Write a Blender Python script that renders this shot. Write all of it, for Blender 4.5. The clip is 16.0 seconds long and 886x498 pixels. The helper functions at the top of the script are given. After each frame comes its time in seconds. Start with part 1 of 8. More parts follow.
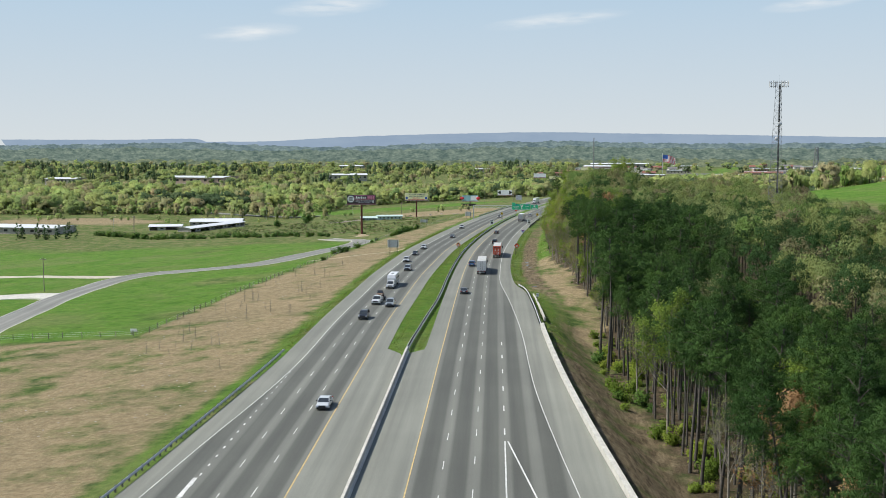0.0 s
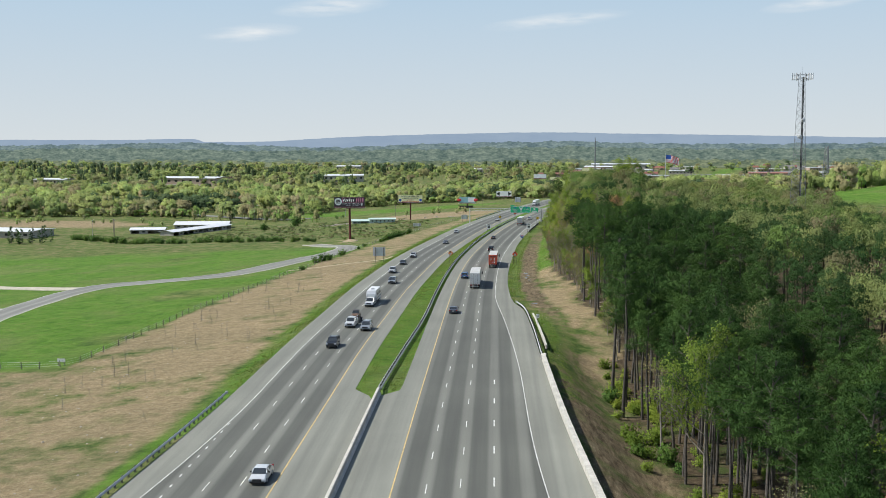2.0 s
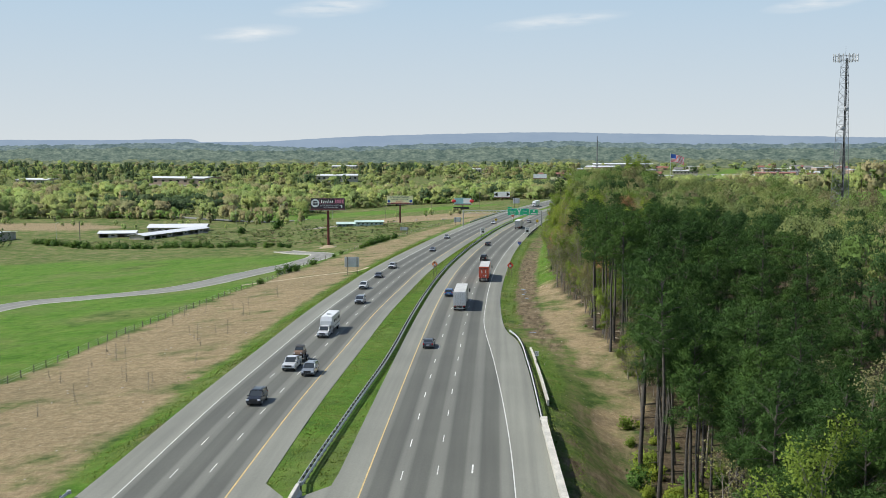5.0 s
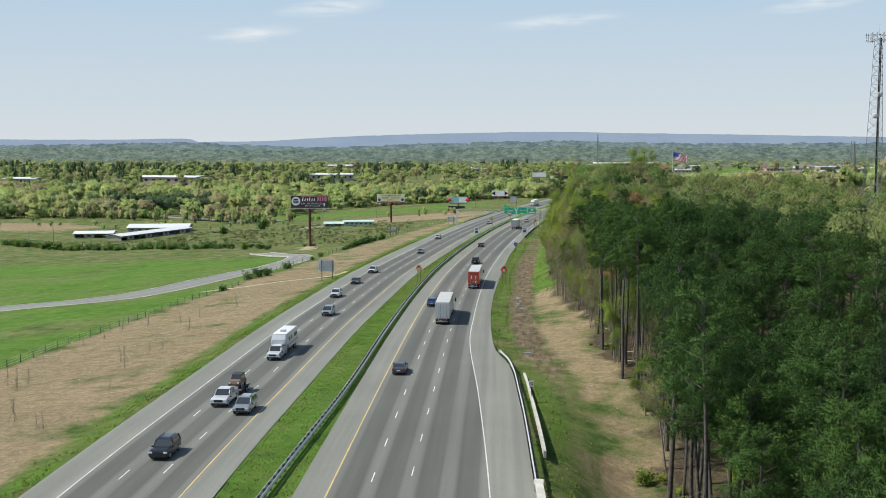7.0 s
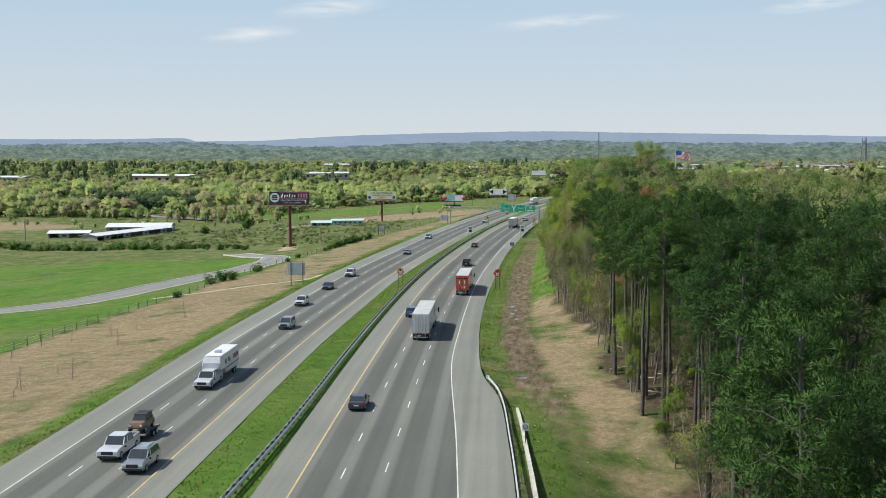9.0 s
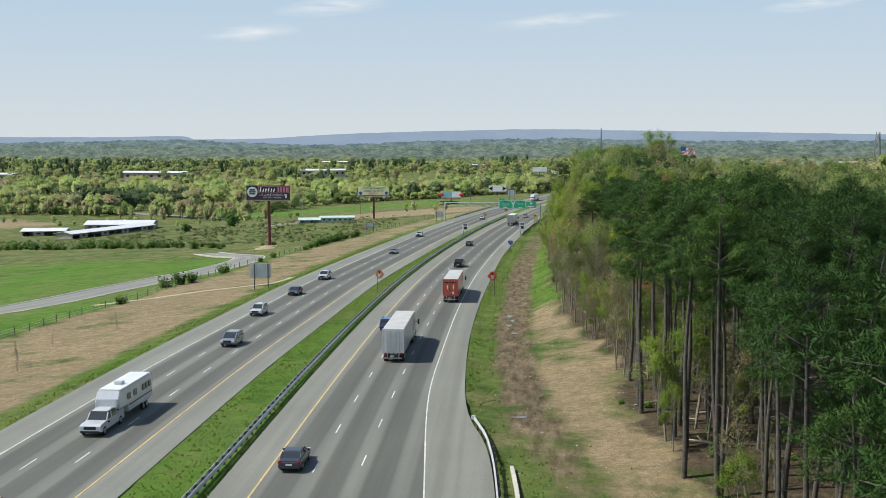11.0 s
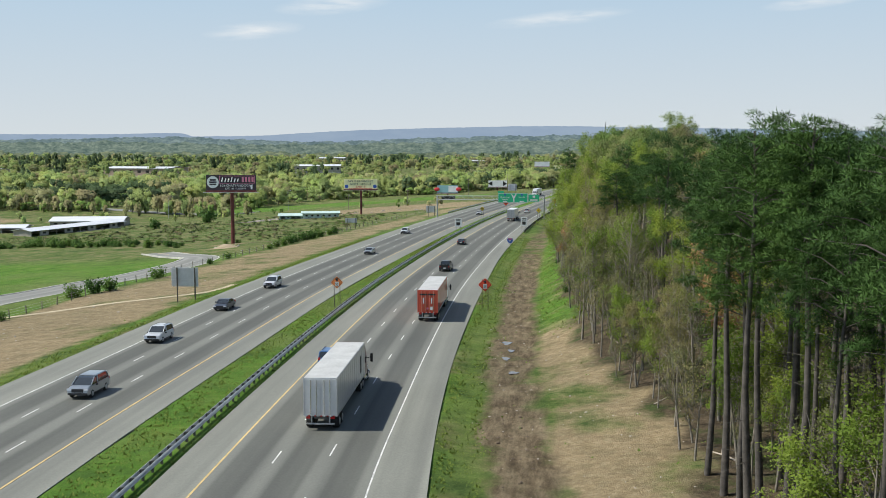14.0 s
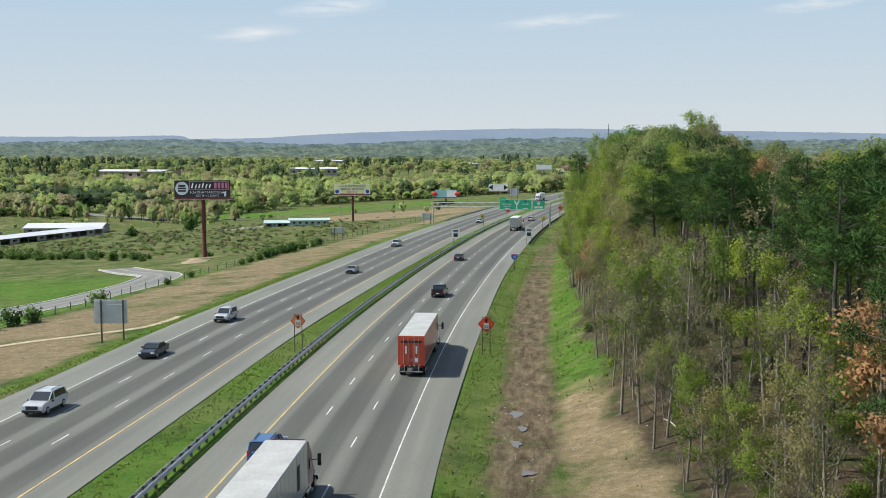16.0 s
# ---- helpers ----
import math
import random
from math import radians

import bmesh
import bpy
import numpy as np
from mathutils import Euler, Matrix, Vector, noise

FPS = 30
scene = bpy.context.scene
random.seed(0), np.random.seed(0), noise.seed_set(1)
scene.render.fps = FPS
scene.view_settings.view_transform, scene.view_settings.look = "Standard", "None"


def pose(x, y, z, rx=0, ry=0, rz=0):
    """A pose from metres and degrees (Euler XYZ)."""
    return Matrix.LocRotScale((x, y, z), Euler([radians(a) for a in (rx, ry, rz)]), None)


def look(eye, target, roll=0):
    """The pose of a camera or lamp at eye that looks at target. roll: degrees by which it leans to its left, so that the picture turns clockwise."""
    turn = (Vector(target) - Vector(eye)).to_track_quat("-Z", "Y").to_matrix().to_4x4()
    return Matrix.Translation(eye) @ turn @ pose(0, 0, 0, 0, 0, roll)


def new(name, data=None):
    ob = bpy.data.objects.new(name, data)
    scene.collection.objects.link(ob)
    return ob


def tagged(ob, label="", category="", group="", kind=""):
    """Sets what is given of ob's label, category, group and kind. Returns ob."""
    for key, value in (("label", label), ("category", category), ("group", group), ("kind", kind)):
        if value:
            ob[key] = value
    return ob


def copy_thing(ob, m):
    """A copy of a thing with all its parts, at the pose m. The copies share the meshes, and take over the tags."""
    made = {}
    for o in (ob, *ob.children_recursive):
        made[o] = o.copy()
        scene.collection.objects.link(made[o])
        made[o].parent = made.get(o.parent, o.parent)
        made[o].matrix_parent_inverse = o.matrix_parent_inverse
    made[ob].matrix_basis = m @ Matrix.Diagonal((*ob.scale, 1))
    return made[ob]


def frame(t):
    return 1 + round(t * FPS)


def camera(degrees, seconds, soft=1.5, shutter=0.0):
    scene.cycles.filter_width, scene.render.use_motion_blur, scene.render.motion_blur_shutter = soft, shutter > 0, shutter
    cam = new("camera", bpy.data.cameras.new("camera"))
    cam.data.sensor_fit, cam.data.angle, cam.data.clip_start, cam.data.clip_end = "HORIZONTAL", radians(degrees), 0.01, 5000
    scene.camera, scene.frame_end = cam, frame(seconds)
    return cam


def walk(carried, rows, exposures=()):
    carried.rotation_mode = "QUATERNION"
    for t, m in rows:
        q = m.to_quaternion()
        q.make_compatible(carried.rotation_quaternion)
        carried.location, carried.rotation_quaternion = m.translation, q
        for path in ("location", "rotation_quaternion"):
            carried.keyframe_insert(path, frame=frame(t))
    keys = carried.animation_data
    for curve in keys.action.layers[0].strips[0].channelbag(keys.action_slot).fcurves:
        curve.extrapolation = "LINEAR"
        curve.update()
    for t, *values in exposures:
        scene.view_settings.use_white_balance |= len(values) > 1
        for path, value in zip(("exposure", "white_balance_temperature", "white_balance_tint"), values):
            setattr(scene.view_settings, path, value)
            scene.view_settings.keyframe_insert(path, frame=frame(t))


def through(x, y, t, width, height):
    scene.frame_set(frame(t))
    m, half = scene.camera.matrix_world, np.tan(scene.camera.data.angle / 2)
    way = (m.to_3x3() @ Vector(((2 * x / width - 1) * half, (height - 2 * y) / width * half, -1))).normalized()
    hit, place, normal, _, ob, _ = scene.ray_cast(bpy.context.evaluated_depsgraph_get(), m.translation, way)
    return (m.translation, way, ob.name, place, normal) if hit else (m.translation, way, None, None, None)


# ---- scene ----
cam = camera(45.3, 16.0, soft=0.85)
PATH = [
    (0, (6.68, -3.29, 36.98), (4.397, 16.478, 34.940), -0.15),
    (0.5, (6.44, 5.55, 36.79), (4.154, 25.311, 34.752), -0.15),
    (1, (6.19, 14.37, 36.59), (3.910, 34.138, 34.556), -0.15),
    (1.5, (5.95, 23.19, 36.37), (3.665, 42.954, 34.341), -0.15),
    (2, (5.70, 31.99, 36.13), (3.416, 51.755, 34.098), -0.15),
    (2.5, (5.45, 40.77, 35.84), (3.165, 60.534, 33.818), -0.15),
    (3, (5.21, 49.52, 35.52), (2.924, 69.282, 33.490), -0.15),
    (3.5, (5.00, 58.23, 35.13), (2.707, 77.991, 33.103), -0.15),
    (4, (4.81, 66.89, 34.67), (2.525, 86.650, 32.646), -0.15),
    (4.5, (4.68, 75.49, 34.14), (2.390, 95.252, 32.113), -0.15),
    (5, (4.58, 84.03, 33.53), (2.293, 103.791, 31.510), -0.15),
    (5.5, (4.51, 92.50, 32.87), (2.222, 112.262, 30.850), -0.15),
    (6, (4.45, 100.89, 32.17), (2.166, 120.659, 30.145), -0.15),
    (6.5, (4.40, 109.21, 31.43), (2.111, 128.978, 29.407), -0.15),
    (7, (4.33, 117.45, 30.66), (2.048, 137.217, 28.645), -0.15),
    (7.5, (4.25, 125.62, 29.88), (1.970, 145.387, 27.866), -0.15),
    (8, (4.15, 133.74, 29.09), (1.869, 153.503, 27.072), -0.15),
    (8.5, (4.02, 141.81, 28.28), (1.742, 161.578, 26.269), -0.15),
    (9, (3.86, 149.86, 27.47), (1.581, 169.628, 25.460), -0.15),
    (9.5, (3.66, 157.90, 26.66), (1.383, 177.663, 24.649), -0.15),
    (10, (3.44, 165.92, 25.86), (1.154, 185.684, 23.839), -0.15),
    (10.5, (3.19, 173.92, 25.06), (0.902, 193.686, 23.034), -0.15),
    (11, (2.93, 181.90, 24.27), (0.636, 201.667, 22.236), -0.15),
    (11.5, (2.66, 189.86, 23.49), (0.362, 209.622, 21.449), -0.15),
    (12, (2.39, 197.79, 22.72), (0.084, 217.551, 20.673), -0.15),
    (12.5, (2.09, 205.70, 21.95), (-0.215, 225.460, 19.898), -0.15),
    (13, (1.75, 213.60, 21.17), (-0.560, 233.359, 19.113), -0.15),
    (13.5, (1.35, 221.50, 20.39), (-0.967, 241.260, 18.325), -0.15),
    (14, (0.88, 229.43, 19.70), (-1.439, 249.191, 17.630), -0.15),
    (14.5, (0.35, 237.42, 19.22), (-1.974, 257.176, 17.139), -0.15),
    (15, (-0.27, 245.47, 19.02), (-2.593, 265.223, 16.933), -0.15),
    (15.25, (-0.62, 249.51, 19.03), (-2.940, 269.270, 16.955), -0.15),
    (15.5, (-0.99, 253.57, 19.11), (-3.308, 273.330, 17.045), -0.15),
    (15.75, (-1.37, 257.64, 19.22), (-3.690, 277.398, 17.180), -0.15),
    (16, (-1.76, 261.71, 19.36), (-4.078, 281.470, 17.338), -0.15),
]
walk(cam, [(t, look(eye, target, roll)) for t, eye, target, roll in PATH])

# ---- world, sun, exposure ----
SUN_ELEV, SUN_AZ = radians(50), radians(262)      # azimuth clockwise from +y
world = bpy.data.worlds.new("world")
scene.world = world
world.use_nodes = True
wn, wl = world.node_tree.nodes, world.node_tree.links
wn.clear()
w_out = wn.new("ShaderNodeOutputWorld")
w_bg = wn.new("ShaderNodeBackground")
w_sky = wn.new("ShaderNodeTexSky")
w_sky.sky_type = "NISHITA"
w_sky.sun_disc = False
w_sky.sun_elevation = SUN_ELEV
w_sky.sun_rotation = SUN_AZ
w_sky.dust_density = 0.7
w_sky.air_density = 1.0
w_sky.ozone_density = 1.5
w_bg.inputs["Strength"].default_value = 0.105
w_tc = wn.new("ShaderNodeTexCoord")
w_sep = wn.new("ShaderNodeSeparateXYZ")
wl.new(w_tc.outputs["Generated"], w_sep.inputs[0])
# pale spring haze over the horizon, the clear sky above it
w_haze = wn.new("ShaderNodeValToRGB")
w_haze.color_ramp.elements[0].position, w_haze.color_ramp.elements[0].color = 0.0, (4.95, 5.36, 5.58, 1)
w_haze.color_ramp.elements[1].position, w_haze.color_ramp.elements[1].color = 0.15, (3.38, 4.58, 5.74, 1)
wl.new(w_sep.outputs[2], w_haze.inputs[0])
w_fac = wn.new("ShaderNodeMapRange")
w_fac.inputs[1].default_value, w_fac.inputs[2].default_value = 0.10, 0.55
w_fac.inputs[3].default_value, w_fac.inputs[4].default_value = 1.0, 0.0
wl.new(w_sep.outputs[2], w_fac.inputs[0])
w_mix = wn.new("ShaderNodeMix")
w_mix.data_type = "RGBA"
wl.new(w_fac.outputs[0], w_mix.inputs[0])
wl.new(w_sky.outputs[0], w_mix.inputs[6])
wl.new(w_haze.outputs[0], w_mix.inputs[7])
w_last = w_mix.outputs[2]
# thin wisps of high cloud
w_nz = wn.new("ShaderNodeTexNoise")
w_map = wn.new("ShaderNodeMapping")
w_map.inputs["Scale"].default_value = (20, 20, 130)
w_nz.inputs["Scale"].default_value, w_nz.inputs["Detail"].default_value = 1.6, 6
wl.new(w_tc.outputs["Generated"], w_map.inputs[0])
wl.new(w_map.outputs[0], w_nz.inputs["Vector"])
for cx, cy, cz, wide, tall in ((-0.2851, 0.9535, 0.0979, 0.040, 0.0075), (-0.0095, 0.9940, 0.1092, 0.062, 0.0065), (-0.2134, 0.9693, 0.1219, 0.048, 0.0080), (0.2130, 0.9699, 0.1177, 0.040, 0.0060)):
    w_off = wn.new("ShaderNodeMapping")
    w_off.vector_type = "POINT"
    w_off.inputs["Location"].default_value = (-cx / wide, -cy / 0.3, -(cz - 0.09 * cx) / tall)
    w_off.inputs["Scale"].default_value = (1 / wide, 1 / 0.3, 1 / tall)
    w_skew = wn.new("ShaderNodeVectorMath")
    w_skew.operation = "MULTIPLY_ADD"
    w_sx = wn.new("ShaderNodeCombineXYZ")
    wl.new(w_sep.outputs[0], w_sx.inputs[2])
    w_skew.inputs[1].default_value = (0, 0, -0.09)
    wl.new(w_sx.outputs[0], w_skew.inputs[0])
    wl.new(w_tc.outputs["Generated"], w_skew.inputs[2])
    wl.new(w_skew.outputs[0], w_off.inputs[0])
    w_len = wn.new("ShaderNodeVectorMath")
    w_len.operation = "LENGTH"
    wl.new(w_off.outputs[0], w_len.inputs[0])
    w_in = wn.new("ShaderNodeMapRange")
    w_in.inputs[1].default_value, w_in.inputs[2].default_value = 0.1, 1.15
    w_in.inputs[3].default_value, w_in.inputs[4].default_value = 1.0, 0.0
    wl.new(w_len.outputs["Value"], w_in.inputs[0])
    w_th = wn.new("ShaderNodeMapRange")
    w_th.inputs[1].default_value, w_th.inputs[2].default_value = 0.32, 0.68
    w_th.inputs[3].default_value, w_th.inputs[4].default_value = 0.1, 0.95
    wl.new(w_nz.outputs[0], w_th.inputs[0])
    w_mul = wn.new("ShaderNodeMath")
    w_mul.operation = "MULTIPLY"
    wl.new(w_in.outputs[0], w_mul.inputs[0])
    wl.new(w_th.outputs[0], w_mul.inputs[1])
    w_c = wn.new("ShaderNodeMix")
    w_c.data_type = "RGBA"
    wl.new(w_mul.outputs[0], w_c.inputs[0])
    wl.new(w_last, w_c.inputs[6])
    w_c.inputs[7].default_value = (6.0, 6.3, 6.5, 1)
    w_last = w_c.outputs[2]
wl.new(w_last, w_bg.inputs[0])
wl.new(w_bg.outputs[0], w_out.inputs[0])
sun = new("sun", bpy.data.lights.new("sun", "SUN"))
sun.data.energy = 4.0
sun.data.angle = radians(0.6)
sun.data.color = (1.0, 0.97, 0.88)
sun.matrix_world = look((0, 0, 0), (-math.sin(SUN_AZ) * math.cos(SUN_ELEV), -math.cos(SUN_AZ) * math.cos(SUN_ELEV), -math.sin(SUN_ELEV)))
scene.view_settings.exposure = 0.35

# ---- small tools ----
rng = np.random.default_rng(7)


class Line:
    """A smooth curve value(u) through a few (u, value) knots."""

    def __init__(self, *knots):
        self.u = np.array([k[0] for k in knots], float)
        self.v = np.array([k[1] for k in knots], float)
        d = np.diff(self.v) / np.diff(self.u)
        m = np.r_[d[0], (d[1:] + d[:-1]) / 2, d[-1]]
        for i in range(1, len(m) - 1):
            if d[i - 1] * d[i] <= 0:
                m[i] = 0
        self.m = m

    def __call__(self, q):
        q = np.asarray(q, float)
        i = np.clip(np.searchsorted(self.u, q) - 1, 0, len(self.u) - 2)
        h = self.u[i + 1] - self.u[i]
        s = np.clip((q - self.u[i]) / h, 0, 1)
        a, b, c, d = 2 * s**3 - 3 * s**2 + 1, s**3 - 2 * s**2 + s, -2 * s**3 + 3 * s**2, s**3 - s**2
        out = a * self.v[i] + b * h * self.m[i] + c * self.v[i + 1] + d * h * self.m[i + 1]
        out = out + np.where(q > self.u[-1], (q - self.u[-1]) * self.m[-1], 0) + np.where(q < self.u[0], (q - self.u[0]) * self.m[0], 0)
        return out


def smooth(a, b, v):
    s = np.clip((np.asarray(v, float) - a) / (b - a), 0, 1)
    return s * s * (3 - 2 * s)


def lump(x, y, size, seed=0.0):
    """Smooth noise from a few sine waves, -1 to 1."""
    x, y = np.asarray(x, float) / size, np.asarray(y, float) / size
    v = 0
    for k, (ax, ay, p) in enumerate(((1.0, 0.3, 0.1), (-0.4, 1.1, 1.7), (0.8, -0.9, 2.9), (1.7, 1.3, 4.1), (-2.1, 0.9, 5.3), (0.5, 2.4, 0.7))):
        v = v + np.sin(6.283 * (ax * x + ay * y) + p + seed * (1 + 0.37 * k)) / (1 if k < 3 else 2)
    return v / 4.5


def mesh_from(name, verts, faces):
    me = bpy.data.meshes.new(name)
    me.from_pydata([tuple(map(float, v)) for v in verts], [], faces)
    me.update()
    return me


def finish(bm, name, mat, smooth_faces=False):
    me = bpy.data.meshes.new(name)
    bm.normal_update()
    bm.to_mesh(me)
    bm.free()
    for m in mat if isinstance(mat, (list, tuple)) else [mat]:
        me.materials.append(m)
    if smooth_faces:
        me.polygons.foreach_set("use_smooth", [True] * len(me.polygons))
    return me


def part(name, bm, material, parent, label="", smooth_faces=False):
    """Links a bmesh (or a ready mesh) as ONE mesh object under a thing."""
    me = finish(bm, name, material, smooth_faces) if isinstance(bm, bmesh.types.BMesh) else bm
    ob = new(name, me)
    ob.parent = parent
    return tagged(ob, label)


def thing(name, label, category, group="", at=None):
    ob = new(name)
    ob.empty_display_size = 0.2
    if at is not None:
        ob.matrix_world = at
    return tagged(ob, label, category, group)


def box(bm, x0, x1, y0, y1, z0, z1, bevel=0.0):
    r = bmesh.ops.create_cube(bm, size=1, matrix=Matrix.LocRotScale(((x0 + x1) / 2, (y0 + y1) / 2, (z0 + z1) / 2), None, (x1 - x0, y1 - y0, z1 - z0)))
    if bevel:
        es = list({e for v in r["verts"] for e in v.link_edges})
        bmesh.ops.bevel(bm, geom=es, offset=bevel, segments=2, affect="EDGES")
    return bm


def rod(bm, a, b, r0, r1=None, sides=8):
    """A straight tapered rod from a to b."""
    a, b = Vector(a), Vector(b)
    r1 = r0 if r1 is None else r1
    d = b - a
    m = Matrix.Translation((a + b) / 2) @ d.to_track_quat("Z", "Y").to_matrix().to_4x4()
    bmesh.ops.create_cone(bm, cap_ends=True, segments=sides, radius1=r0, radius2=max(r1, 1e-4), depth=d.length, matrix=m)
    return bm


def tube_arrays(path, radii, sides):
    """Vertices and faces of a bent tapered tube along path."""
    V, F = [], []
    path = np.array(path, float)
    for i, (p, r) in enumerate(zip(path, radii)):
        t = path[min(i + 1, len(path) - 1)] - path[max(i - 1, 0)]
        t = t / (np.linalg.norm(t) + 1e-9)
        u = np.cross(t, (0.3, 0.9, 0.1) if abs(t[1]) < 0.9 else (1, 0, 0))
        u /= np.linalg.norm(u)
        w = np.cross(t, u)
        for k in range(sides):
            a = 6.2832 * k / sides
            V.append(p + r * (math.cos(a) * u + math.sin(a) * w))
        if i:
            b = len(V) - 2 * sides
            F += [(b + k, b + (k + 1) % sides, b + sides + (k + 1) % sides, b + sides + k) for k in range(sides)]
    return V, F


# ---- materials ----
def mat_new(name, rough=0.8, metal=0.0):
    m = bpy.data.materials.new(name)
    m.use_nodes = True
    b = m.node_tree.nodes["Principled BSDF"]
    b.inputs["Roughness"].default_value = rough
    b.inputs["Metallic"].default_value = metal
    return m, m.node_tree.nodes, m.node_tree.links, b


def noise_node(n, l, scale, detail=4, coord="Object", stretch=(1, 1, 1), rough=0.55):
    tc = n.new("ShaderNodeTexCoord")
    mp = n.new("ShaderNodeMapping")
    mp.inputs["Scale"].default_value = stretch
    nz = n.new("ShaderNodeTexNoise")
    nz.inputs["Scale"].default_value = scale
    nz.inputs["Detail"].default_value = detail
    nz.inputs["Roughness"].default_value = rough
    l.new(tc.outputs[coord], mp.inputs[0])
    l.new(mp.outputs[0], nz.inputs["Vector"])
    return nz.outputs[0]


def ramp(n, l, fac, *stops):
    r = n.new("ShaderNodeValToRGB")
    e = r.color_ramp.elements
    while len(e) < len(stops):
        e.new(0.5)
    for el, (p, c) in zip(e, stops):
        el.position, el.color = p, (*c, 1) if len(c) == 3 else c
    l.new(fac, r.inputs[0])
    return r.outputs[0]


def mix(n, l, fac, a, b, mode="MIX"):
    m = n.new("ShaderNodeMix")
    m.data_type, m.blend_type = "RGBA", mode
    for sock, v in ((m.inputs[0], fac), (m.inputs[6], a), (m.inputs[7], b)):
        if hasattr(v, "is_linked"):
            l.new(v, sock)
        elif isinstance(v, (int, float)):
            sock.default_value = v
        else:
            sock.default_value = (*v, 1)
    return m.outputs[2]


def bump(n, l, b, height, strength, dist):
    bp = n.new("ShaderNodeBump")
    bp.inputs["Strength"].default_value = strength
    bp.inputs["Distance"].default_value = dist
    l.new(height, bp.inputs["Height"])
    l.new(bp.outputs[0], b.inputs["Normal"])


def plain(name, col, rough=0.7, metal=0.0, vary=0.15, scale=3.0, rel=0.0):
    """A paint-like surface with a little dirt at two scales."""
    m, n, l, b = mat_new(name, rough, metal)
    a = noise_node(n, l, scale)
    c = noise_node(n, l, scale * 9, 3)
    lo = tuple(v * (1 - vary) for v in col)
    hi = tuple(min(1, v * (1 + vary)) for v in col)
    base = ramp(n, l, a, (0.35, lo), (0.65, hi))
    base = mix(n, l, 0.35, base, ramp(n, l, c, (0.4, lo), (0.6, hi)))
    l.new(base, b.inputs["Base Color"])
    if rel:
        bump(n, l, b, c, 0.4, rel)
    return m


def leaf_mat(name, dark, light, extra=None, rough=0.6, through=0.25):
    """Foliage: each clump has its own tint, each tree another."""
    m, n, l, b = mat_new(name, rough)
    geo = n.new("ShaderNodeNewGeometry")
    inf = n.new("ShaderNodeObjectInfo")
    c = ramp(n, l, geo.outputs["Random Per Island"], (0.0, dark), (1.0, light))
    t = ramp(n, l, inf.outputs["Random"], (0.0, (0.62, 0.70, 0.66)), (0.5, (1, 1, 1)), (1.0, extra or (1.25, 1.12, 0.9)))
    c = mix(n, l, 1.0, c, t, "MULTIPLY")
    l.new(c, b.inputs["Base Color"])
    b.inputs["Specular IOR Level"].default_value = 0.08
    tr = n.new("ShaderNodeBsdfTranslucent")
    l.new(c, tr.inputs[0])
    mx = n.new("ShaderNodeMixShader")
    mx.inputs[0].default_value = through
    out = n["Material Output"]
    l.new(b.outputs[0], mx.inputs[1])
    l.new(tr.outputs[0], mx.inputs[2])
    l.new(mx.outputs[0], out.inputs[0])
    return m


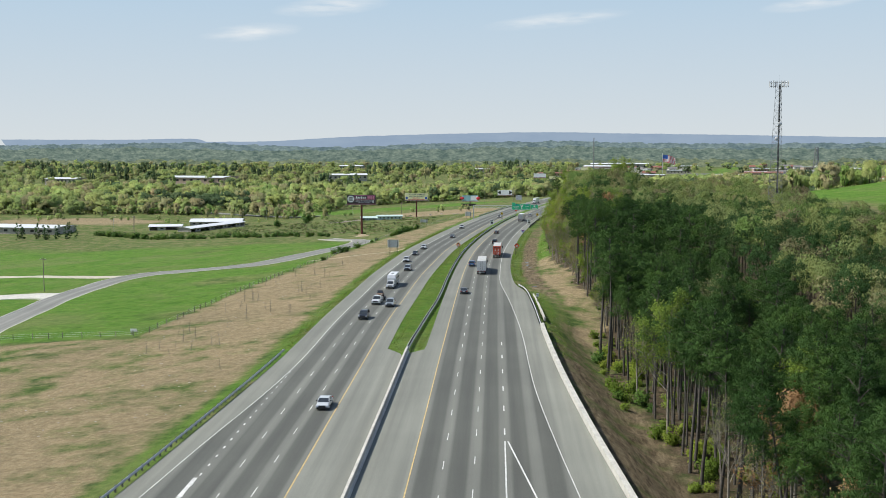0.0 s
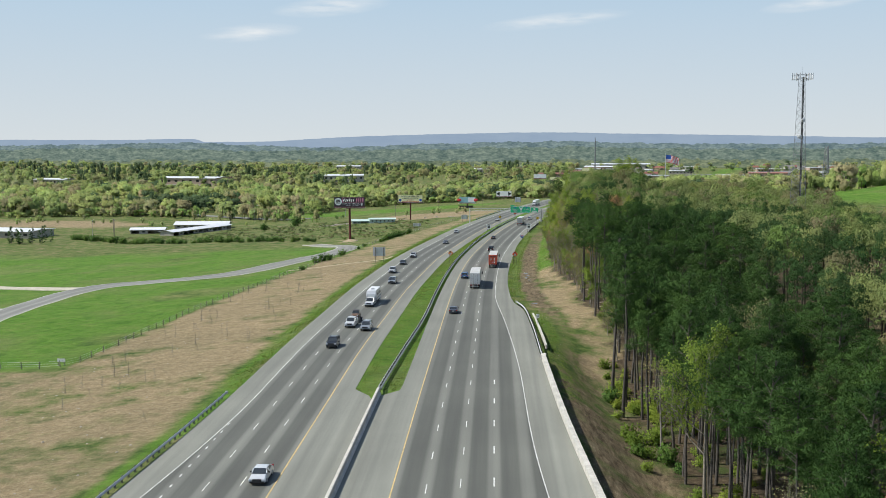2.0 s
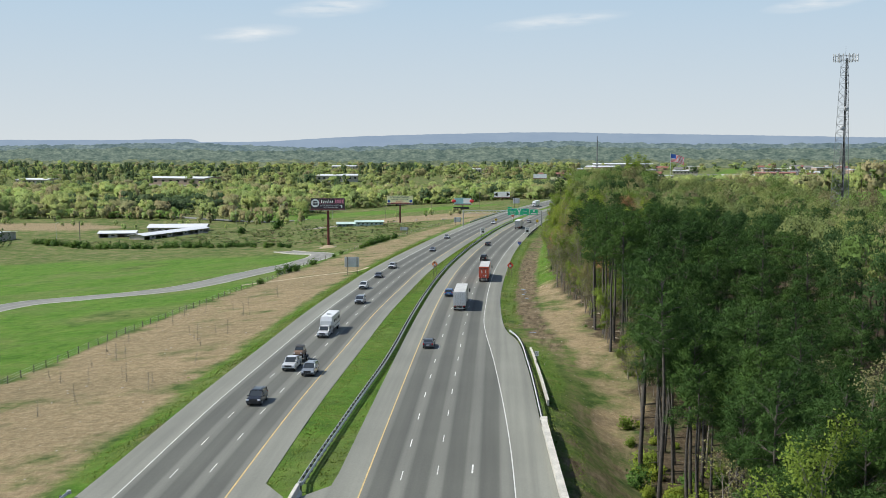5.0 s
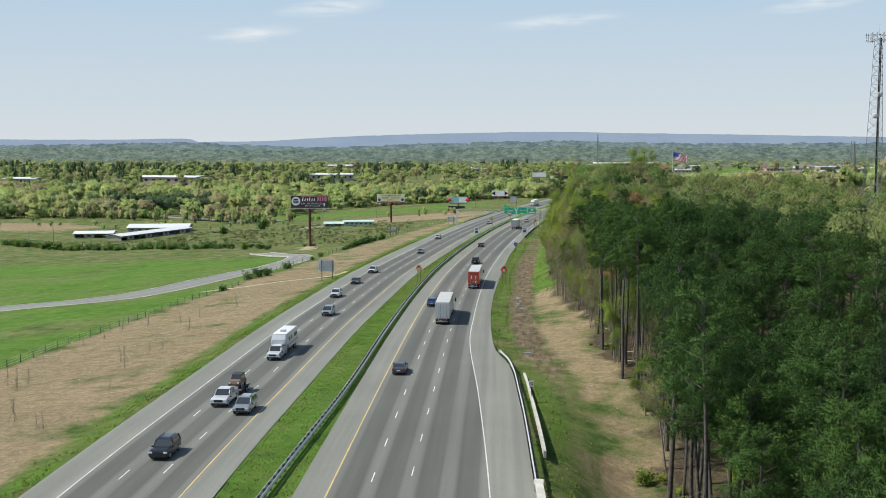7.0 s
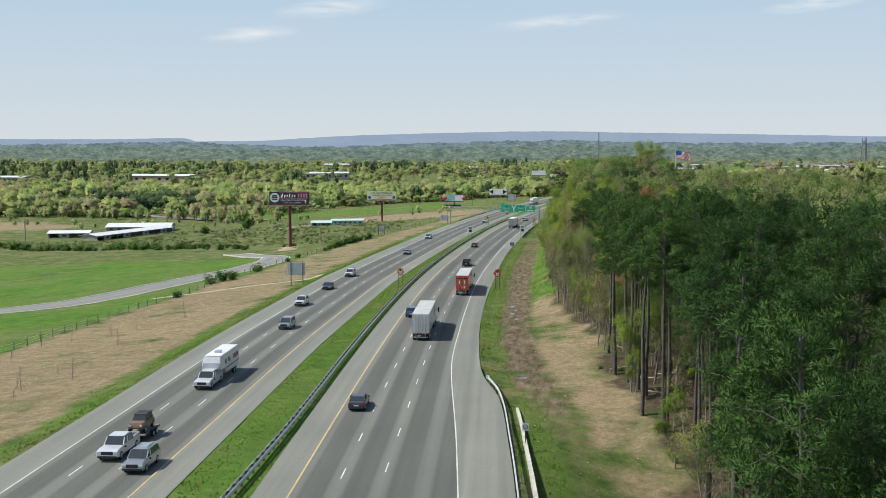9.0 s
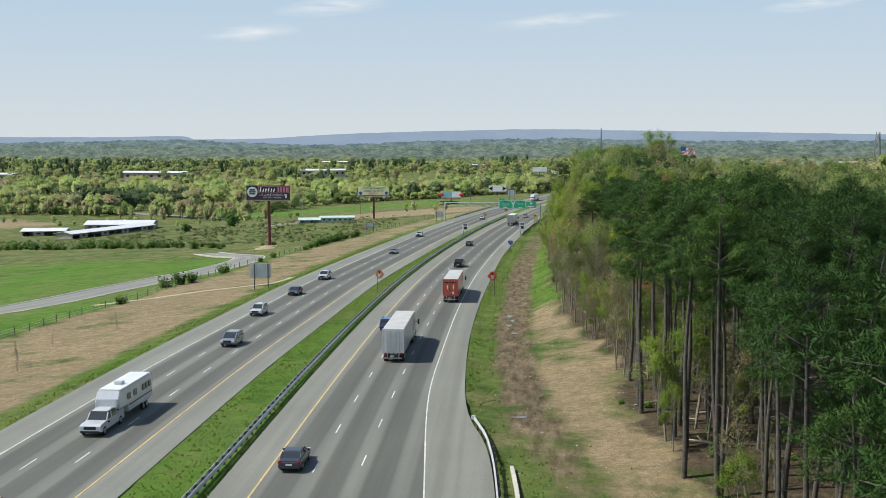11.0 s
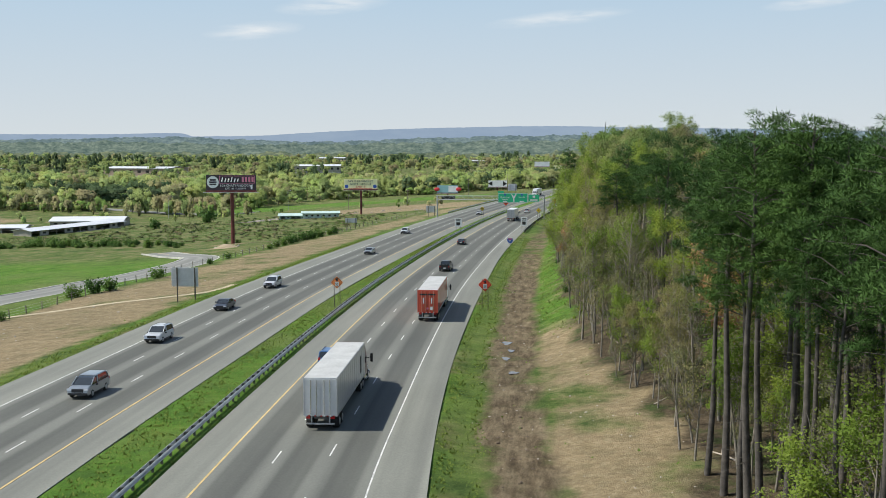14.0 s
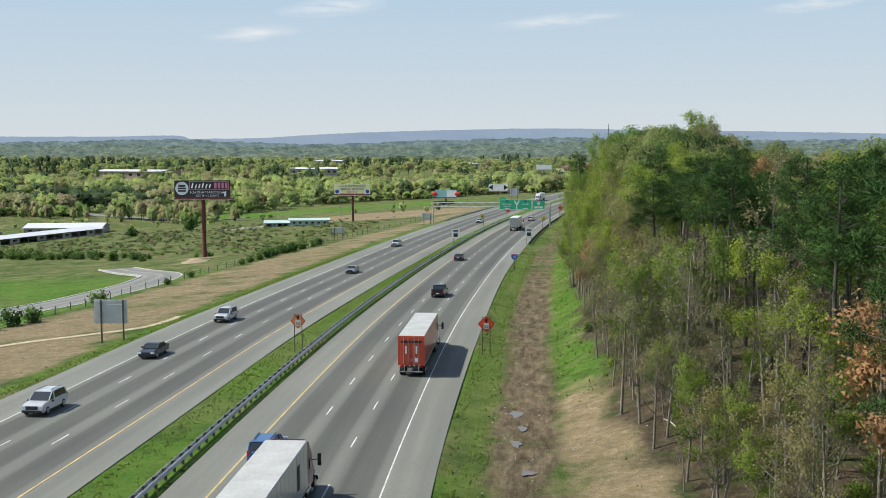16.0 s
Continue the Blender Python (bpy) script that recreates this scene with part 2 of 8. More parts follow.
def mat_ground():
    """Grass, dirt and mud by the soil weights that the ground carries."""
    m, n, l, b = mat_new("ground", 0.95)
    at = n.new("ShaderNodeAttribute")
    at.attribute_name = "soil"
    sp = n.new("ShaderNodeSeparateColor")
    l.new(at.outputs["Color"], sp.inputs[0])
    big = noise_node(n, l, 0.035, 5)
    med = noise_node(n, l, 0.16, 8, rough=0.72)
    fine = noise_node(n, l, 1.6, 5, rough=0.7)
    grit = noise_node(n, l, 9.0, 3, rough=0.7)
    tone = noise_node(n, l, 0.55, 4, rough=0.75)
    grass = ramp(n, l, med, (0.36, (0.062, 0.108, 0.028)), (0.46, (0.112, 0.160, 0.044)), (0.54, (0.170, 0.180, 0.072)), (0.64, (0.245, 0.212, 0.120)))
    lush = ramp(n, l, med, (0.34, (0.074, 0.162, 0.022)), (0.48, (0.104, 0.215, 0.030)), (0.60, (0.140, 0.230, 0.044)), (0.72, (0.185, 0.205, 0.078)))
    dirt = ramp(n, l, fine, (0.25, (0.235, 0.178, 0.104)), (0.5, (0.315, 0.247, 0.150)), (0.72, (0.405, 0.332, 0.215)))
    ruts = noise_node(n, l, 1.1, 6, "Object", (1, 0.2, 1), 0.72)
    mud = ramp(n, l, ruts, (0.34, (0.085, 0.064, 0.041)), (0.5, (0.185, 0.144, 0.093)), (0.68, (0.31, 0.25, 0.166)))

    def edge(weight, soft=0.22):
        a = n.new("ShaderNodeMath")
        a.operation = "MULTIPLY_ADD"
        l.new(med, a.inputs[0])
        a.inputs[1].default_value = 1.5
        a.inputs[2].default_value = -0.75
        s = n.new("ShaderNodeMath")
        s.operation = "ADD"
        l.new(weight, s.inputs[0])
        l.new(a.outputs[0], s.inputs[1])
        r = n.new("ShaderNodeMapRange")
        r.inputs[1].default_value, r.inputs[2].default_value = 0.5 - soft, 0.5 + soft
        l.new(s.outputs[0], r.inputs[0])
        return r.outputs[0]

    lush = mix(n, l, ramp(n, l, big, (0.47, (0, 0, 0)), (0.64, (0.5, 0.5, 0.5))), lush, (0.168, 0.172, 0.078))
    c = mix(n, l, edge(sp.outputs[1]), grass, lush)
    c = mix(n, l, edge(sp.outputs[0]), c, dirt)
    c = mix(n, l, edge(sp.outputs[2]), c, mud)
    litter = ramp(n, l, fine, (0.28, (0.052, 0.040, 0.028)), (0.5, (0.098, 0.075, 0.050)), (0.72, (0.18, 0.142, 0.098)))
    moss = ramp(n, l, med, (0.52, (0, 0, 0)), (0.62, (0.8, 0.8, 0.8)))
    litter = mix(n, l, moss, litter, (0.062, 0.098, 0.028))
    c = mix(n, l, edge(at.outputs["Alpha"]), c, litter)
    c = mix(n, l, 0.8, c, ramp(n, l, grit, (0.3, (0.54, 0.54, 0.54)), (0.7, (1.30, 1.30, 1.30))), "MULTIPLY")
    c = mix(n, l, 0.8, c, ramp(n, l, tone, (0.36, (0.74, 0.76, 0.72)), (0.64, (1.20, 1.18, 1.16))), "MULTIPLY")
    c = mix(n, l, 0.5, c, ramp(n, l, big, (0.3, (0.75, 0.78, 0.75)), (0.7, (1.15, 1.12, 1.1))), "MULTIPLY")
    l.new(c, b.inputs["Base Color"])
    b.inputs["Specular IOR Level"].default_value = 0.1
    bump(n, l, b, grit, 0.8, 0.25)
    return m


def mat_asphalt(name, base, tracks=0.35):
    """Worn asphalt: grey wheel tracks along the lanes (u across, in lane widths, in the UV map), patches and fine grit."""
    m, n, l, b = mat_new(name, 0.85)
    uv = n.new("ShaderNodeTexCoord")
    sx = n.new("ShaderNodeSeparateXYZ")
    l.new(uv.outputs["UV"], sx.inputs[0])
    s = n.new("ShaderNodeMath")
    s.operation = "MULTIPLY"
    s.inputs[1].default_value = 6.28318
    l.new(sx.outputs[0], s.inputs[0])
    cs = n.new("ShaderNodeMath")
    cs.operation = "COSINE"
    l.new(s.outputs[0], cs.inputs[0])
    big = noise_node(n, l, 0.05, 5)
    fine = noise_node(n, l, 6.0, 4, rough=0.7)
    streak = noise_node(n, l, 0.9, 4, "UV", (2.2, 0.012, 1))
    lane = ramp(n, l, cs.outputs[0], (0.0, tuple(v * (1 - tracks) for v in base)), (0.55, base), (1.0, tuple(v * 1.12 for v in base)))
    c = mix(n, l, 0.75, lane, ramp(n, l, streak, (0.3, (0.72, 0.72, 0.73)), (0.7, (1.2, 1.2, 1.19))), "MULTIPLY")
    c = mix(n, l, 0.6, c, ramp(n, l, big, (0.3, (0.82, 0.82, 0.82)), (0.7, (1.13, 1.13, 1.12))), "MULTIPLY")
    c = mix(n, l, 0.5, c, ramp(n, l, fine, (0.3, (0.75, 0.75, 0.75)), (0.7, (1.2, 1.2, 1.2))), "MULTIPLY")
    l.new(c, b.inputs["Base Color"])
    bump(n, l, b, fine, 0.3, 0.01)
    return m


M_GROUND = mat_ground()
M_ASPHALT = mat_asphalt("asphalt", (0.154, 0.157, 0.136))
M_SHOULDER = mat_asphalt("shoulder asphalt", (0.203, 0.206, 0.176), 0.0)
M_LANE = mat_asphalt("county road asphalt", (0.23, 0.228, 0.205), 0.1)
M_WHITE = plain("white road paint", (0.60, 0.60, 0.57), 0.7, vary=0.3, scale=0.8)
M_YELLOW = plain("yellow road paint", (0.56, 0.41, 0.17), 0.7, vary=0.25, scale=0.8)
M_CONC = plain("weathered concrete", (0.50, 0.48, 0.43), 0.9, vary=0.22, scale=0.5, rel=0.01)
M_STEEL = plain("galvanised steel", (0.46, 0.47, 0.46), 0.5, 0.35, vary=0.2, scale=1.0)
M_DARKSTEEL = plain("dark rail post", (0.10, 0.10, 0.095), 0.6, 0.3)
M_BARK = plain("pine bark", (0.086, 0.076, 0.066), 0.95, vary=0.45, scale=2.5, rel=0.03)
M_BARKPALE = plain("pale hardwood bark", (0.225, 0.201, 0.165), 0.95, vary=0.35, scale=2.0, rel=0.02)
M_PINE = leaf_mat("pine needles", (0.035, 0.076, 0.020), (0.059, 0.117, 0.030), (1.2, 1.15, 0.95), through=0.12)
M_SPRING = leaf_mat("young spring leaves", (0.180, 0.260, 0.040), (0.265, 0.348, 0.068), (1.12, 1.0, 0.85), through=0.45)
M_OLIVE = leaf_mat("budding olive leaves", (0.202, 0.204, 0.092), (0.285, 0.280, 0.134), (1.08, 0.98, 0.85), through=0.4)
M_RUST = leaf_mat("reddish buds", (0.30, 0.175, 0.085), (0.40, 0.255, 0.14), (1.05, 1.0, 0.9), through=0.35)
M_SHRUB = leaf_mat("dense green shrub leaves", (0.060, 0.128, 0.028), (0.120, 0.21, 0.05), through=0.3)

# ---- plan ----
ROAD_Z = Line((-300, -0.5), (-100, -0.8), (130, -1.0), (215, -1.25), (260, -1.85), (300, -2.5), (340, -3.35), (400, -4.55), (620, -9.4), (900, -14.2), (1400, -19), (2200, -24))
# northbound carriageway: first dashed line; southbound carriageway: dashed line by the median
NB = Line((-300, 19.5), (-150, 9.8), (0, 0.2), (100, -6.15), (130, -8.1), (178, -11.3), (215, -13.7), (261, -16.75), (297, -19.0), (345, -21.6), (395, -23.3), (450, -23.7), (517, -22.9), (603, -20.0), (701, -13.4), (776, -6.5), (900, 9), (1100, 45), (1400, 115), (2200, 330))
SB = Line((-300, -1), (-150, -10.2), (0, -19.8), (100, -26.2), (130, -28.3), (178, -31.6), (217, -34.3), (254, -36.3), (303, -38.9), (339, -40.2), (400, -41.6), (478, -40.8), (558, -39.0), (632, -35.4), (701, -30.5), (776, -23.6), (900, -8), (1100, 28), (1400, 98), (2200, 313))
NB_WHITE = Line((-300, 30), (0, 22), (60, 18.5), (107, 15.2), (126, 13.9), (156, 12.3), (204, 11.4), (250, 9.6), (291, 7.4), (320, 7.3), (2200, 7.3))      # offset of the edge line
NB_EDGE = Line((-300, 38), (0, 28), (60, 23.5), (110, 20), (135, 18.3), (169, 16.6), (206, 15.5), (250, 14.7), (272, 13.6), (281, 12.0), (297, 11.0), (400, 10.8), (470, 10.3), (2200, 10.3))
SB_WHITE = Line((-300, -30), (0, -19), (60, -14.5), (121, -10.7), (150, -8.5), (172, -7.5), (200, -7.32), (2200, -7.32))
SB_EDGE = Line((-300, -33), (0, -22), (60, -17.5), (121, -13.6), (180, -11.2), (260, -11.0), (350, -11.4), (2200, -11.4))


def left_edge(y):
    return SB(y) + SB_EDGE(y)


def right_edge(y):
    return NB(y) + NB_EDGE(y)


def ground_z(x, y):
    """Height of the land."""
    x, y = np.asarray(x, float), np.asarray(y, float)
    zr = ROAD_Z(np.minimum(y, 2200))
    dl, dr = left_edge(y) - x, x - right_edge(y)
    # land to the left falls gently into the valley
    zl = zr - 0.07 * np.clip(dl, 0, 200) - 0.4 * smooth(0, 4, dl) + 0.5 * lump(x, y, 60) * smooth(5, 50, dl)
    valley = -27 + 3.0 * lump(x, y, 700, 1.0)
    zl = zl + (valley - zl) * smooth(150, 420, dl)
    # land to the right: low beside the bridge, then a flat strip, a bank and a wooded rise
    low = zr - 0.8 - 6.3 * smooth(0, 13, dr)
    steep = Line((280, 0.06), (310, 0.13), (340, 0.30), (400, 0.46), (600, 0.50), (800, 0.2))(np.clip(y, 280, 800))
    high = zr - 0.45 * smooth(0, 2, dr) + steep * np.clip(dr - 8.5, 0, 11) + 0.04 * np.clip(dr - 18, 0, 60) * smooth(400, 520, y) + 0.05 * np.clip(dr - 18, 0, 40)
    k = smooth(218, 275, y)
    zt = low * (1 - k) + high * k
    zt = zt + 0.35 * lump(x, y, 14, 2.0) * smooth(2, 8, dr)
    zt = zt + (valley - zt) * smooth(120, 420, dr)
    med = zr - 0.55
    z = np.where(dl > 0, zl, np.where(dr > 0, zt, med))
    # grassy knoll beyond the wood
    knoll = 23 * np.exp(-(((x - 235) / 85) ** 2 + ((y - 640) / 150) ** 2) * 1.2)
    z = z + knoll * smooth(70, 130, dr)
    far = smooth(900, 1700, y)
    z = z * (1 - far) + far * (valley + 6 * lump(x, y, 1500, 3.0) * smooth(1500, 3000, y))
    gap = (x > SB(y) + 4.6) & (x < NB(y) - 4.6) & (y > 186)
    z = np.where(gap & (y < 2000), zr - 0.06 - 0.10 * smooth(0.5, 3, np.minimum(x - SB(y) - 7, NB(y) - 7 - x)), z)
    under = (dl < 0.3) & (dr < 0.3) & (y < 2000) & ~gap
    # the soil reaches a little way under the edge of the asphalt
    lip = under & ((dl > -2.7) | ((dr > -2.7) & (y > 288)))
    return np.where(lip, np.minimum(np.maximum(z, zr - 0.06), zr - 0.06), np.where(under, np.minimum(z, zr - 0.55), z))

# ---- ground ----
# where the wood begins, beyond the right road edge
EDGE = Line((60, 14), (144, 14), (181, 15.5), (215, 13.5), (245, 17), (270, 16.5), (290, 16.5), (303, 18.3), (318, 17.2), (330, 15.4), (365, 13.6), (473, 12.5), (561, 10), (640, 8), (720, 6))
FENCE_X = Line((205, -84), (222, -83.5), (345, -82.5), (410, -80), (470, -77.5), (560, -71.5), (700, -68), (900, -60))

def soil_weights(x, y):
    """How much bare dirt, lush grass and mud lies at a place."""
    dl, dr = left_edge(y) - x, x - right_edge(y)
    n1, n2, n3 = lump(x, y, 37, 0.5), lump(x, y, 13, 1.5), lump(x, y, 90, 2.5)
    dirt = 0 * x
    # dry slope beside the southbound lanes, out to the fence
    field = smooth(208, 212, y)
    wide = np.where(y < 210, 130.0, left_edge(y) - FENCE_X(y))
    wide = np.where(y > 420, np.minimum(wide, Line((420, 27), (520, 22), (600, 17), (700, 14), (900, 8))(np.maximum(y, 420))), wide)
    band = smooth(2.0, 6.5, dl) * (1 - smooth(wide - 1.5, wide + 1.5, dl)) * (1 - smooth(720, 860, y))
    dirt = dirt + band * (0.80 + 0.30 * n1 + 0.32 * n2 - 0.10 * (1 - smooth(195, 230, y)) - 0.16 * smooth(24, 40, dl) * (1 - smooth(200, 225, y)) - 0.15 * smooth(380, 460, y))
    lush = smooth(-1, 1.5, dl - wide) * field * (1 - smooth(300, 380, dl)) * (1 - smooth(-30, 22, y - 492 - 0.40 * np.maximum(0, -110 - x))) * (0.88 + 0.3 * n1 - 0.4 * smooth(0.3, 0.7, n3))
    lush = np.maximum(lush, (dl < 0) * (dr < 0) * 0.75)
    lush = np.maximum(lush, smooth(0, 1.5, dl) * (1 - smooth(2.5, 6, dl)) * (0.75 + 0.3 * n2))
    # verge, rutted track and bank on the right
    track = smooth(2.9, 4.3, dr) * (1 - smooth(7.8, 10, dr)) * smooth(232, 290, y) * (1 - smooth(560, 640, y))
    mud = track * (0.85 + 0.3 * n2 + 0.25 * lump(x, y, 5, 4.4) - 0.3 * smooth(400, 500, y))
    bank = smooth(7.5, 9.5, dr) * (1 - smooth(22, 30, dr)) * smooth(195, 235, y) * (1 - smooth(600, 700, y))
    dirt = np.maximum(dirt, bank * (0.78 + 0.4 * n2 + 0.35 * n1 - 0.70 * smooth(345, 385, y) - 0.22 * (1 - smooth(255, 285, y))))
    brush = smooth(0.5, 2, dr) * (1 - smooth(14, 18, dr)) * (1 - smooth(215, 260, y))
    mud = np.maximum(mud, brush * (0.74 - 0.26 * smooth(160, 215, y) + 0.4 * n2 + 0.3 * lump(x, y, 5, 1.1)))
    lush = np.maximum(lush, smooth(0.5, 1.5, dr) * (1 - smooth(4, 8, dr)) * smooth(175, 205, y) * (1 - smooth(262, 285, y)) * (0.62 + 0.35 * n2))
    lush = np.maximum(lush, bank * smooth(335, 372, y) * (0.85 + 0.3 * n2))
    lush = np.maximum(lush, smooth(0, 1, dr) * (1 - smooth(3, 4.5, dr)) * smooth(285, 300, y) * 0.5)
    mud = np.maximum(mud, smooth(17, 22, dr) * (1 - smooth(150, 200, dr)) * (0.75 + 0.3 * n2 - 0.3 * smooth(340, 400, y)))
    # bare lots of the valley
    for cx, cy, rx, ry, wgt in ((-88, 768, 58, 62, 1.15), (-120, 745, 35, 16, 0.7), (-372, 800, 80, 36, 1.1), (-98, 528, 9, 5, 0.9), (-420, 800, 60, 40, 0.7)):
        dirt = np.maximum(dirt, wgt * (1 - smooth(0.5, 1.1, np.hypot((x - cx) / rx, (y - cy) / ry))))
    lawn = 1 - smooth(0.75, 1.05, np.hypot((x + 150) / 115, (y - 940 - 0.15 * (x + 150)) / 62))
    lush = np.maximum(lush, 0.85 * lawn)
    knoll = np.exp(-(((x - 235) / 85) ** 2 + ((y - 640) / 150) ** 2))
    lush = np.maximum(lush, smooth(0.2, 0.35, knoll) * 0.9)
    dirt = dirt * (1 - smooth(0.3, 0.5, knoll))
    mud = mud * (1 - smooth(0.2, 0.32, knoll))
    return np.clip(dirt, 0, 1), np.clip(lush, 0, 1), np.clip(mud, 0, 1)


def litter_weight(x, y):
    """Dead leaves and needles under the wood on the right."""
    dr = x - right_edge(y)
    return smooth(-3.5, 2.5, dr - EDGE(y) + 2.5 * lump(x, y, 11, 3.3)) * (1 - smooth(120, 170, dr)) * (1 - smooth(690, 740, y)) * smooth(40, 70, y) * (1 - smooth(0.2, 0.32, np.exp(-(((x - 235) / 85) ** 2 + ((y - 640) / 150) ** 2))))


def spaced(stops):
    out = [stops[0][0]]
    for (a, _), (b, step) in zip(stops, stops[1:]):
        k = max(1, round((b - a) / step))
        out += [a + (b - a) * i / k for i in range(1, k + 1)]
    return np.array(out)


gx = spaced([(-4600, 0), (-1200, 200), (-400, 40), (-160, 10), (-60, 2.5), (-14, 2.5), (40, 1.8), (120, 6), (400, 25), (1200, 80), (4600, 200)])
gy = spaced([(-400, 0), (-40, 30), (90, 5), (500, 2.5), (760, 6), (1300, 22), (2400, 60), (4700, 150)])
GX, GY = np.meshgrid(gx, gy)
GZ = ground_z(GX, GY)
nx, ny = len(gx), len(gy)
idx = np.arange(nx * ny).reshape(ny, nx)
quads = np.stack([idx[:-1, :-1], idx[:-1, 1:], idx[1:, 1:], idx[1:, :-1]], -1).reshape(-1, 4)
me = mesh_from("ground", np.stack([GX, GY, GZ], -1).reshape(-1, 3), quads.tolist())
soil = np.stack([*soil_weights(GX, GY), litter_weight(GX, GY)], -1).reshape(-1, 4)
att = me.color_attributes.new("soil", "FLOAT_COLOR", "POINT")
att.data.foreach_set("color", soil.ravel())
me.materials.append(M_GROUND)
me.polygons.foreach_set("use_smooth", [True] * len(me.polygons))
tagged(new("ground", me), "grassy land with dry brown slopes and muddy ruts", "ground", kind="structure")


# ---- roads ----
def ribbon(name, y0, y1, lo, hi, mat, dz=0.0, depth=0.35, step=4.0, ref=None, sides=True):
    """A paved strip between two side lines; u counts lanes from ref, v runs in metres."""
    ys = np.linspace(y0, y1, max(2, int((y1 - y0) / step)) + 1)
    V, F, U = [], [], []
    for y in ys:
        a, b, z = lo(y), hi(y), ROAD_Z(y) + dz
        V += [(a, y, z - depth), (a, y, z), (b, y, z), (b, y, z - depth)]
        r = ref(y) if ref else a
        U += [((a - r) / 3.66, y), ((a - r) / 3.66, y), ((b - r) / 3.66, y), ((b - r) / 3.66, y)]
    for i in range(len(ys) - 1):
        p = 4 * i
        F.append((p + 1, p + 2, p + 6, p + 5))
        if sides:
            F += [(p, p + 1, p + 5, p + 4), (p + 2, p + 3, p + 7, p + 6)]
    me = mesh_from(name, V, F)
    uv = me.uv_layers.new(name="UVMap")
    li = np.zeros(len(me.loops), int)
    me.loops.foreach_get("vertex_index", li)
    uv.data.foreach_set("uv", np.array(U)[li].ravel())
    me.materials.append(mat)
    return me


def off(line, d):
    return lambda y: line(y) + d


def off2(line, extra, d=0.0):
    return lambda y: line(y) + extra(y) + d


Y0, Y1 = -250, 1900
tagged(new("road", ribbon("road", Y0, Y1, lambda y: NB(y) - np.where(y < 183, 9.6, 6.7 + 2.9 * (1 - smooth(183, 187, y))), right_edge, M_SHOULDER, ref=NB)), "pale worn asphalt shoulders of the northbound lanes", "road", kind="structure")
tagged(new("road_northbound", ribbon("road_northbound", Y0, Y1, off(NB, -3.75), off2(NB, NB_WHITE), M_ASPHALT, dz=0.012, depth=0.05, ref=NB)), "worn grey asphalt motorway lanes with dark wheel tracks", "road", kind="structure")
tagged(new("road_south_base", ribbon("road_south_base", Y0, Y1, left_edge, lambda y: SB(y) + np.where(y < 181, NB(y) - SB(y) - 10.0, 6.7 + (NB(y) - SB(y) - 16.7) * (1 - smooth(181, 185, y))), M_SHOULDER, ref=SB)), "pale asphalt shoulders of the southbound lanes", "road", kind="structure")
tagged(new("road_southbound", ribbon("road_southbound", Y0, Y1, off2(SB, SB_WHITE), off(SB, 3.75), M_ASPHALT, dz=0.012, depth=0.05, ref=SB)), "dark grey asphalt motorway lanes with wheel tracks", "road", kind="structure")


def stripe(name, line, y0, y1, width, mat, label, dz=0.02):
    ob = new(name, ribbon(name, y0, y1, off(line, -width / 2) if isinstance(line, Line) else (lambda y: line(y) - width / 2), (lambda y: line(y) + width / 2), mat, dz=dz, depth=0.01, sides=False))
    return tagged(ob, label, "road marking", kind="structure")


stripe("road_marking", off(NB, -3.66), Y0, 1500, 0.15, M_YELLOW, "solid yellow edge line of the northbound lanes")
stripe("road_marking", off(SB, 3.66), Y0, 1500, 0.15, M_YELLOW, "solid yellow edge line of the southbound lanes")
stripe("road_marking", off2(NB, NB_WHITE), Y0, 1500, 0.12, M_WHITE, "solid white edge line of the northbound lanes")
stripe("road_marking", off2(SB, SB_WHITE), Y0, 1500, 0.12, M_WHITE, "solid white edge line of the southbound lanes")
stripe("road_marking", off(NB, 7.32), -250, 128, 0.18, M_WHITE, "solid white line beside the merging lane")
stripe("road_marking", lambda y: NB(y) + 7.7 + 0.135 * (128 - y), -60, 128, 0.2, M_WHITE, "white gore line of the entry ramp")

stripe("road_marking", lambda y: SB(y) - 7.75, 60, 109.6, 0.5, M_WHITE, "broad white gore line of the southbound exit lane")


def dashes(line, start, stop, period, length, width, label):
    """Painted dashes along a line, each a piece of its own thin mesh."""
    y = start
    while y < stop:
        a = new("lane_dash", ribbon("lane_dash", y, y + length, (lambda q: line(q) - width / 2), (lambda q: line(q) + width / 2), M_WHITE, dz=0.02, depth=0.008, step=3, sides=False))
        a.parent = MARKS
        y += period


MARKS = tagged(new("lane_markings"), "white dashed lane lines", "road marking", kind="structure")
dashes(NB, 129.4 - 12.19 * 12 - 1.5, 620, 12.19, 3.05, 0.115, "")
dashes(off(NB, 3.66), 131.7 - 12.19 * 12 - 1.5, 620, 12.19, 3.05, 0.115, "")
dashes(off(NB, 7.32), 131.0, 200, 12.19, 3.05, 0.18, "")
dashes(SB, 129.9 - 12.19 * 12 - 1.5, 620, 12.19, 3.05, 0.115, "")
dashes(off(SB, -3.66), 127.6 - 12.19 * 12 - 1.5, 620, 12.19, 3.05, 0.115, "")
dashes(off(SB, -7.5), 60, 165, 3.6, 0.9, 0.18, "")

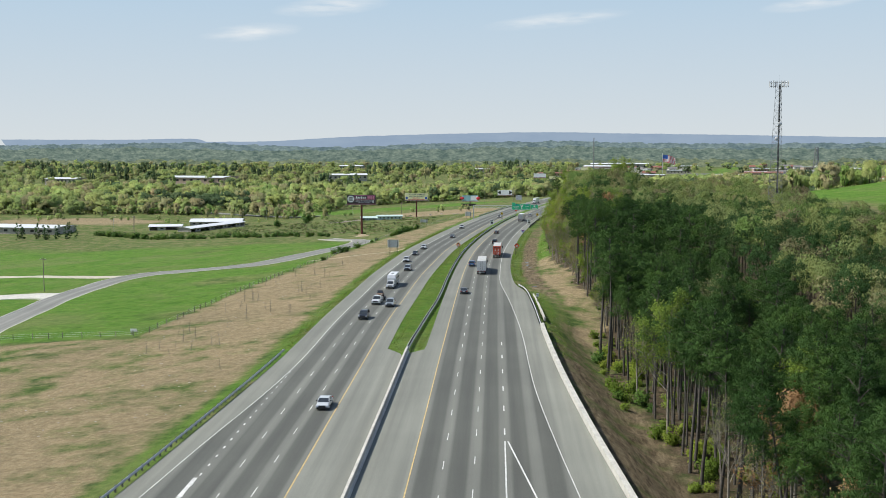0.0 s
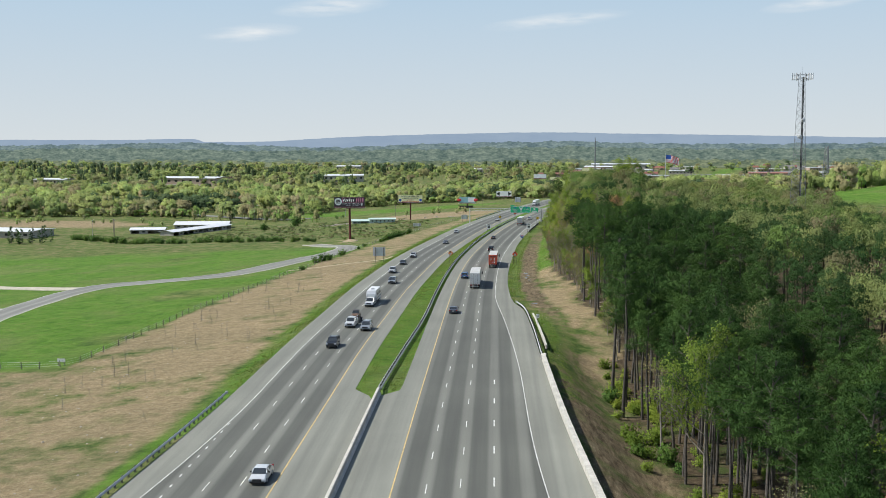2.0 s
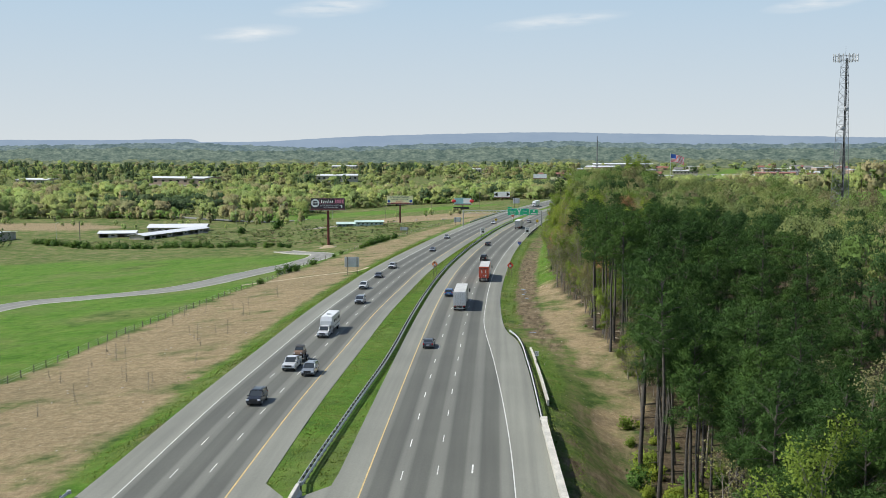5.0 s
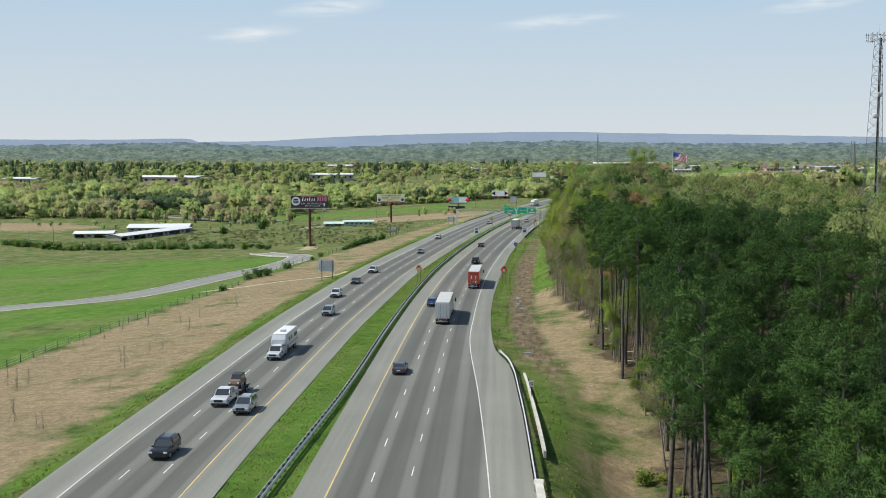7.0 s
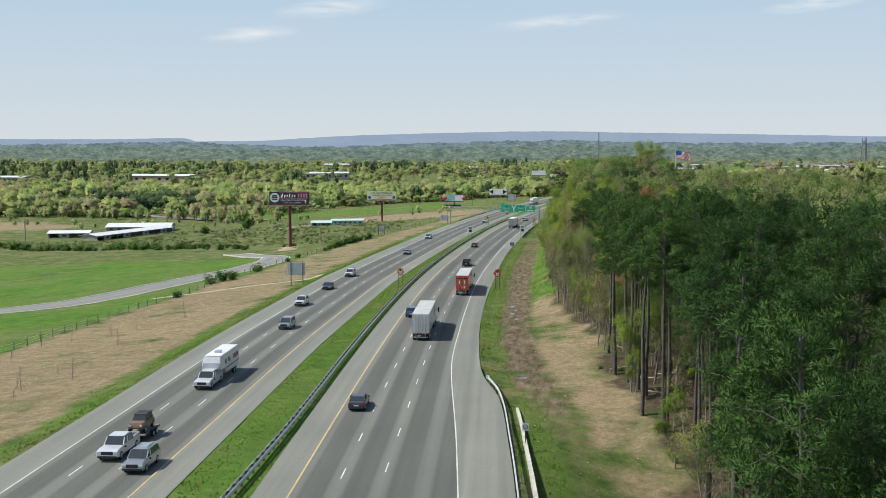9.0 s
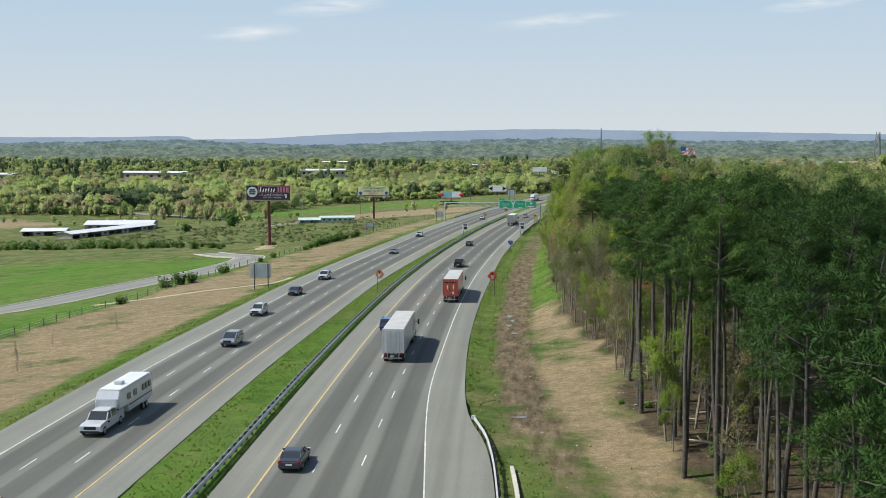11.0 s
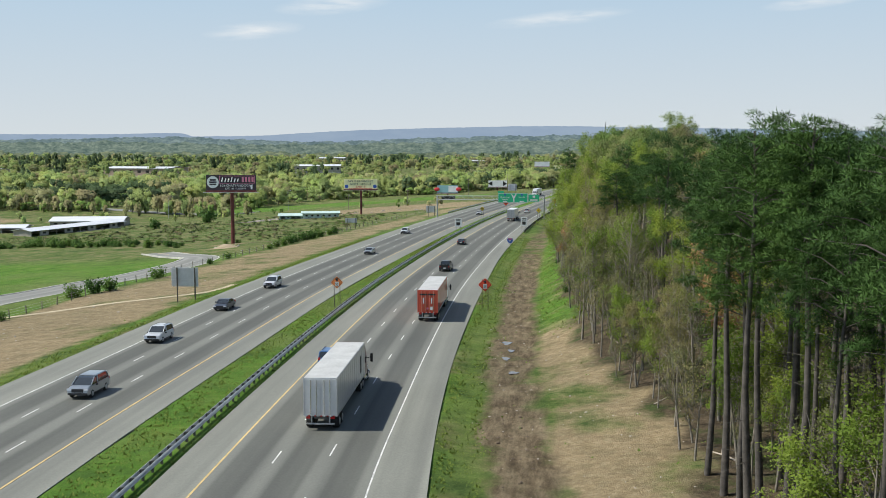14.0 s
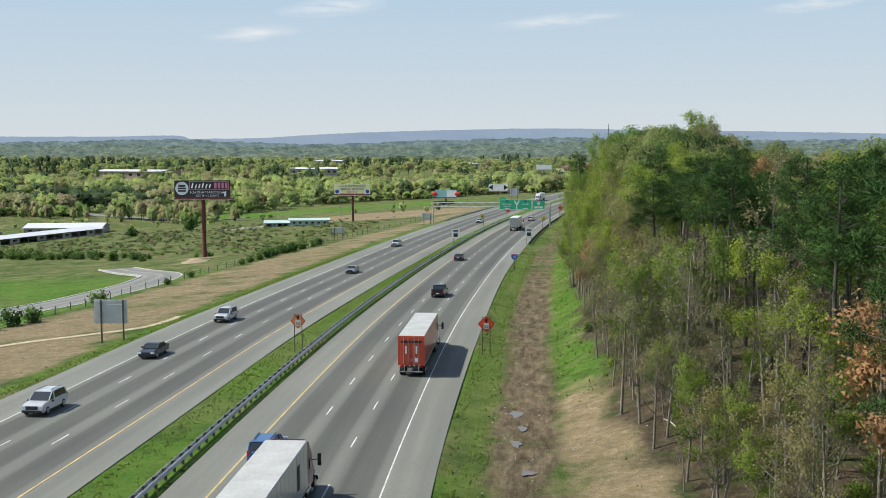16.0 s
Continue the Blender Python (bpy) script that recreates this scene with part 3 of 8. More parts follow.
# ---- barriers and guardrails ----
def sweep(profile, line, y0, y1, dz=0.0, step=3.0, mat=None, name="barrier"):
    """A solid swept along the road: profile is (across, up) points, closed."""
    ys = np.linspace(y0, y1, max(2, int((y1 - y0) / step)) + 1)
    V, F = [], []
    k = len(profile)
    for y in ys:
        x, z = float(line(y)), float(ROAD_Z(y)) + dz
        V += [(x + a, y, z + h) for a, h in profile]
    for i in range(len(ys) - 1):
        for j in range(k):
            F.append((i * k + j, i * k + (j + 1) % k, (i + 1) * k + (j + 1) % k, (i + 1) * k + j))
    F += [tuple(range(k - 1, -1, -1)), tuple(range(len(V) - k, len(V)))]
    me = mesh_from(name, V, F)
    me.materials.append(mat)
    return me


JERSEY = [(-0.42, -0.3), (-0.42, 0.06), (-0.22, 0.28), (-0.19, 0.88), (-0.15, 0.92), (0.15, 0.92), (0.19, 0.88), (0.22, 0.28), (0.42, 0.06), (0.42, -0.3)]
bar = thing("median_barrier", "long pale concrete median barrier with dark joints", "barrier")
for i in range(46):
    a = -90 + i * 6.1
    if a < 184:
        part("barrier_segment", sweep(JERSEY, off(NB, -9.85), a, min(a + 6.08, 184), mat=M_CONC, name="barrier_segment", step=3.1), None, bar)

PARAPET = [(-0.28, -1.6), (-0.28, 0.45), (-0.34, 0.5), (-0.34, 0.9), (0.36, 0.9), (0.36, 0.5), (0.28, 0.45), (0.28, -1.6)]
par = thing("bridge_parapet", "weathered pale concrete bridge parapet beside the ramp", "parapet")
for i in range(34):
    a = 212 - 9.0 * (i + 1)
    part("parapet_segment", sweep(PARAPET, off2(NB, NB_EDGE, 0.3), a, a + 8.96, mat=M_CONC, name="parapet_segment"), None, par)
part("end_block", box(bmesh.new(), -0.45, 0.5, -0.1, 1.5, -1.4, 0.75, 0.06), M_CONC, par).matrix_world = pose(float(right_edge(212.6)) + 0.3, 212.2, float(ROAD_Z(212.6)))
kerb = [(-0.15, -0.6), (-0.15, 0.16), (0.15, 0.16), (0.15, -0.6)]
tagged(new("gutter_kerb", sweep(kerb, off2(NB, NB_EDGE, 1.7), 226, 266, -0.25, mat=M_CONC, name="gutter_kerb")), "mossy concrete gutter kerb behind the guardrail", "kerb", kind="structure")

W_BEAM = [(-0.03, 0.42), (0.05, 0.47), (-0.03, 0.55), (0.05, 0.66), (-0.03, 0.74), (-0.07, 0.74), (0.01, 0.66), (-0.07, 0.55), (0.01, 0.47), (-0.07, 0.42)]
POST = finish(box(bmesh.new(), -0.08, 0.08, -0.09, 0.09, -0.9, 0.76, 0.01), "post", M_DARKSTEEL)
BLOCK = finish(box(bmesh.new(), -0.2, 0.2, -0.08, 0.08, 0.42, 0.74, 0.01), "spacer_block", M_DARKSTEEL)


def guardrail(label, line, y0, y1, both=False, side=1, gap=1.905, dense_to=1e9, base=-0.02):
    g = thing("guardrail", label, "guardrail")
    for s in ((-1, 1) if both else (side,)):
        prof = [(s * (a + 0.24), h) for a, h in W_BEAM]
        part("rail_beam", sweep(prof, line, y0, y1, base, step=2.5, mat=M_STEEL, name="rail_beam"), None, g)
    y = y0 + 0.4
    while y < min(y1, dense_to):
        p = part("post", POST, None, g)
        p.location = (float(line(y)), y, float(ROAD_Z(y)) + base)
        if both:
            p = part("spacer_block", BLOCK, None, g)
            p.location = (float(line(y)), y, float(ROAD_Z(y)) + base)
        y += gap
    for yy in (y0, y1):
        e = bmesh.new()
        bmesh.ops.create_cone(e, cap_ends=True, segments=12, radius1=0.22, radius2=0.22, depth=0.34, matrix=Matrix.Translation((float(line(yy)) + (0.24 * side if not both else 0), yy, float(ROAD_Z(yy)) + 0.58)))
        part("rail_end", e, M_STEEL, g)
    return g


MED_RAIL = Line((180, -9.85), (186, -9.8), (215, -8.9), (250, -7.75), (300, -7.6), (400, -7.5), (620, -7.5), (1500, -7.5))
guardrail("double-sided steel guardrail on dark posts along the grass median", off2(NB, MED_RAIL), 185, 660, both=True)
guardrail("steel guardrail on dark posts beside the paved edge", off2(NB, NB_EDGE, 0.35), 213, 279, side=-1)
guardrail("steel guardrail on posts along the grassy slope", lambda y: left_edge(y) - 0.7, -60, 180, side=1)
guardrail("weathered steel guardrail along the far curve", off2(NB, NB_EDGE, 0.5), 540, 760, side=-1)
guardrail("dark weathered guardrail at the far bend", lambda y: left_edge(y) - 0.6, 650, 800, side=1)

# ---- lesser road, driveway, yard ----
FRONT = [(-112, 170), (-126, 222), (-135, 262), (-141, 300), (-144, 330), (-141, 352), (-128, 362), (-113, 366), (-102, 375), (-95, 395), (-89.5, 425), (-84.6, 450), (-84.8, 466), (-88.5, 480), (-96, 491), (-104, 499), (-110, 506)]


def smooth_path(pts, n=8):
    """Catmull-Rom through the points."""
    P = [Vector((*p, 0)) for p in pts]
    P = [2 * P[0] - P[1]] + P + [2 * P[-1] - P[-2]]
    out = []
    for i in range(1, len(P) - 2):
        a, b, c, d = P[i - 1 : i + 3]
        for k in range(n):
            t = k / n
            out.append(0.5 * ((2 * b) + (c - a) * t + (2 * a - 5 * b + 4 * c - d) * t * t + (3 * b - a - 3 * c + d) * t**3))
    return out + [P[-2]]


def land_strip(name, pts, width, mat, dz=0.12, depth=0.4, shift=0.0, grow=None):
    """A strip that lies on the land along a path."""
    path = smooth_path(pts)
    V, F, U = [], [], []
    run = 0
    for i, p in enumerate(path):
        t = (path[min(i + 1, len(path) - 1)] - path[max(i - 1, 0)]).normalized()
        nrm = Vector((t.y, -t.x, 0))
        if i:
            run += (p - path[i - 1]).length
        w = width * (grow(i / len(path)) if grow else 1)
        c = p + nrm * shift
        z = float(ground_z(p.x, p.y)) + dz
        for s, h in ((-1, -depth), (-1, 0), (1, 0), (1, -depth)):
            q = c + nrm * s * w / 2
            V.append((q.x, q.y, max(z, float(ground_z(q.x, q.y)) + 0.05) + h))
            U.append((s * w / 2 / 3.66, run))
        if i:
            a = 4 * (i - 1)
            F += [(a + 1, a + 2, a + 6, a + 5), (a, a + 1, a + 5, a + 4), (a + 2, a + 3, a + 7, a + 6)]
    me = mesh_from(name, V, F)
    uv = me.uv_layers.new(name="UVMap")
    li = np.zeros(len(me.loops), int)
    me.loops.foreach_get("vertex_index", li)
    uv.data.foreach_set("uv", np.array(U)[li].ravel())
    me.materials.append(mat)
    return me


M_TRACK = plain("pale trodden soil", (0.43, 0.355, 0.235), 0.95, vary=0.25, scale=0.9, rel=0.02)
M_GRAVEL = plain("pale gravel", (0.44, 0.40, 0.32), 0.95, vary=0.25, scale=0.6, rel=0.02)
tagged(new("side_road", land_strip("side_road", FRONT, 8.2, M_LANE)), "pale grey two-lane side road curving through the field", "road", kind="structure")
for s in (-4.25, 4.25):
    tagged(new("side_road_kerb", land_strip("side_road_kerb", FRONT, 0.35, M_CONC, dz=0.24, shift=s)), "pale concrete kerb of the side road", "kerb", kind="structure")
tagged(new("side_road_line", land_strip("side_road_line", FRONT, 0.28, M_YELLOW, dz=0.135, depth=0.01)), "faded yellow centre line of the side road", "road marking", kind="structure")
tagged(new("driveway", land_strip("driveway", [(-146, 350), (-160, 358), (-185, 372), (-215, 388), (-250, 400)], 6.5, M_GRAVEL, dz=0.08)), "pale gravel driveway across the field", "driveway", kind="structure")
tagged(new("yard", land_strip("yard", [(-140, 292), (-152, 303), (-166, 306), (-186, 300)], 11, M_CONC, dz=0.1)), "pale concrete yard entrance beside the side road", "yard", kind="structure")
tagged(new("valley_road", land_strip("valley_road", [(-620, 1010), (-500, 985), (-400, 950), (-320, 915), (-250, 880), (-190, 870)], 9, M_LANE, dz=0.5)), "pale road behind a row of bare trees", "road", kind="structure")
tagged(new("dirt_track", land_strip("dirt_track", [(-86, 372), (-81, 377), (-76, 381.5), (-70, 387), (-63, 391), (-57, 396), (-55.5, 404)], 1.5, M_TRACK, dz=0.03, depth=0.2)), "pale worn dirt track across the dry slope", "track", kind="structure")

# ---- fence ----
def post_fence():
    f = thing("field_fence", "old wire field fence on weathered wooden posts", "fence")
    bm = box(bmesh.new(), -0.07, 0.07, -0.07, 0.07, -0.4, 1.35, 0.02)
    me = finish(bm, "fence_post", M_POST)
    pts = smooth_path([(-150, 208), (-116, 214), (-97, 213), (-85, 212), (-82.5, 222), (-83.5, 262), (-83, 303), (-82, 345), (-80.5, 390), (-80, 440), (-78, 470), (-75.5, 520), (-72, 556), (-68, 610), (-60, 680)], 10)
    wires = [[], [], []]
    run = 0
    for a, b in zip(pts, pts[1:]):
        run += (b - a).length
        if run > 3.4:
            run = 0
            p = part("fence_post", me, None, f)
            z = float(ground_z(b.x, b.y))
            p.matrix_world = pose(b.x, b.y, z, rng.uniform(-4, 4), rng.uniform(-4, 4), rng.uniform(0, 90))
            for w, h in zip(wires, (0.4, 0.8, 1.2)):
                w.append((b.x, b.y, z + h))
    for w in wires:
        V, F = tube_arrays(w, [0.015] * len(w), 3)
        me2 = mesh_from("fence_wire", V, F)
        me2.materials.append(M_STEEL)
        part("fence_wire", me2, None, f)
    return f


M_POST = plain("weathered grey wood", (0.20, 0.175, 0.145), 0.9, vary=0.3, scale=6, rel=0.01)
post_fence()
M_SIGNWHITE = plain("white sign sheet", (0.74, 0.74, 0.72), 0.5, vary=0.06)
fs = thing("fence_notice", "small white notice board on the fence corner", "notice", at=pose(-85.5, 213.5, float(ground_z(-85.5, 213.5))))
part("board", box(bmesh.new(), -0.75, 0.75, -0.04, 0.04, 0.75, 1.35, 0.02), M_SIGNWHITE, fs)
for x in (-0.6, 0.6):
    part("stake", box(bmesh.new(), x - 0.05, x + 0.05, 0.045, 0.14, -0.3, 1.35, 0.01), M_POST, fs)

# ---- signs ----
M_RED = plain("fluorescent red-orange sheeting", (0.80, 0.085, 0.035), 0.5, vary=0.08)
M_ORANGE = plain("orange sheeting", (0.78, 0.25, 0.07), 0.5, vary=0.08)
M_YEL = plain("yellow sheeting", (0.80, 0.55, 0.05), 0.5, vary=0.08)
M_GREEN = plain("green sign sheeting", (0.022, 0.46, 0.22), 0.5, vary=0.1, scale=1.0)
M_BLACK = plain("black sign ink", (0.02, 0.02, 0.02), 0.6, vary=0.1)
M_ALU = plain("bare aluminium sign back", (0.56, 0.575, 0.58), 0.6, 0.1, vary=0.12, scale=0.8)
M_BLUE = plain("blue shield sheeting", (0.03, 0.10, 0.42), 0.5, vary=0.1)
M_RUSTPOLE = plain("dark red painted steel", (0.14, 0.032, 0.028), 0.6, vary=0.25, scale=0.8)
M_BBDARK = plain("dark plum billboard skin", (0.045, 0.030, 0.042), 0.55, vary=0.15, scale=0.4)
M_BBPINK = plain("pink billboard print", (0.72, 0.24, 0.36), 0.55, vary=0.1)
M_BBCREAM = plain("cream yellow billboard skin", (0.90, 0.85, 0.50), 0.6, vary=0.1, scale=0.4)
M_BBWHITE = plain("white billboard skin", (0.84, 0.84, 0.84), 0.6, vary=0.1, scale=0.4)
M_BBRED = plain("red billboard print", (0.62, 0.04, 0.05), 0.55, vary=0.1)
M_BBTEAL = plain("pale teal billboard print", (0.30, 0.52, 0.55), 0.55, vary=0.1)
M_BROWNPOST = plain("galvanised brown post", (0.13, 0.115, 0.095), 0.7, 0.2)


def words(text, size, mat, parent, x, y, z, align="CENTER", name="lettering", squeeze=1.0):
    """Upright lettering that faces -y."""
    cu = bpy.data.curves.new(name, "FONT")
    cu.body, cu.size, cu.align_x, cu.extrude = text, size, align, 0.012
    tmp = bpy.data.objects.new(name, cu)
    scene.collection.objects.link(tmp)
    me = bpy.data.meshes.new_from_object(tmp.evaluated_get(bpy.context.evaluated_depsgraph_get()))
    bpy.data.objects.remove(tmp)
    me.materials.clear()
    me.materials.append(mat)
    ob = part(name, me, None, parent)
    ob.matrix_basis = pose(x, y, z, 90) @ Matrix.Diagonal((squeeze, 1, 1, 1))
    return ob


def diamond_bm(side, thick=0.03, y=0.0, z=0.0, r=0.08):
    bm = bmesh.new()
    box(bm, -side / 2, side / 2, -thick / 2, thick / 2, -side / 2, side / 2)
    bmesh.ops.bevel(bm, geom=[e for e in bm.edges if abs(e.verts[0].co.y - e.verts[1].co.y) > thick / 2], offset=r, segments=3, affect="EDGES")
    bmesh.ops.transform(bm, matrix=pose(0, y, z) @ pose(0, 0, 0, 0, 45, 0), verts=bm.verts)
    return bm


def limit_ahead_sign(label, x, y, mat, turn, big=1.0):
    s = thing("warning_sign", label, "road sign", at=pose(x, y, float(ground_z(x, y)), 0, 0, turn))
    for px in (-0.42, 0.42):
        part("sign_post", box(bmesh.new(), px - 0.045, px + 0.045, 0.03, 0.12, -0.6, 4.35, 0.01), M_BROWNPOST, s)
    b = part("sign_panel", diamond_bm(1.28 * big, z=3.55), mat, s)
    part("border", diamond_bm(1.18 * big, 0.012, -0.022, 3.55), M_BLACK, b)
    part("face", diamond_bm(1.12 * big, 0.012, -0.030, 3.55), mat, b)
    part("speed_plate", box(bmesh.new(), -0.29, 0.29, -0.05, -0.038, 3.02, 3.66, 0.004), M_SIGNWHITE, b)
    words("55", 0.5, M_BLACK, b, 0, -0.055, 3.12)
    bm = bmesh.new()
    box(bm, -0.09, 0.09, -0.05, -0.038, 3.72, 3.95)
    part("arrow_stem", bm, M_BLACK, b)
    bm = bmesh.new()
    bmesh.ops.create_cone(bm, cap_ends=True, segments=3, radius1=0.27, radius2=0.27, depth=0.012, matrix=pose(0, -0.044, 4.02, 90) @ pose(0, 0, 0, 0, 0, 90))
    part("arrow_head", bm, M_BLACK, b)
    return s


limit_ahead_sign("fluorescent red diamond warning sign on two posts in the verge", -10.6, 378.3, M_RED, 0, 1.08)
limit_ahead_sign("orange diamond warning sign on two posts in the median grass", -31.6, 376.5, M_ORANGE, 3)


def sign_back(label, x, y, w, h, low, turn, ribs=7):
    s = thing("road_sign", label, "road sign", at=pose(x, y, float(ground_z(x, y)), 0, 0, turn))
    part("sign_panel", box(bmesh.new(), -w / 2, w / 2, -0.02, 0.02, low, low + h, 0.005), M_ALU, s)
    for i in range(ribs):
        z = low + (i + 0.5) * h / ribs
        part("stiffener", box(bmesh.new(), -w / 2, w / 2, -0.06, -0.022, z - 0.03, z + 0.03), M_ALU, s)
    for px in (-w * 0.28, w * 0.38):
        part("sign_post", box(bmesh.new(), px - 0.09, px + 0.09, -0.2, -0.062, -0.8, low + h, 0.01), M_BROWNPOST, s)
    return s


sign_back("large road sign showing its grey ribbed back", -56.6, 383.4, 4.1, 2.9, 2.35, 4)
sign_back("wide road sign showing its grey back", -71, 578, 3.9, 1.55, 2.2, 4, 3)


def small_sign(label, x, y, w, h, low, mat, posts=1, category="road sign", turn=0, text=None):
    s = thing("road_sign", label, category, at=pose(x, y, float(max(ground_z(x, y), -99)), 0, 0, turn))
    p = part("sign_panel", box(bmesh.new(), -w / 2, w / 2, -0.02, 0.02, low, low + h, 0.004), mat, s)
    for k in range(posts):
        px = 0 if posts == 1 else (-w * 0.3 if k == 0 else w * 0.3)
        part("sign_post", box(bmesh.new(), px - 0.05, px + 0.05, 0.022, 0.12, -0.6, low + h, 0.01), M_BROWNPOST, s)
    for t, size, z in text or ():
        words(t, size, M_BLACK, p, 0, -0.026, z)
    return s, p


def bars(parent, rows, mat):
    """Plain bars for writing that cannot be read: x, z, width, height."""
    for x, z, w, h in rows:
        part("text_bar", box(bmesh.new(), x - w / 2, x + w / 2, -0.04, -0.026, z - h / 2, z + h / 2), mat, parent)


sg, pn = small_sign("white speed limit sign on two posts in the median", -30.3, 533, 2.0, 2.4, 2.0, M_SIGNWHITE, 2)
bars(pn, [(0, 4.05, 1.4, 0.2), (0, 3.72, 1.2, 0.2), (0, 2.85, 1.1, 0.9)], M_BLACK)
sg, pn = small_sign("white speed limit sign on a post before the guardrail", -11.6, 538, 1.9, 2.6, 2.0, M_SIGNWHITE, 2)
bars(pn, [(0, 4.2, 1.3, 0.2), (0, 3.8, 1.2, 0.2), (0, 2.9, 1.0, 0.9)], M_BLACK)
sg, pn = small_sign("small white no-parking sign on a thin post", 0.2, 251.5, 0.62, 0.78, 1.75, M_SIGNWHITE)
bm = bmesh.new()
bmesh.ops.create_circle(bm, segments=20, radius=0.24)
ring = bmesh.ops.extrude_edge_only(bm, edges=bm.edges[:])
bmesh.ops.scale(bm, vec=(0.72, 0.72, 1), verts=[v for v in ring["geom"] if isinstance(v, bmesh.types.BMVert)])
bmesh.ops.transform(bm, matrix=pose(0, -0.03, 2.14, 90), verts=bm.verts)
part("symbol_ring", bm, M_BLACK, pn)
words("P", 0.3, M_BLACK, pn, 0, -0.03, 2.04)

# interstate shield
sh = thing("route_shield", "blue interstate route shield on a thin post", "road sign", at=pose(-12.2, 474, float(ground_z(-12.2, 474))))
part("sign_post", box(bmesh.new(), -0.05, 0.05, 0.03, 0.12, -0.6, 3.2, 0.01), M_BROWNPOST, sh)


def shield_bm(s, y, z):
    pts = [(-0.5, 0.42), (-0.25, 0.5), (0, 0.42), (0.25, 0.5), (0.5, 0.42), (0.55, 0.05), (0.4, -0.3), (0, -0.55), (-0.4, -0.3), (-0.55, 0.05)]
    bm = bmesh.new()
    f = bm.faces.new([bm.verts.new((a * s, y, z + b * s)) for a, b in pts])
    r = bmesh.ops.extrude_face_region(bm, geom=[f])
    bmesh.ops.translate(bm, vec=(0, 0.02, 0), verts=[v for v in r["geom"] if isinstance(v, bmesh.types.BMVert)])
    return bm


pn = part("white_border", shield_bm(1.35, 0.0, 2.6), M_SIGNWHITE, sh)
part("blue_field", shield_bm(1.22, -0.02, 2.6), M_BLUE, pn)
part("red_crown", box(bmesh.new(), -0.5, 0.5, -0.03, -0.021, 2.92, 3.1), M_RED, pn)
words("75", 0.62, M_SIGNWHITE, pn, 0, -0.04, 2.32)


def plain_diamond(label, x, y, mat, side, low=2.4):
    s = thing("warning_sign", label, "road sign", at=pose(x, y, float(ground_z(x, y))))
    for px in (-0.4, 0.4):
        part("sign_post", box(bmesh.new(), px - 0.05, px + 0.05, 0.03, 0.12, -0.6, low + side * 0.9, 0.01), M_BROWNPOST, s)
    b = part("sign_panel", diamond_bm(side, z=low + side * 0.7), mat, s)
    part("border", diamond_bm(side * 0.92, 0.01, -0.022, low + side * 0.7), M_BLACK, b)
    part("face", diamond_bm(side * 0.86, 0.01, -0.028, low + side * 0.7), mat, b)
    bars(b, [(0, low + side * 0.72, side * 0.5, side * 0.16), (0, low + side * 0.5, side * 0.3, side * 0.12)], M_BLACK)


plain_diamond("yellow diamond sign on two posts in the median", -30.5, 622, M_YEL, 1.25)
plain_diamond("yellow diamond sign on two posts at the guardrail", -9.4, 612, M_YEL, 1.25)
plain_diamond("red diamond roadwork sign beyond the gantry in the median", -24.0, 662, M_RED, 1.5, 2.6)
plain_diamond("red diamond roadwork sign at the far road edge", -4.5, 684, M_RED, 1.5, 2.6)


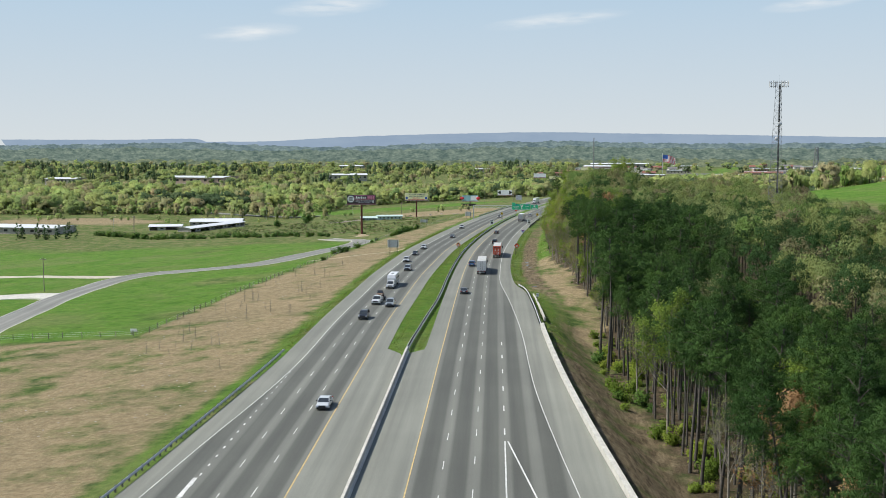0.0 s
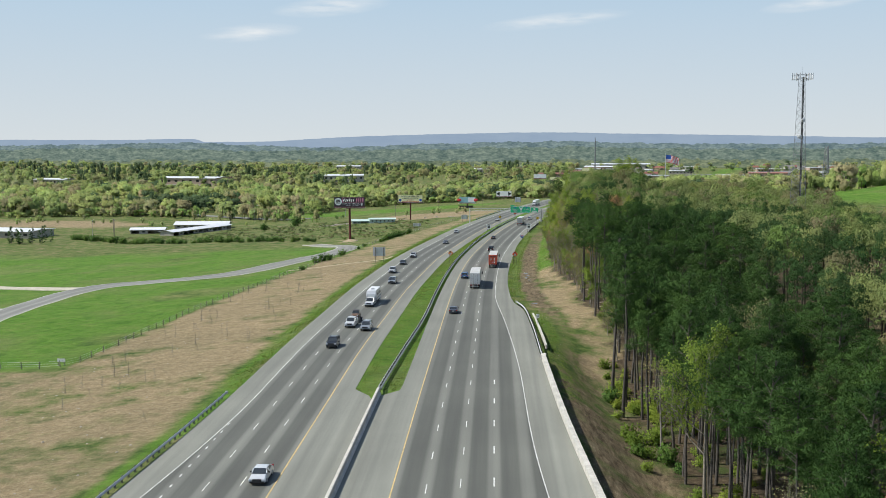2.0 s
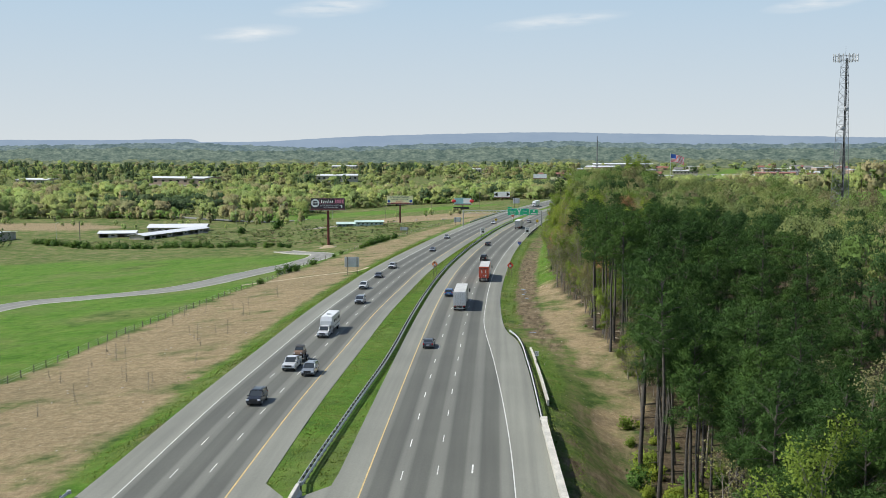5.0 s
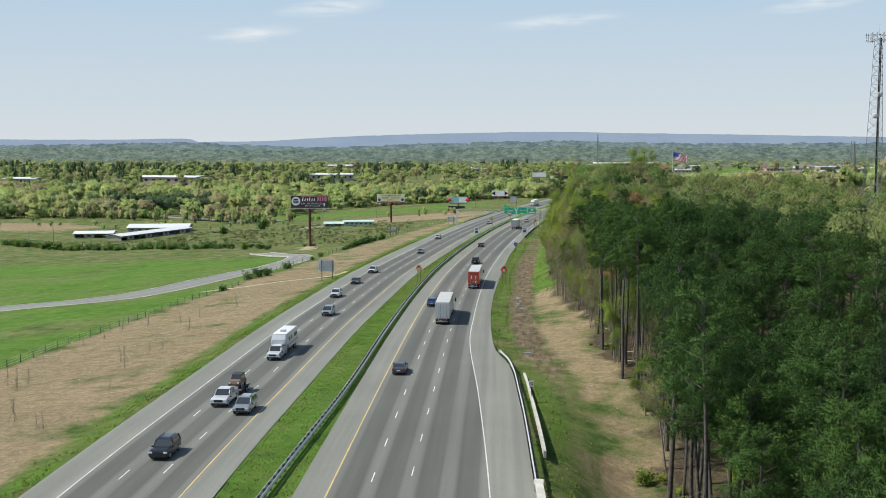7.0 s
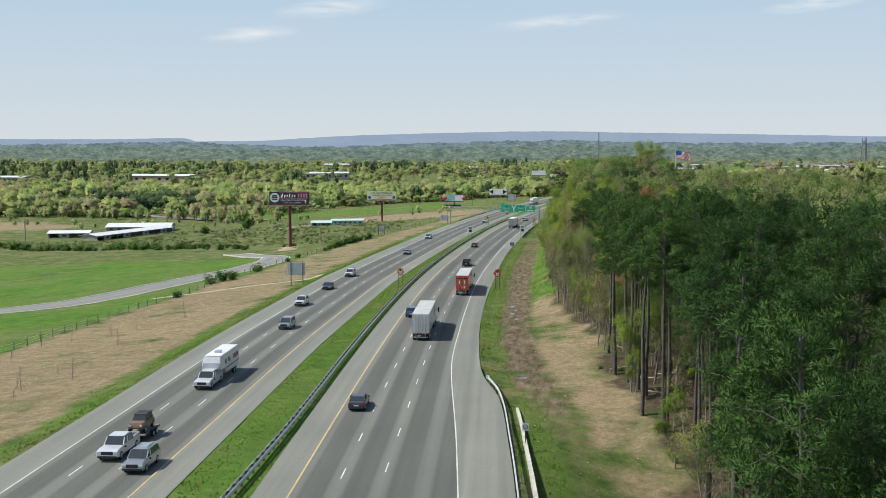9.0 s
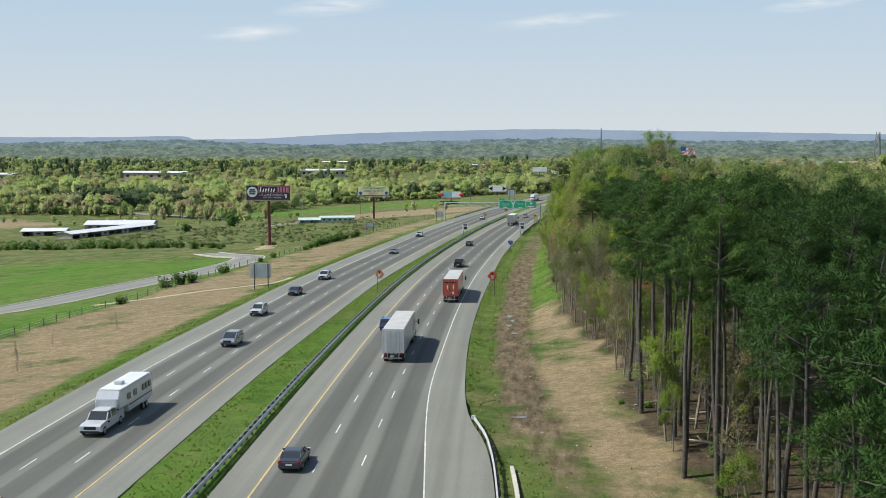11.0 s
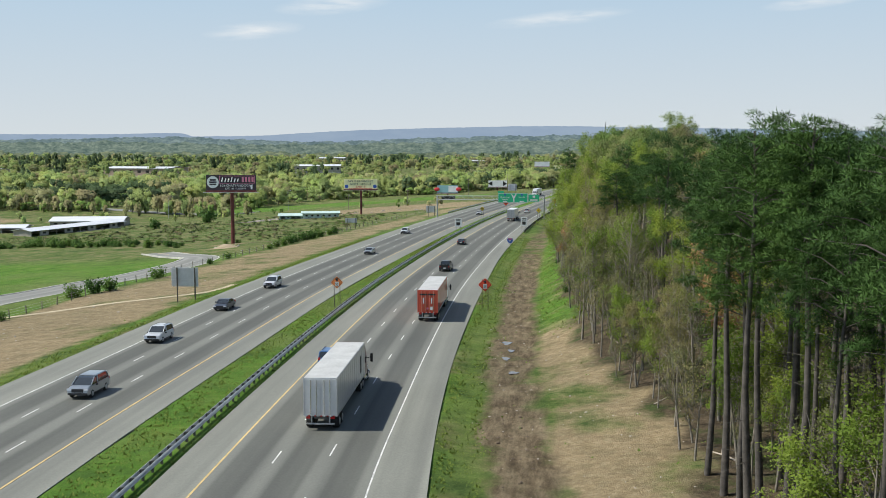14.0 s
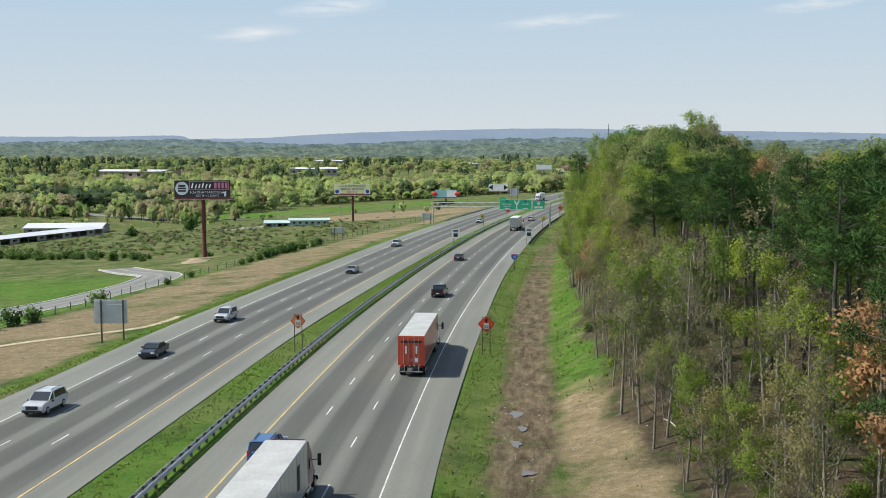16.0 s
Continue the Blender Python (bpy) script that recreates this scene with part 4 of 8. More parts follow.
# ---- sign gantry ----
def gantry():
    y, xl, xr = 622.0, -47.3, -7.6
    zl, zr = float(ROAD_Z(y)) - 0.6, float(ROAD_Z(y)) - 0.6
    g = thing("sign_gantry", "steel truss gantry over the road with green guide signs", "gantry")
    top = zr + 8.6
    for x in (xl, xr):
        part("column", rod(bmesh.new(), (x, y, zr - 0.6), (x, y, top), 0.28, 0.24, 12), M_STEEL, g)
        part("base_block", box(bmesh.new(), x - 0.6, x + 0.6, y - 0.6, y + 0.6, zr - 0.7, zr + 0.45, 0.05), M_CONC, g)
    for dy in (-0.5, 0.5):
        for z in (top - 1.5, top - 0.1):
            part("chord", rod(bmesh.new(), (xl - 0.3, y + dy, z), (xr + 0.3, y + dy, z), 0.1, 0.1, 8), M_STEEL, g)
    n = 22
    for i in range(n):
        a, b = xl + (xr - xl) * i / n, xl + (xr - xl) * (i + 1) / n
        up = i % 2 == 0
        for dy in (-0.5, 0.5):
            part("brace", rod(bmesh.new(), (a, y + dy, top - (1.5 if up else 0.1)), (b, y + dy, top - (0.1 if up else 1.5)), 0.045, 0.045, 6), M_STEEL, g)
    # the split sign and the exit sign beside it
    x0, x1, z0, z1 = -24.6, -13.6, top - 2.45, top + 1.05
    p = part("guide_sign", box(bmesh.new(), x0, x1, y - 0.86, y - 0.8, z0, z1, 0.02), M_GREEN, g, "green guide sign with a white split arrow")
    part("exit_tab", box(bmesh.new(), x0, x0 + 2.2, y - 0.86, y - 0.8, z1 + 0.02, z1 + 0.75, 0.02), M_GREEN, p)
    for a in ((x0 + 0.08, x1 - 0.08, z0 + 0.06, z0 + 0.16), (x0 + 0.08, x1 - 0.08, z1 - 0.16, z1 - 0.06), (x0 + 0.08, x0 + 0.18, z0 + 0.17, z1 - 0.17), (x1 - 0.18, x1 - 0.08, z0 + 0.17, z1 - 0.17)):
        part("border", box(bmesh.new(), a[0], a[1], y - 0.875, y - 0.862, a[2], a[3]), M_SIGNWHITE, p)
    cx = (x0 + x1) / 2 + 0.35
    for q0, q1 in (((cx, z0 + 0.35), (cx, z0 + 1.8)), ((cx, z0 + 1.7), (cx - 0.85, z1 - 0.35)), ((cx, z0 + 1.7), (cx + 0.85, z1 - 0.35))):
        bm = bmesh.new()
        rod(bm, (q0[0], y - 0.87, q0[1]), (q1[0], y - 0.87, q1[1]), 0.26, 0.2, 8)
        bmesh.ops.scale(bm, vec=(1, 0.06, 1), verts=bm.verts, space=Matrix.Translation((0, -(y - 0.87), 0)))
        part("split_arrow", bm, M_SIGNWHITE, p)
    words("Chattanooga", 0.78, M_SIGNWHITE, p, x0 + 2.6, y - 0.88, z0 + 1.75, squeeze=0.82)
    words("Nashville", 0.78, M_SIGNWHITE, p, x0 + 2.6, y - 0.88, z0 + 0.95, squeeze=0.82)
    words("Knoxville", 0.78, M_SIGNWHITE, p, x1 - 2.2, y - 0.88, z0 + 1.75, squeeze=0.82)
    for bx, bw in ((x0 + 2.6, 1.6), (x1 - 2.2, 1.6)):
        part("text_bar", box(bmesh.new(), bx - bw / 2, bx + bw / 2, y - 0.88, y - 0.862, z0 + 0.3, z0 + 0.62), M_SIGNWHITE, p)
        part("route_marker", box(bmesh.new(), bx - 0.35, bx + 0.35, y - 0.88, y - 0.862, z0 + 2.6, z0 + 3.3, 0.0), M_BLUE, p)
    q = part("exit_sign", box(bmesh.new(), x1 + 0.25, x1 + 4.2, y - 0.86, y - 0.8, z0 + 0.3, z1 - 0.45, 0.02), M_GREEN, g, "smaller green exit sign")
    part("route_marker", box(bmesh.new(), x1 + 1.8, x1 + 2.7, y - 0.88, y - 0.862, z1 - 1.7, z1 - 0.9), M_SIGNWHITE, q)
    part("text_bar", box(bmesh.new(), x1 + 0.8, x1 + 3.6, y - 0.88, y - 0.862, z0 + 0.75, z0 + 1.2), M_SIGNWHITE, q)
    for a in ((x1 + 0.33, x1 + 4.12, z0 + 0.36, z0 + 0.44), (x1 + 0.33, x1 + 4.12, z1 - 0.59, z1 - 0.51)):
        part("border", box(bmesh.new(), a[0], a[1], y - 0.875, y - 0.862, a[2], a[3]), M_SIGNWHITE, q)
    return g


gantry()
sign_back("grey-backed roadside sign near the gantry column", -52, 640, 3.6, 2.6, 1.6, 0, 4)
sign_back("tall grey-backed motorway sign on two posts", -28, 790, 4.4, 3.6, -7.7 - float(ground_z(-28, 790)), 0, 4)


# ---- billboards ----
def billboard(label, x, y, base, low, w, h, skin, pole=0.5, turn=0.0, lean=0.0):
    b = thing("billboard", label, "billboard", at=pose(x, y, base, 0, 0, turn))
    low -= base
    part("pole", rod(bmesh.new(), (0, 0.9, -1.0), (0, 0.9, low + h * 0.5), pole, pole * 0.92, 16), M_RUSTPOLE, b, "dark red steel pole")
    part("cross_beam", rod(bmesh.new(), (-w * 0.45, 0.9, low + h * 0.4), (w * 0.45, 0.9, low + h * 0.4), 0.28, 0.28, 10), M_RUSTPOLE, b)
    p = part("panel", box(bmesh.new(), -w / 2, w / 2, -0.12, 0.12, low + 0.55, low + h, 0.03), skin, b)
    part("apron", box(bmesh.new(), -w / 2 - 0.1, w / 2 + 0.1, -0.14, 0.3, low, low + 0.53, 0.02), M_RUSTPOLE, b)
    part("catwalk", box(bmesh.new(), -w / 2 - 0.8, w / 2 + 0.8, -1.1, -0.16, low - 0.08, low, 0.01), M_STEEL, b)
    for i in range(7):
        xx = -w * 0.45 + w * 0.9 * i / 6
        part("stringer", rod(bmesh.new(), (xx, 0.32, low), (xx, 0.32, low + h - 0.1), 0.09, 0.09, 6), M_STEEL, b)
    for i in range(4):
        xx = -w * 0.36 + w * 0.72 * i / 3
        part("lamp_arm", rod(bmesh.new(), (xx, -0.3, low - 0.05), (xx, -1.9, low + 0.25), 0.04, 0.04, 6), M_STEEL, b)
    return b, p, low


gA = float(ground_z(-97, 532))
bb, pn, lo = billboard("dark plum billboard with white and pink lettering on a red pole", -97.2, 532, gA, 4.2, 14.7, 5.05, M_BBDARK, 0.55, 6)
bm = bmesh.new()
bmesh.ops.create_cone(bm, cap_ends=True, segments=32, radius1=1.75, radius2=1.75, depth=0.03, matrix=pose(-5.35, -0.14, lo + 2.95, 90))
part("round_badge", bm, M_BBWHITE, pn)
bars(pn, [(-5.35, lo + 3.6, 1.8, 0.5), (-5.35, lo + 2.95, 2.2, 0.45), (-5.35, lo + 2.3, 2.0, 0.45)], M_BBDARK)
for o in list(pn.children)[-3:]:
    o.location.y -= 0.13
part("name_field", box(bmesh.new(), -3.4, 7.0, -0.15, -0.125, lo + 2.55, lo + 4.8), M_BBPINK, pn)
part("name_field_inner", box(bmesh.new(), -3.25, 6.85, -0.17, -0.152, lo + 2.68, lo + 4.68), M_BBDARK, pn)
for i in range(6):
    xx = -2.7 + i * 0.92
    bm = bmesh.new()
    rod(bm, (xx, -0.19, lo + 3.05 - 0.1 * (i % 3 == 1)), (xx + 0.32, -0.19, lo + 4.0 + 0.4 * (i in (0, 3))), 0.2, 0.16, 8)
    part("script_stroke", bm, M_BBWHITE, pn)
for i in range(4):
    xx = 3.2 + i * 0.95
    part("block_stroke", box(bmesh.new(), xx, xx + 0.62, -0.2, -0.175, lo + 2.95, lo + 4.45, 0.01), M_BBPINK, pn)
words("I-24 CHATTANOOGA", 0.95, M_BBWHITE, pn, 1.3, -0.15, lo + 1.62, squeeze=0.98)
words("EXIT 181 • 2 RIGHTS", 0.72, M_BBWHITE, pn, 1.3, -0.15, lo + 0.8, squeeze=0.95)
part("arrow_stem", box(bmesh.new(), 5.75, 6.25, -0.15, -0.125, lo + 0.85, lo + 1.6), M_BBWHITE, pn)
bm = bmesh.new()
bmesh.ops.create_cone(bm, cap_ends=True, segments=3, radius1=0.62, radius2=0.62, depth=0.025, matrix=pose(6.0, -0.137, lo + 1.8, 90) @ pose(0, 0, 0, 0, 0, 90))
part("arrow_head", bm, M_BBWHITE, pn)
bb, pn, lo = billboard("cream yellow billboard with black lettering on a brown pole", -94.5, 715, float(ground_z(-94.5, 715)), -4.0, 15.6, 5.0, M_BBCREAM, 0.5, 4)
words("I-75 FLEA MARKET", 1.45, M_BLACK, pn, 0, -0.15, lo + 3.65, squeeze=1.0)
words("INDOOR • OUTDOOR", 1.05, M_BLACK, pn, 0, -0.15, lo + 2.45, squeeze=0.95)
words("EXIT 1", 1.3, M_BBRED, pn, 0, -0.15, lo + 1.1, squeeze=1.2)
part("base_stripe", box(bmesh.new(), -5.5, 5.5, -0.15, -0.125, lo + 0.65, lo + 0.85), M_BBRED, pn)
for s in (-6.6, 6.6):
    bm = bmesh.new()
    bmesh.ops.create_cone(bm, cap_ends=True, segments=20, radius1=0.85, radius2=0.85, depth=0.03, matrix=pose(s, -0.14, lo + 1.7, 90))
    part("round_badge", bm, M_BLUE, pn)

bb, pn, lo = billboard("white billboard with black notched ends above the far bend", -55, 1085, float(ground_z(-55, 1085)), -19.6, 15.0, 5.6, M_BBWHITE, 0.5)
for s in (-1, 1):
    bm = bmesh.new()
    bmesh.ops.create_cone(bm, cap_ends=True, segments=3, radius1=2.3, radius2=2.3, depth=0.03, matrix=pose(s * 5.4, -0.14, lo + 3.1, 90) @ pose(0, 0, 0, 0, 0, 90 + s * 90 + 90))
    part("end_notch", bm, M_BLACK, pn)
bb, pn, lo = billboard("white billboard with grey print on a tall pole", -24.2, 1280, float(ground_z(-24.2, 1280)), -8.4, 14.6, 5.2, M_BBWHITE, 0.5)
bars(pn, [(-4.5, lo + 2.6, 3.0, 2.4)], M_BLACK)
bars(pn, [(2.0, lo + 3.2, 7.0, 0.8), (2.0, lo + 1.8, 6.0, 0.7)], M_ALU)
bb, pn, lo = billboard("teal and white billboard with red boxing-glove shapes", -72.5, 880, float(ground_z(-72.5, 880)), -14.0, 13.0, 5.0, M_BBTEAL, 0.45)
part("white_field", box(bmesh.new(), 0.5, 6.2, -0.15, -0.125, lo + 0.9, lo + 4.6), M_BBWHITE, pn)
for s in (-6.6, 6.9):
    bm = bmesh.new()
    bmesh.ops.create_icosphere(bm, subdivisions=2, radius=1, matrix=Matrix.LocRotScale((s, -0.35, lo + 2.6), None, (1.8, 0.4, 1.2)))
    part("red_cutout", bm, M_BBRED, pn, smooth_faces=True)
bars(pn, [(-3.2, lo + 2.2, 4.5, 1.0)], M_BBRED)
bb, pn, lo = billboard("black lower billboard with white print", -73.5, 877, float(ground_z(-73.5, 877)), -20.6, 12.0, 5.0, M_BLACK, 0.4)
bars(pn, [(0, lo + 3.4, 6.0, 0.8), (0, lo + 1.8, 8.0, 0.9)], M_BBWHITE)
for x, y, z, w, h, m, lab in ((-9, 1300, -11.4, 8.0, 4.2, M_BBCREAM, "small cream billboard far along the road"), (4, 1310, -12.0, 6.5, 4.0, M_BLACK, "small dark billboard far along the road"), (22, 1330, -9.5, 8.5, 5.5, M_BBRED, "red and white billboard near the town"), (31, 1400, -4.0, 9, 5.0, M_BBCREAM, "pale billboard near the town")):
    bb, pn, lo = billboard(lab, x, y, float(ground_z(x, y)), z, w, h, m, 0.35)
    bars(pn, [(0, lo + h * 0.6, w * 0.6, h * 0.2)], M_BBWHITE if m != M_BBCREAM else M_BLACK)

# ---- radio tower ----
def lattice(name, label, x, y, base, top, w0, w1, cell, cat="tower", r=0.07):
    t = thing(name, label, cat, at=pose(x, y, base))
    H = top - base
    corners = [(math.cos(a), math.sin(a)) for a in (0.5, 0.5 + 2.0944, 0.5 + 4.1888)]

    def at(c, z):
        w = w0 + (w1 - w0) * z / H
        return (c[0] * w, c[1] * w, z)

    for c in corners:
        part("leg", rod(bmesh.new(), at(c, -0.5), at(c, H), r * 1.4, r, 8), M_TOWER, t)
    bm = bmesh.new()
    z = 0
    while z < H - cell:
        for a, b in zip(corners, corners[1:] + corners[:1]):
            rod(bm, at(a, z), at(b, z + cell), r * 0.6, r * 0.6, 5)
            rod(bm, at(b, z), at(a, z + cell), r * 0.6, r * 0.6, 5)
            rod(bm, at(a, z + cell), at(b, z + cell), r * 0.6, r * 0.6, 5)
        z += cell
    part("bracing", bm, M_TOWER, t)
    return t, H


M_TOWER = plain("galvanised tower steel", (0.22, 0.23, 0.24), 0.6, 0.4, vary=0.2)
M_PANELWHITE = plain("off-white antenna housing", (0.55, 0.56, 0.57), 0.5, vary=0.08)
tw, H = lattice("radio_tower", "tall slim steel lattice radio tower with antenna panels on top", 86.4, 413.5, float(ground_z(86.4, 413.5)), 58.6, 3.5, 1.15, 2.4, r=0.055)
for i in range(3):
    a = radians(20 + i * 120)
    d, e = Vector((math.cos(a), math.sin(a), 0)), Vector((-math.sin(a), math.cos(a), 0))
    for h in (H - 0.3, H - 1.7):
        part("mount_arm", rod(bmesh.new(), tuple(d * 0.4 + Vector((0, 0, h))), tuple(d * 2.6 + Vector((0, 0, h))), 0.06, 0.06, 6), M_TOWER, tw)
        part("mount_rail", rod(bmesh.new(), tuple(d * 2.6 - e * 2.2 + Vector((0, 0, h))), tuple(d * 2.6 + e * 2.2 + Vector((0, 0, h))), 0.06, 0.06, 6), M_TOWER, tw)
    for k in (-2.0, -0.8, 0.8, 2.0):
        c = d * 2.75 + e * k
        bm = box(bmesh.new(), -0.1, 0.1, -0.18, 0.18, -1.2, 1.2, 0.03)
        bmesh.ops.transform(bm, matrix=Matrix.Translation(c + Vector((0, 0, H - 0.9))) @ Matrix.Rotation(a, 4, "Z"), verts=bm.verts)
        part("antenna_panel", bm, M_PANELWHITE, tw)
part("lightning_rod", rod(bmesh.new(), (0, 0, H - 0.5), (0, 0, H + 2.6), 0.04, 0.02, 6), M_TOWER, tw)
for zz, s in ((H * 0.72, 1), (H * 0.62, -1)):
    bm = bmesh.new()
    bmesh.ops.create_uvsphere(bm, u_segments=14, v_segments=8, radius=0.75, matrix=Matrix.LocRotScale((0.5 * s, -0.9, zz), None, (1, 0.45, 1)))
    part("dish", bm, M_PANELWHITE, tw, smooth_faces=True)
for i in range(4):
    part("coax_cable", rod(bmesh.new(), (0.1 + 0.17 * i, -0.62, 0), (0.02 + 0.15 * i, -0.42, H - 1), 0.085, 0.075, 6), M_BLACK, tw)
lattice("transmission_tower", "wide steel lattice pylon far beyond the wood", 245, 1050, -26, 30, 5.5, 1.5, 6, r=0.3)
lattice("mast", "thin far mast near the town", 48, 1600, -24, 40, 0.9, 0.6, 6, "mast", r=0.18)

# ---- flag ----
fl = thing("flag_pole", "large striped flag with a blue canton on a tall white pole", "flag", at=pose(140, 1500, -26))
part("pole", rod(bmesh.new(), (0, 0, -1), (0, 0, 44), 0.45, 0.2, 10), M_PANELWHITE, fl)


def flag_piece(u0, u1, v0, v1, mat, name):
    V, F = [], []
    n = 14
    for i in range(n + 1):
        u = u0 + (u1 - u0) * i / n
        yy = 0.9 * math.sin(u * 9) * u + 0.02
        for v in (v0, v1):
            V.append((0.4 + 17 * u, yy, 32 + 10 * v - 4.5 * u * u))
        if i:
            F.append((2 * i - 2, 2 * i, 2 * i + 1, 2 * i - 1))
    me = mesh_from(name, V, F)
    me.materials.append(mat)
    return part(name, me, None, fl)


for i in range(13):
    flag_piece(0.4 if i > 5 else 0, 1, i / 13, (i + 1) / 13, M_BBRED if i % 2 == 0 else M_BBWHITE, "stripe")
flag_piece(0, 0.4, 6 / 13, 1, M_BLUE, "canton")

# ---- buildings of the valley ----
M_ROOFWHITE = plain("white painted metal roof", (0.70, 0.71, 0.72), 0.45, 0.1, vary=0.08, scale=0.2)
M_WALLTAN = plain("dusty block wall", (0.38, 0.35, 0.30), 0.9, vary=0.2, scale=0.5)
M_DARKIN = plain("dark open bay", (0.035, 0.033, 0.03), 0.9)
M_ROOFTEAL = plain("pale teal roof coating", (0.46, 0.58, 0.54), 0.6, vary=0.12, scale=0.2)
M_ROOFRED = plain("red brown roof", (0.24, 0.10, 0.075), 0.8, vary=0.2)
M_BRICKBLD = plain("pale brick wall", (0.40, 0.30, 0.24), 0.9, vary=0.15)


def shed(label, x, y, z, w, d, h, rise, roof, wall, turn, bays=6, open_front=True, cat="building"):
    """A low building with a gabled roof along its length w; its front has bays between posts."""
    b = thing("low_building", label, cat, at=pose(x, y, z, 0, 0, turn))
    bm = bmesh.new()
    box(bm, -w / 2, w / 2, d / 2 - 0.3, d / 2, -1, h)
    part("rear_wall", bm, wall, b)
    for s in (-1, 1):
        part("end_wall", box(bmesh.new(), s * w / 2 - 0.15, s * w / 2 + 0.15, -d / 2, d / 2 - 0.31, -1, h), wall, b)
    part("floor_slab", box(bmesh.new(), -w / 2 + 0.16, w / 2 - 0.16, -d / 2 - 0.5, d / 2 - 0.32, -1, 0.12), M_CONC, b)
    for i in range(bays):
        a, c = -w / 2 + 0.2 + (w - 0.4) * i / bays, -w / 2 + 0.2 + (w - 0.4) * (i + 1) / bays
        part("front_post", box(bmesh.new(), a, a + 0.35, -d / 2, -d / 2 + 0.3, 0.13, h), wall, b)
        if not open_front or i % 3 == 1:
            part("front_panel", box(bmesh.new(), a + 0.36, c - 0.01, -d / 2 + 0.05, -d / 2 + 0.2, 0.13, h), wall, b)
            part("window", box(bmesh.new(), a + (c - a) * 0.35, a + (c - a) * 0.75, -d / 2 + 0.02, -d / 2 + 0.045, h * 0.4, h * 0.75), M_DARKIN, b)
    for s in (-1, 1):
        bm = bmesh.new()
        o = 0.9
        v = [bm.verts.new(p) for p in ((-w / 2 - o, 0, h + rise), (w / 2 + o, 0, h + rise), (w / 2 + o, s * (d / 2 + o), h), (-w / 2 - o, s * (d / 2 + o), h))]
        f = bm.faces.new(v)
        r = bmesh.ops.extrude_face_region(bm, geom=[f])
        bmesh.ops.translate(bm, vec=(0, 0, 0.18), verts=[q for q in r["geom"] if isinstance(q, bmesh.types.BMVert)])
        bmesh.ops.recalc_face_normals(bm, faces=bm.faces)
        part("roof_slope", bm, roof, b)
    bm = bmesh.new()
    for s in (-1, 1):
        v = [bm.verts.new(p) for p in ((s * w / 2, -d / 2, h), (s * w / 2, d / 2, h), (s * w / 2, 0, h + rise - 0.02))]
        bm.faces.new(v)
    part("gable", bm, wall, b)
    return b


def gz(x, y):
    return float(ground_z(x, y))


shed("long open white-roofed market shed with block pillars", -245.5, 734, gz(-245, 734), 65, 11, 2.7, 1.1, M_ROOFWHITE, M_WALLTAN, 73, 12)
shed("white-roofed shed behind the long market shed", -257, 780, gz(-257, 780), 38, 17, 2.6, 1.9, M_ROOFWHITE, M_WALLTAN, 10, 8, False)
shed("short white-roofed open shed with pale pillars", -277, 727, gz(-277, 727), 22, 13, 2.7, 1.2, M_ROOFWHITE, M_WALLTAN, 14, 4)
shed("long flat white-roofed warehouse at the edge of the field", -372, 700, gz(-372, 700), 70, 26, 4.6, 1.0, M_ROOFWHITE, M_WALLTAN, -8, 10, False)
shed("white-roofed storage building with a red trim", -400, 655, gz(-400, 655), 34, 22, 5.0, 1.0, M_ROOFWHITE, M_ROOFRED, -10, 6, False)
shed("low teal-roofed sale shed in the junk yard", -112, 708, gz(-112, 708), 16, 7, 2.2, 0.7, M_ROOFTEAL, M_ROOFTEAL, 12, 6, False)
shed("low pale sale shed beside the teal roof", -126, 712, gz(-126, 712), 12, 9, 1.6, 0.9, M_ROOFTEAL, M_ROOFTEAL, 12, 5)
for x, y, w, d, h, rf, wl, lab in ((-520, 1500, 90, 50, 9, M_ROOFWHITE, M_BRICKBLD, "large white warehouse among the valley trees"), (-330, 1620, 60, 40, 8, M_ROOFWHITE, M_WALLTAN, "pale warehouse among the valley trees"), (-720, 1480, 50, 30, 8, M_ROOFWHITE, M_WALLTAN, "pale flat building among trees"), (-20, 1850, 40, 24, 5, M_ROOFRED, M_BRICKBLD, "red-roofed building in the town"), (30, 2000, 34, 24, 5, M_ROOFRED, M_WALLTAN, "red-brown roofed house row in the town"), (120, 2300, 120, 60, 12, M_ROOFWHITE, M_WALLTAN, "large white-roofed store in the town"), (75, 2150, 60, 40, 10, M_ROOFWHITE, M_BRICKBLD, "pale store building in the town"), (260, 1700, 50, 24, 8, M_ROOFWHITE, M_WALLTAN, "low white building beyond the wood"), (330, 1800, 60, 24, 8, M_ROOFRED, M_BRICKBLD, "low brown-roofed building beyond the wood"), (-150, 2100, 50, 30, 9, M_ROOFWHITE, M_WALLTAN, "pale building deep in the valley"), (-450, 2250, 50, 30, 9, M_ROOFWHITE, M_WALLTAN, "far pale building in the valley")):
    shed(lab, x, y, gz(x, y) + 1, w, d, h, 1.6, rf, wl, rng.uniform(-15, 15), 8, False)

# houses and stores of the town beyond the wood
M_WALLPALE = plain("pale siding", (0.60, 0.57, 0.52), 0.8, vary=0.12, scale=0.4)
M_ROOFGREY = plain("grey shingle roof", (0.20, 0.19, 0.185), 0.85, vary=0.2)


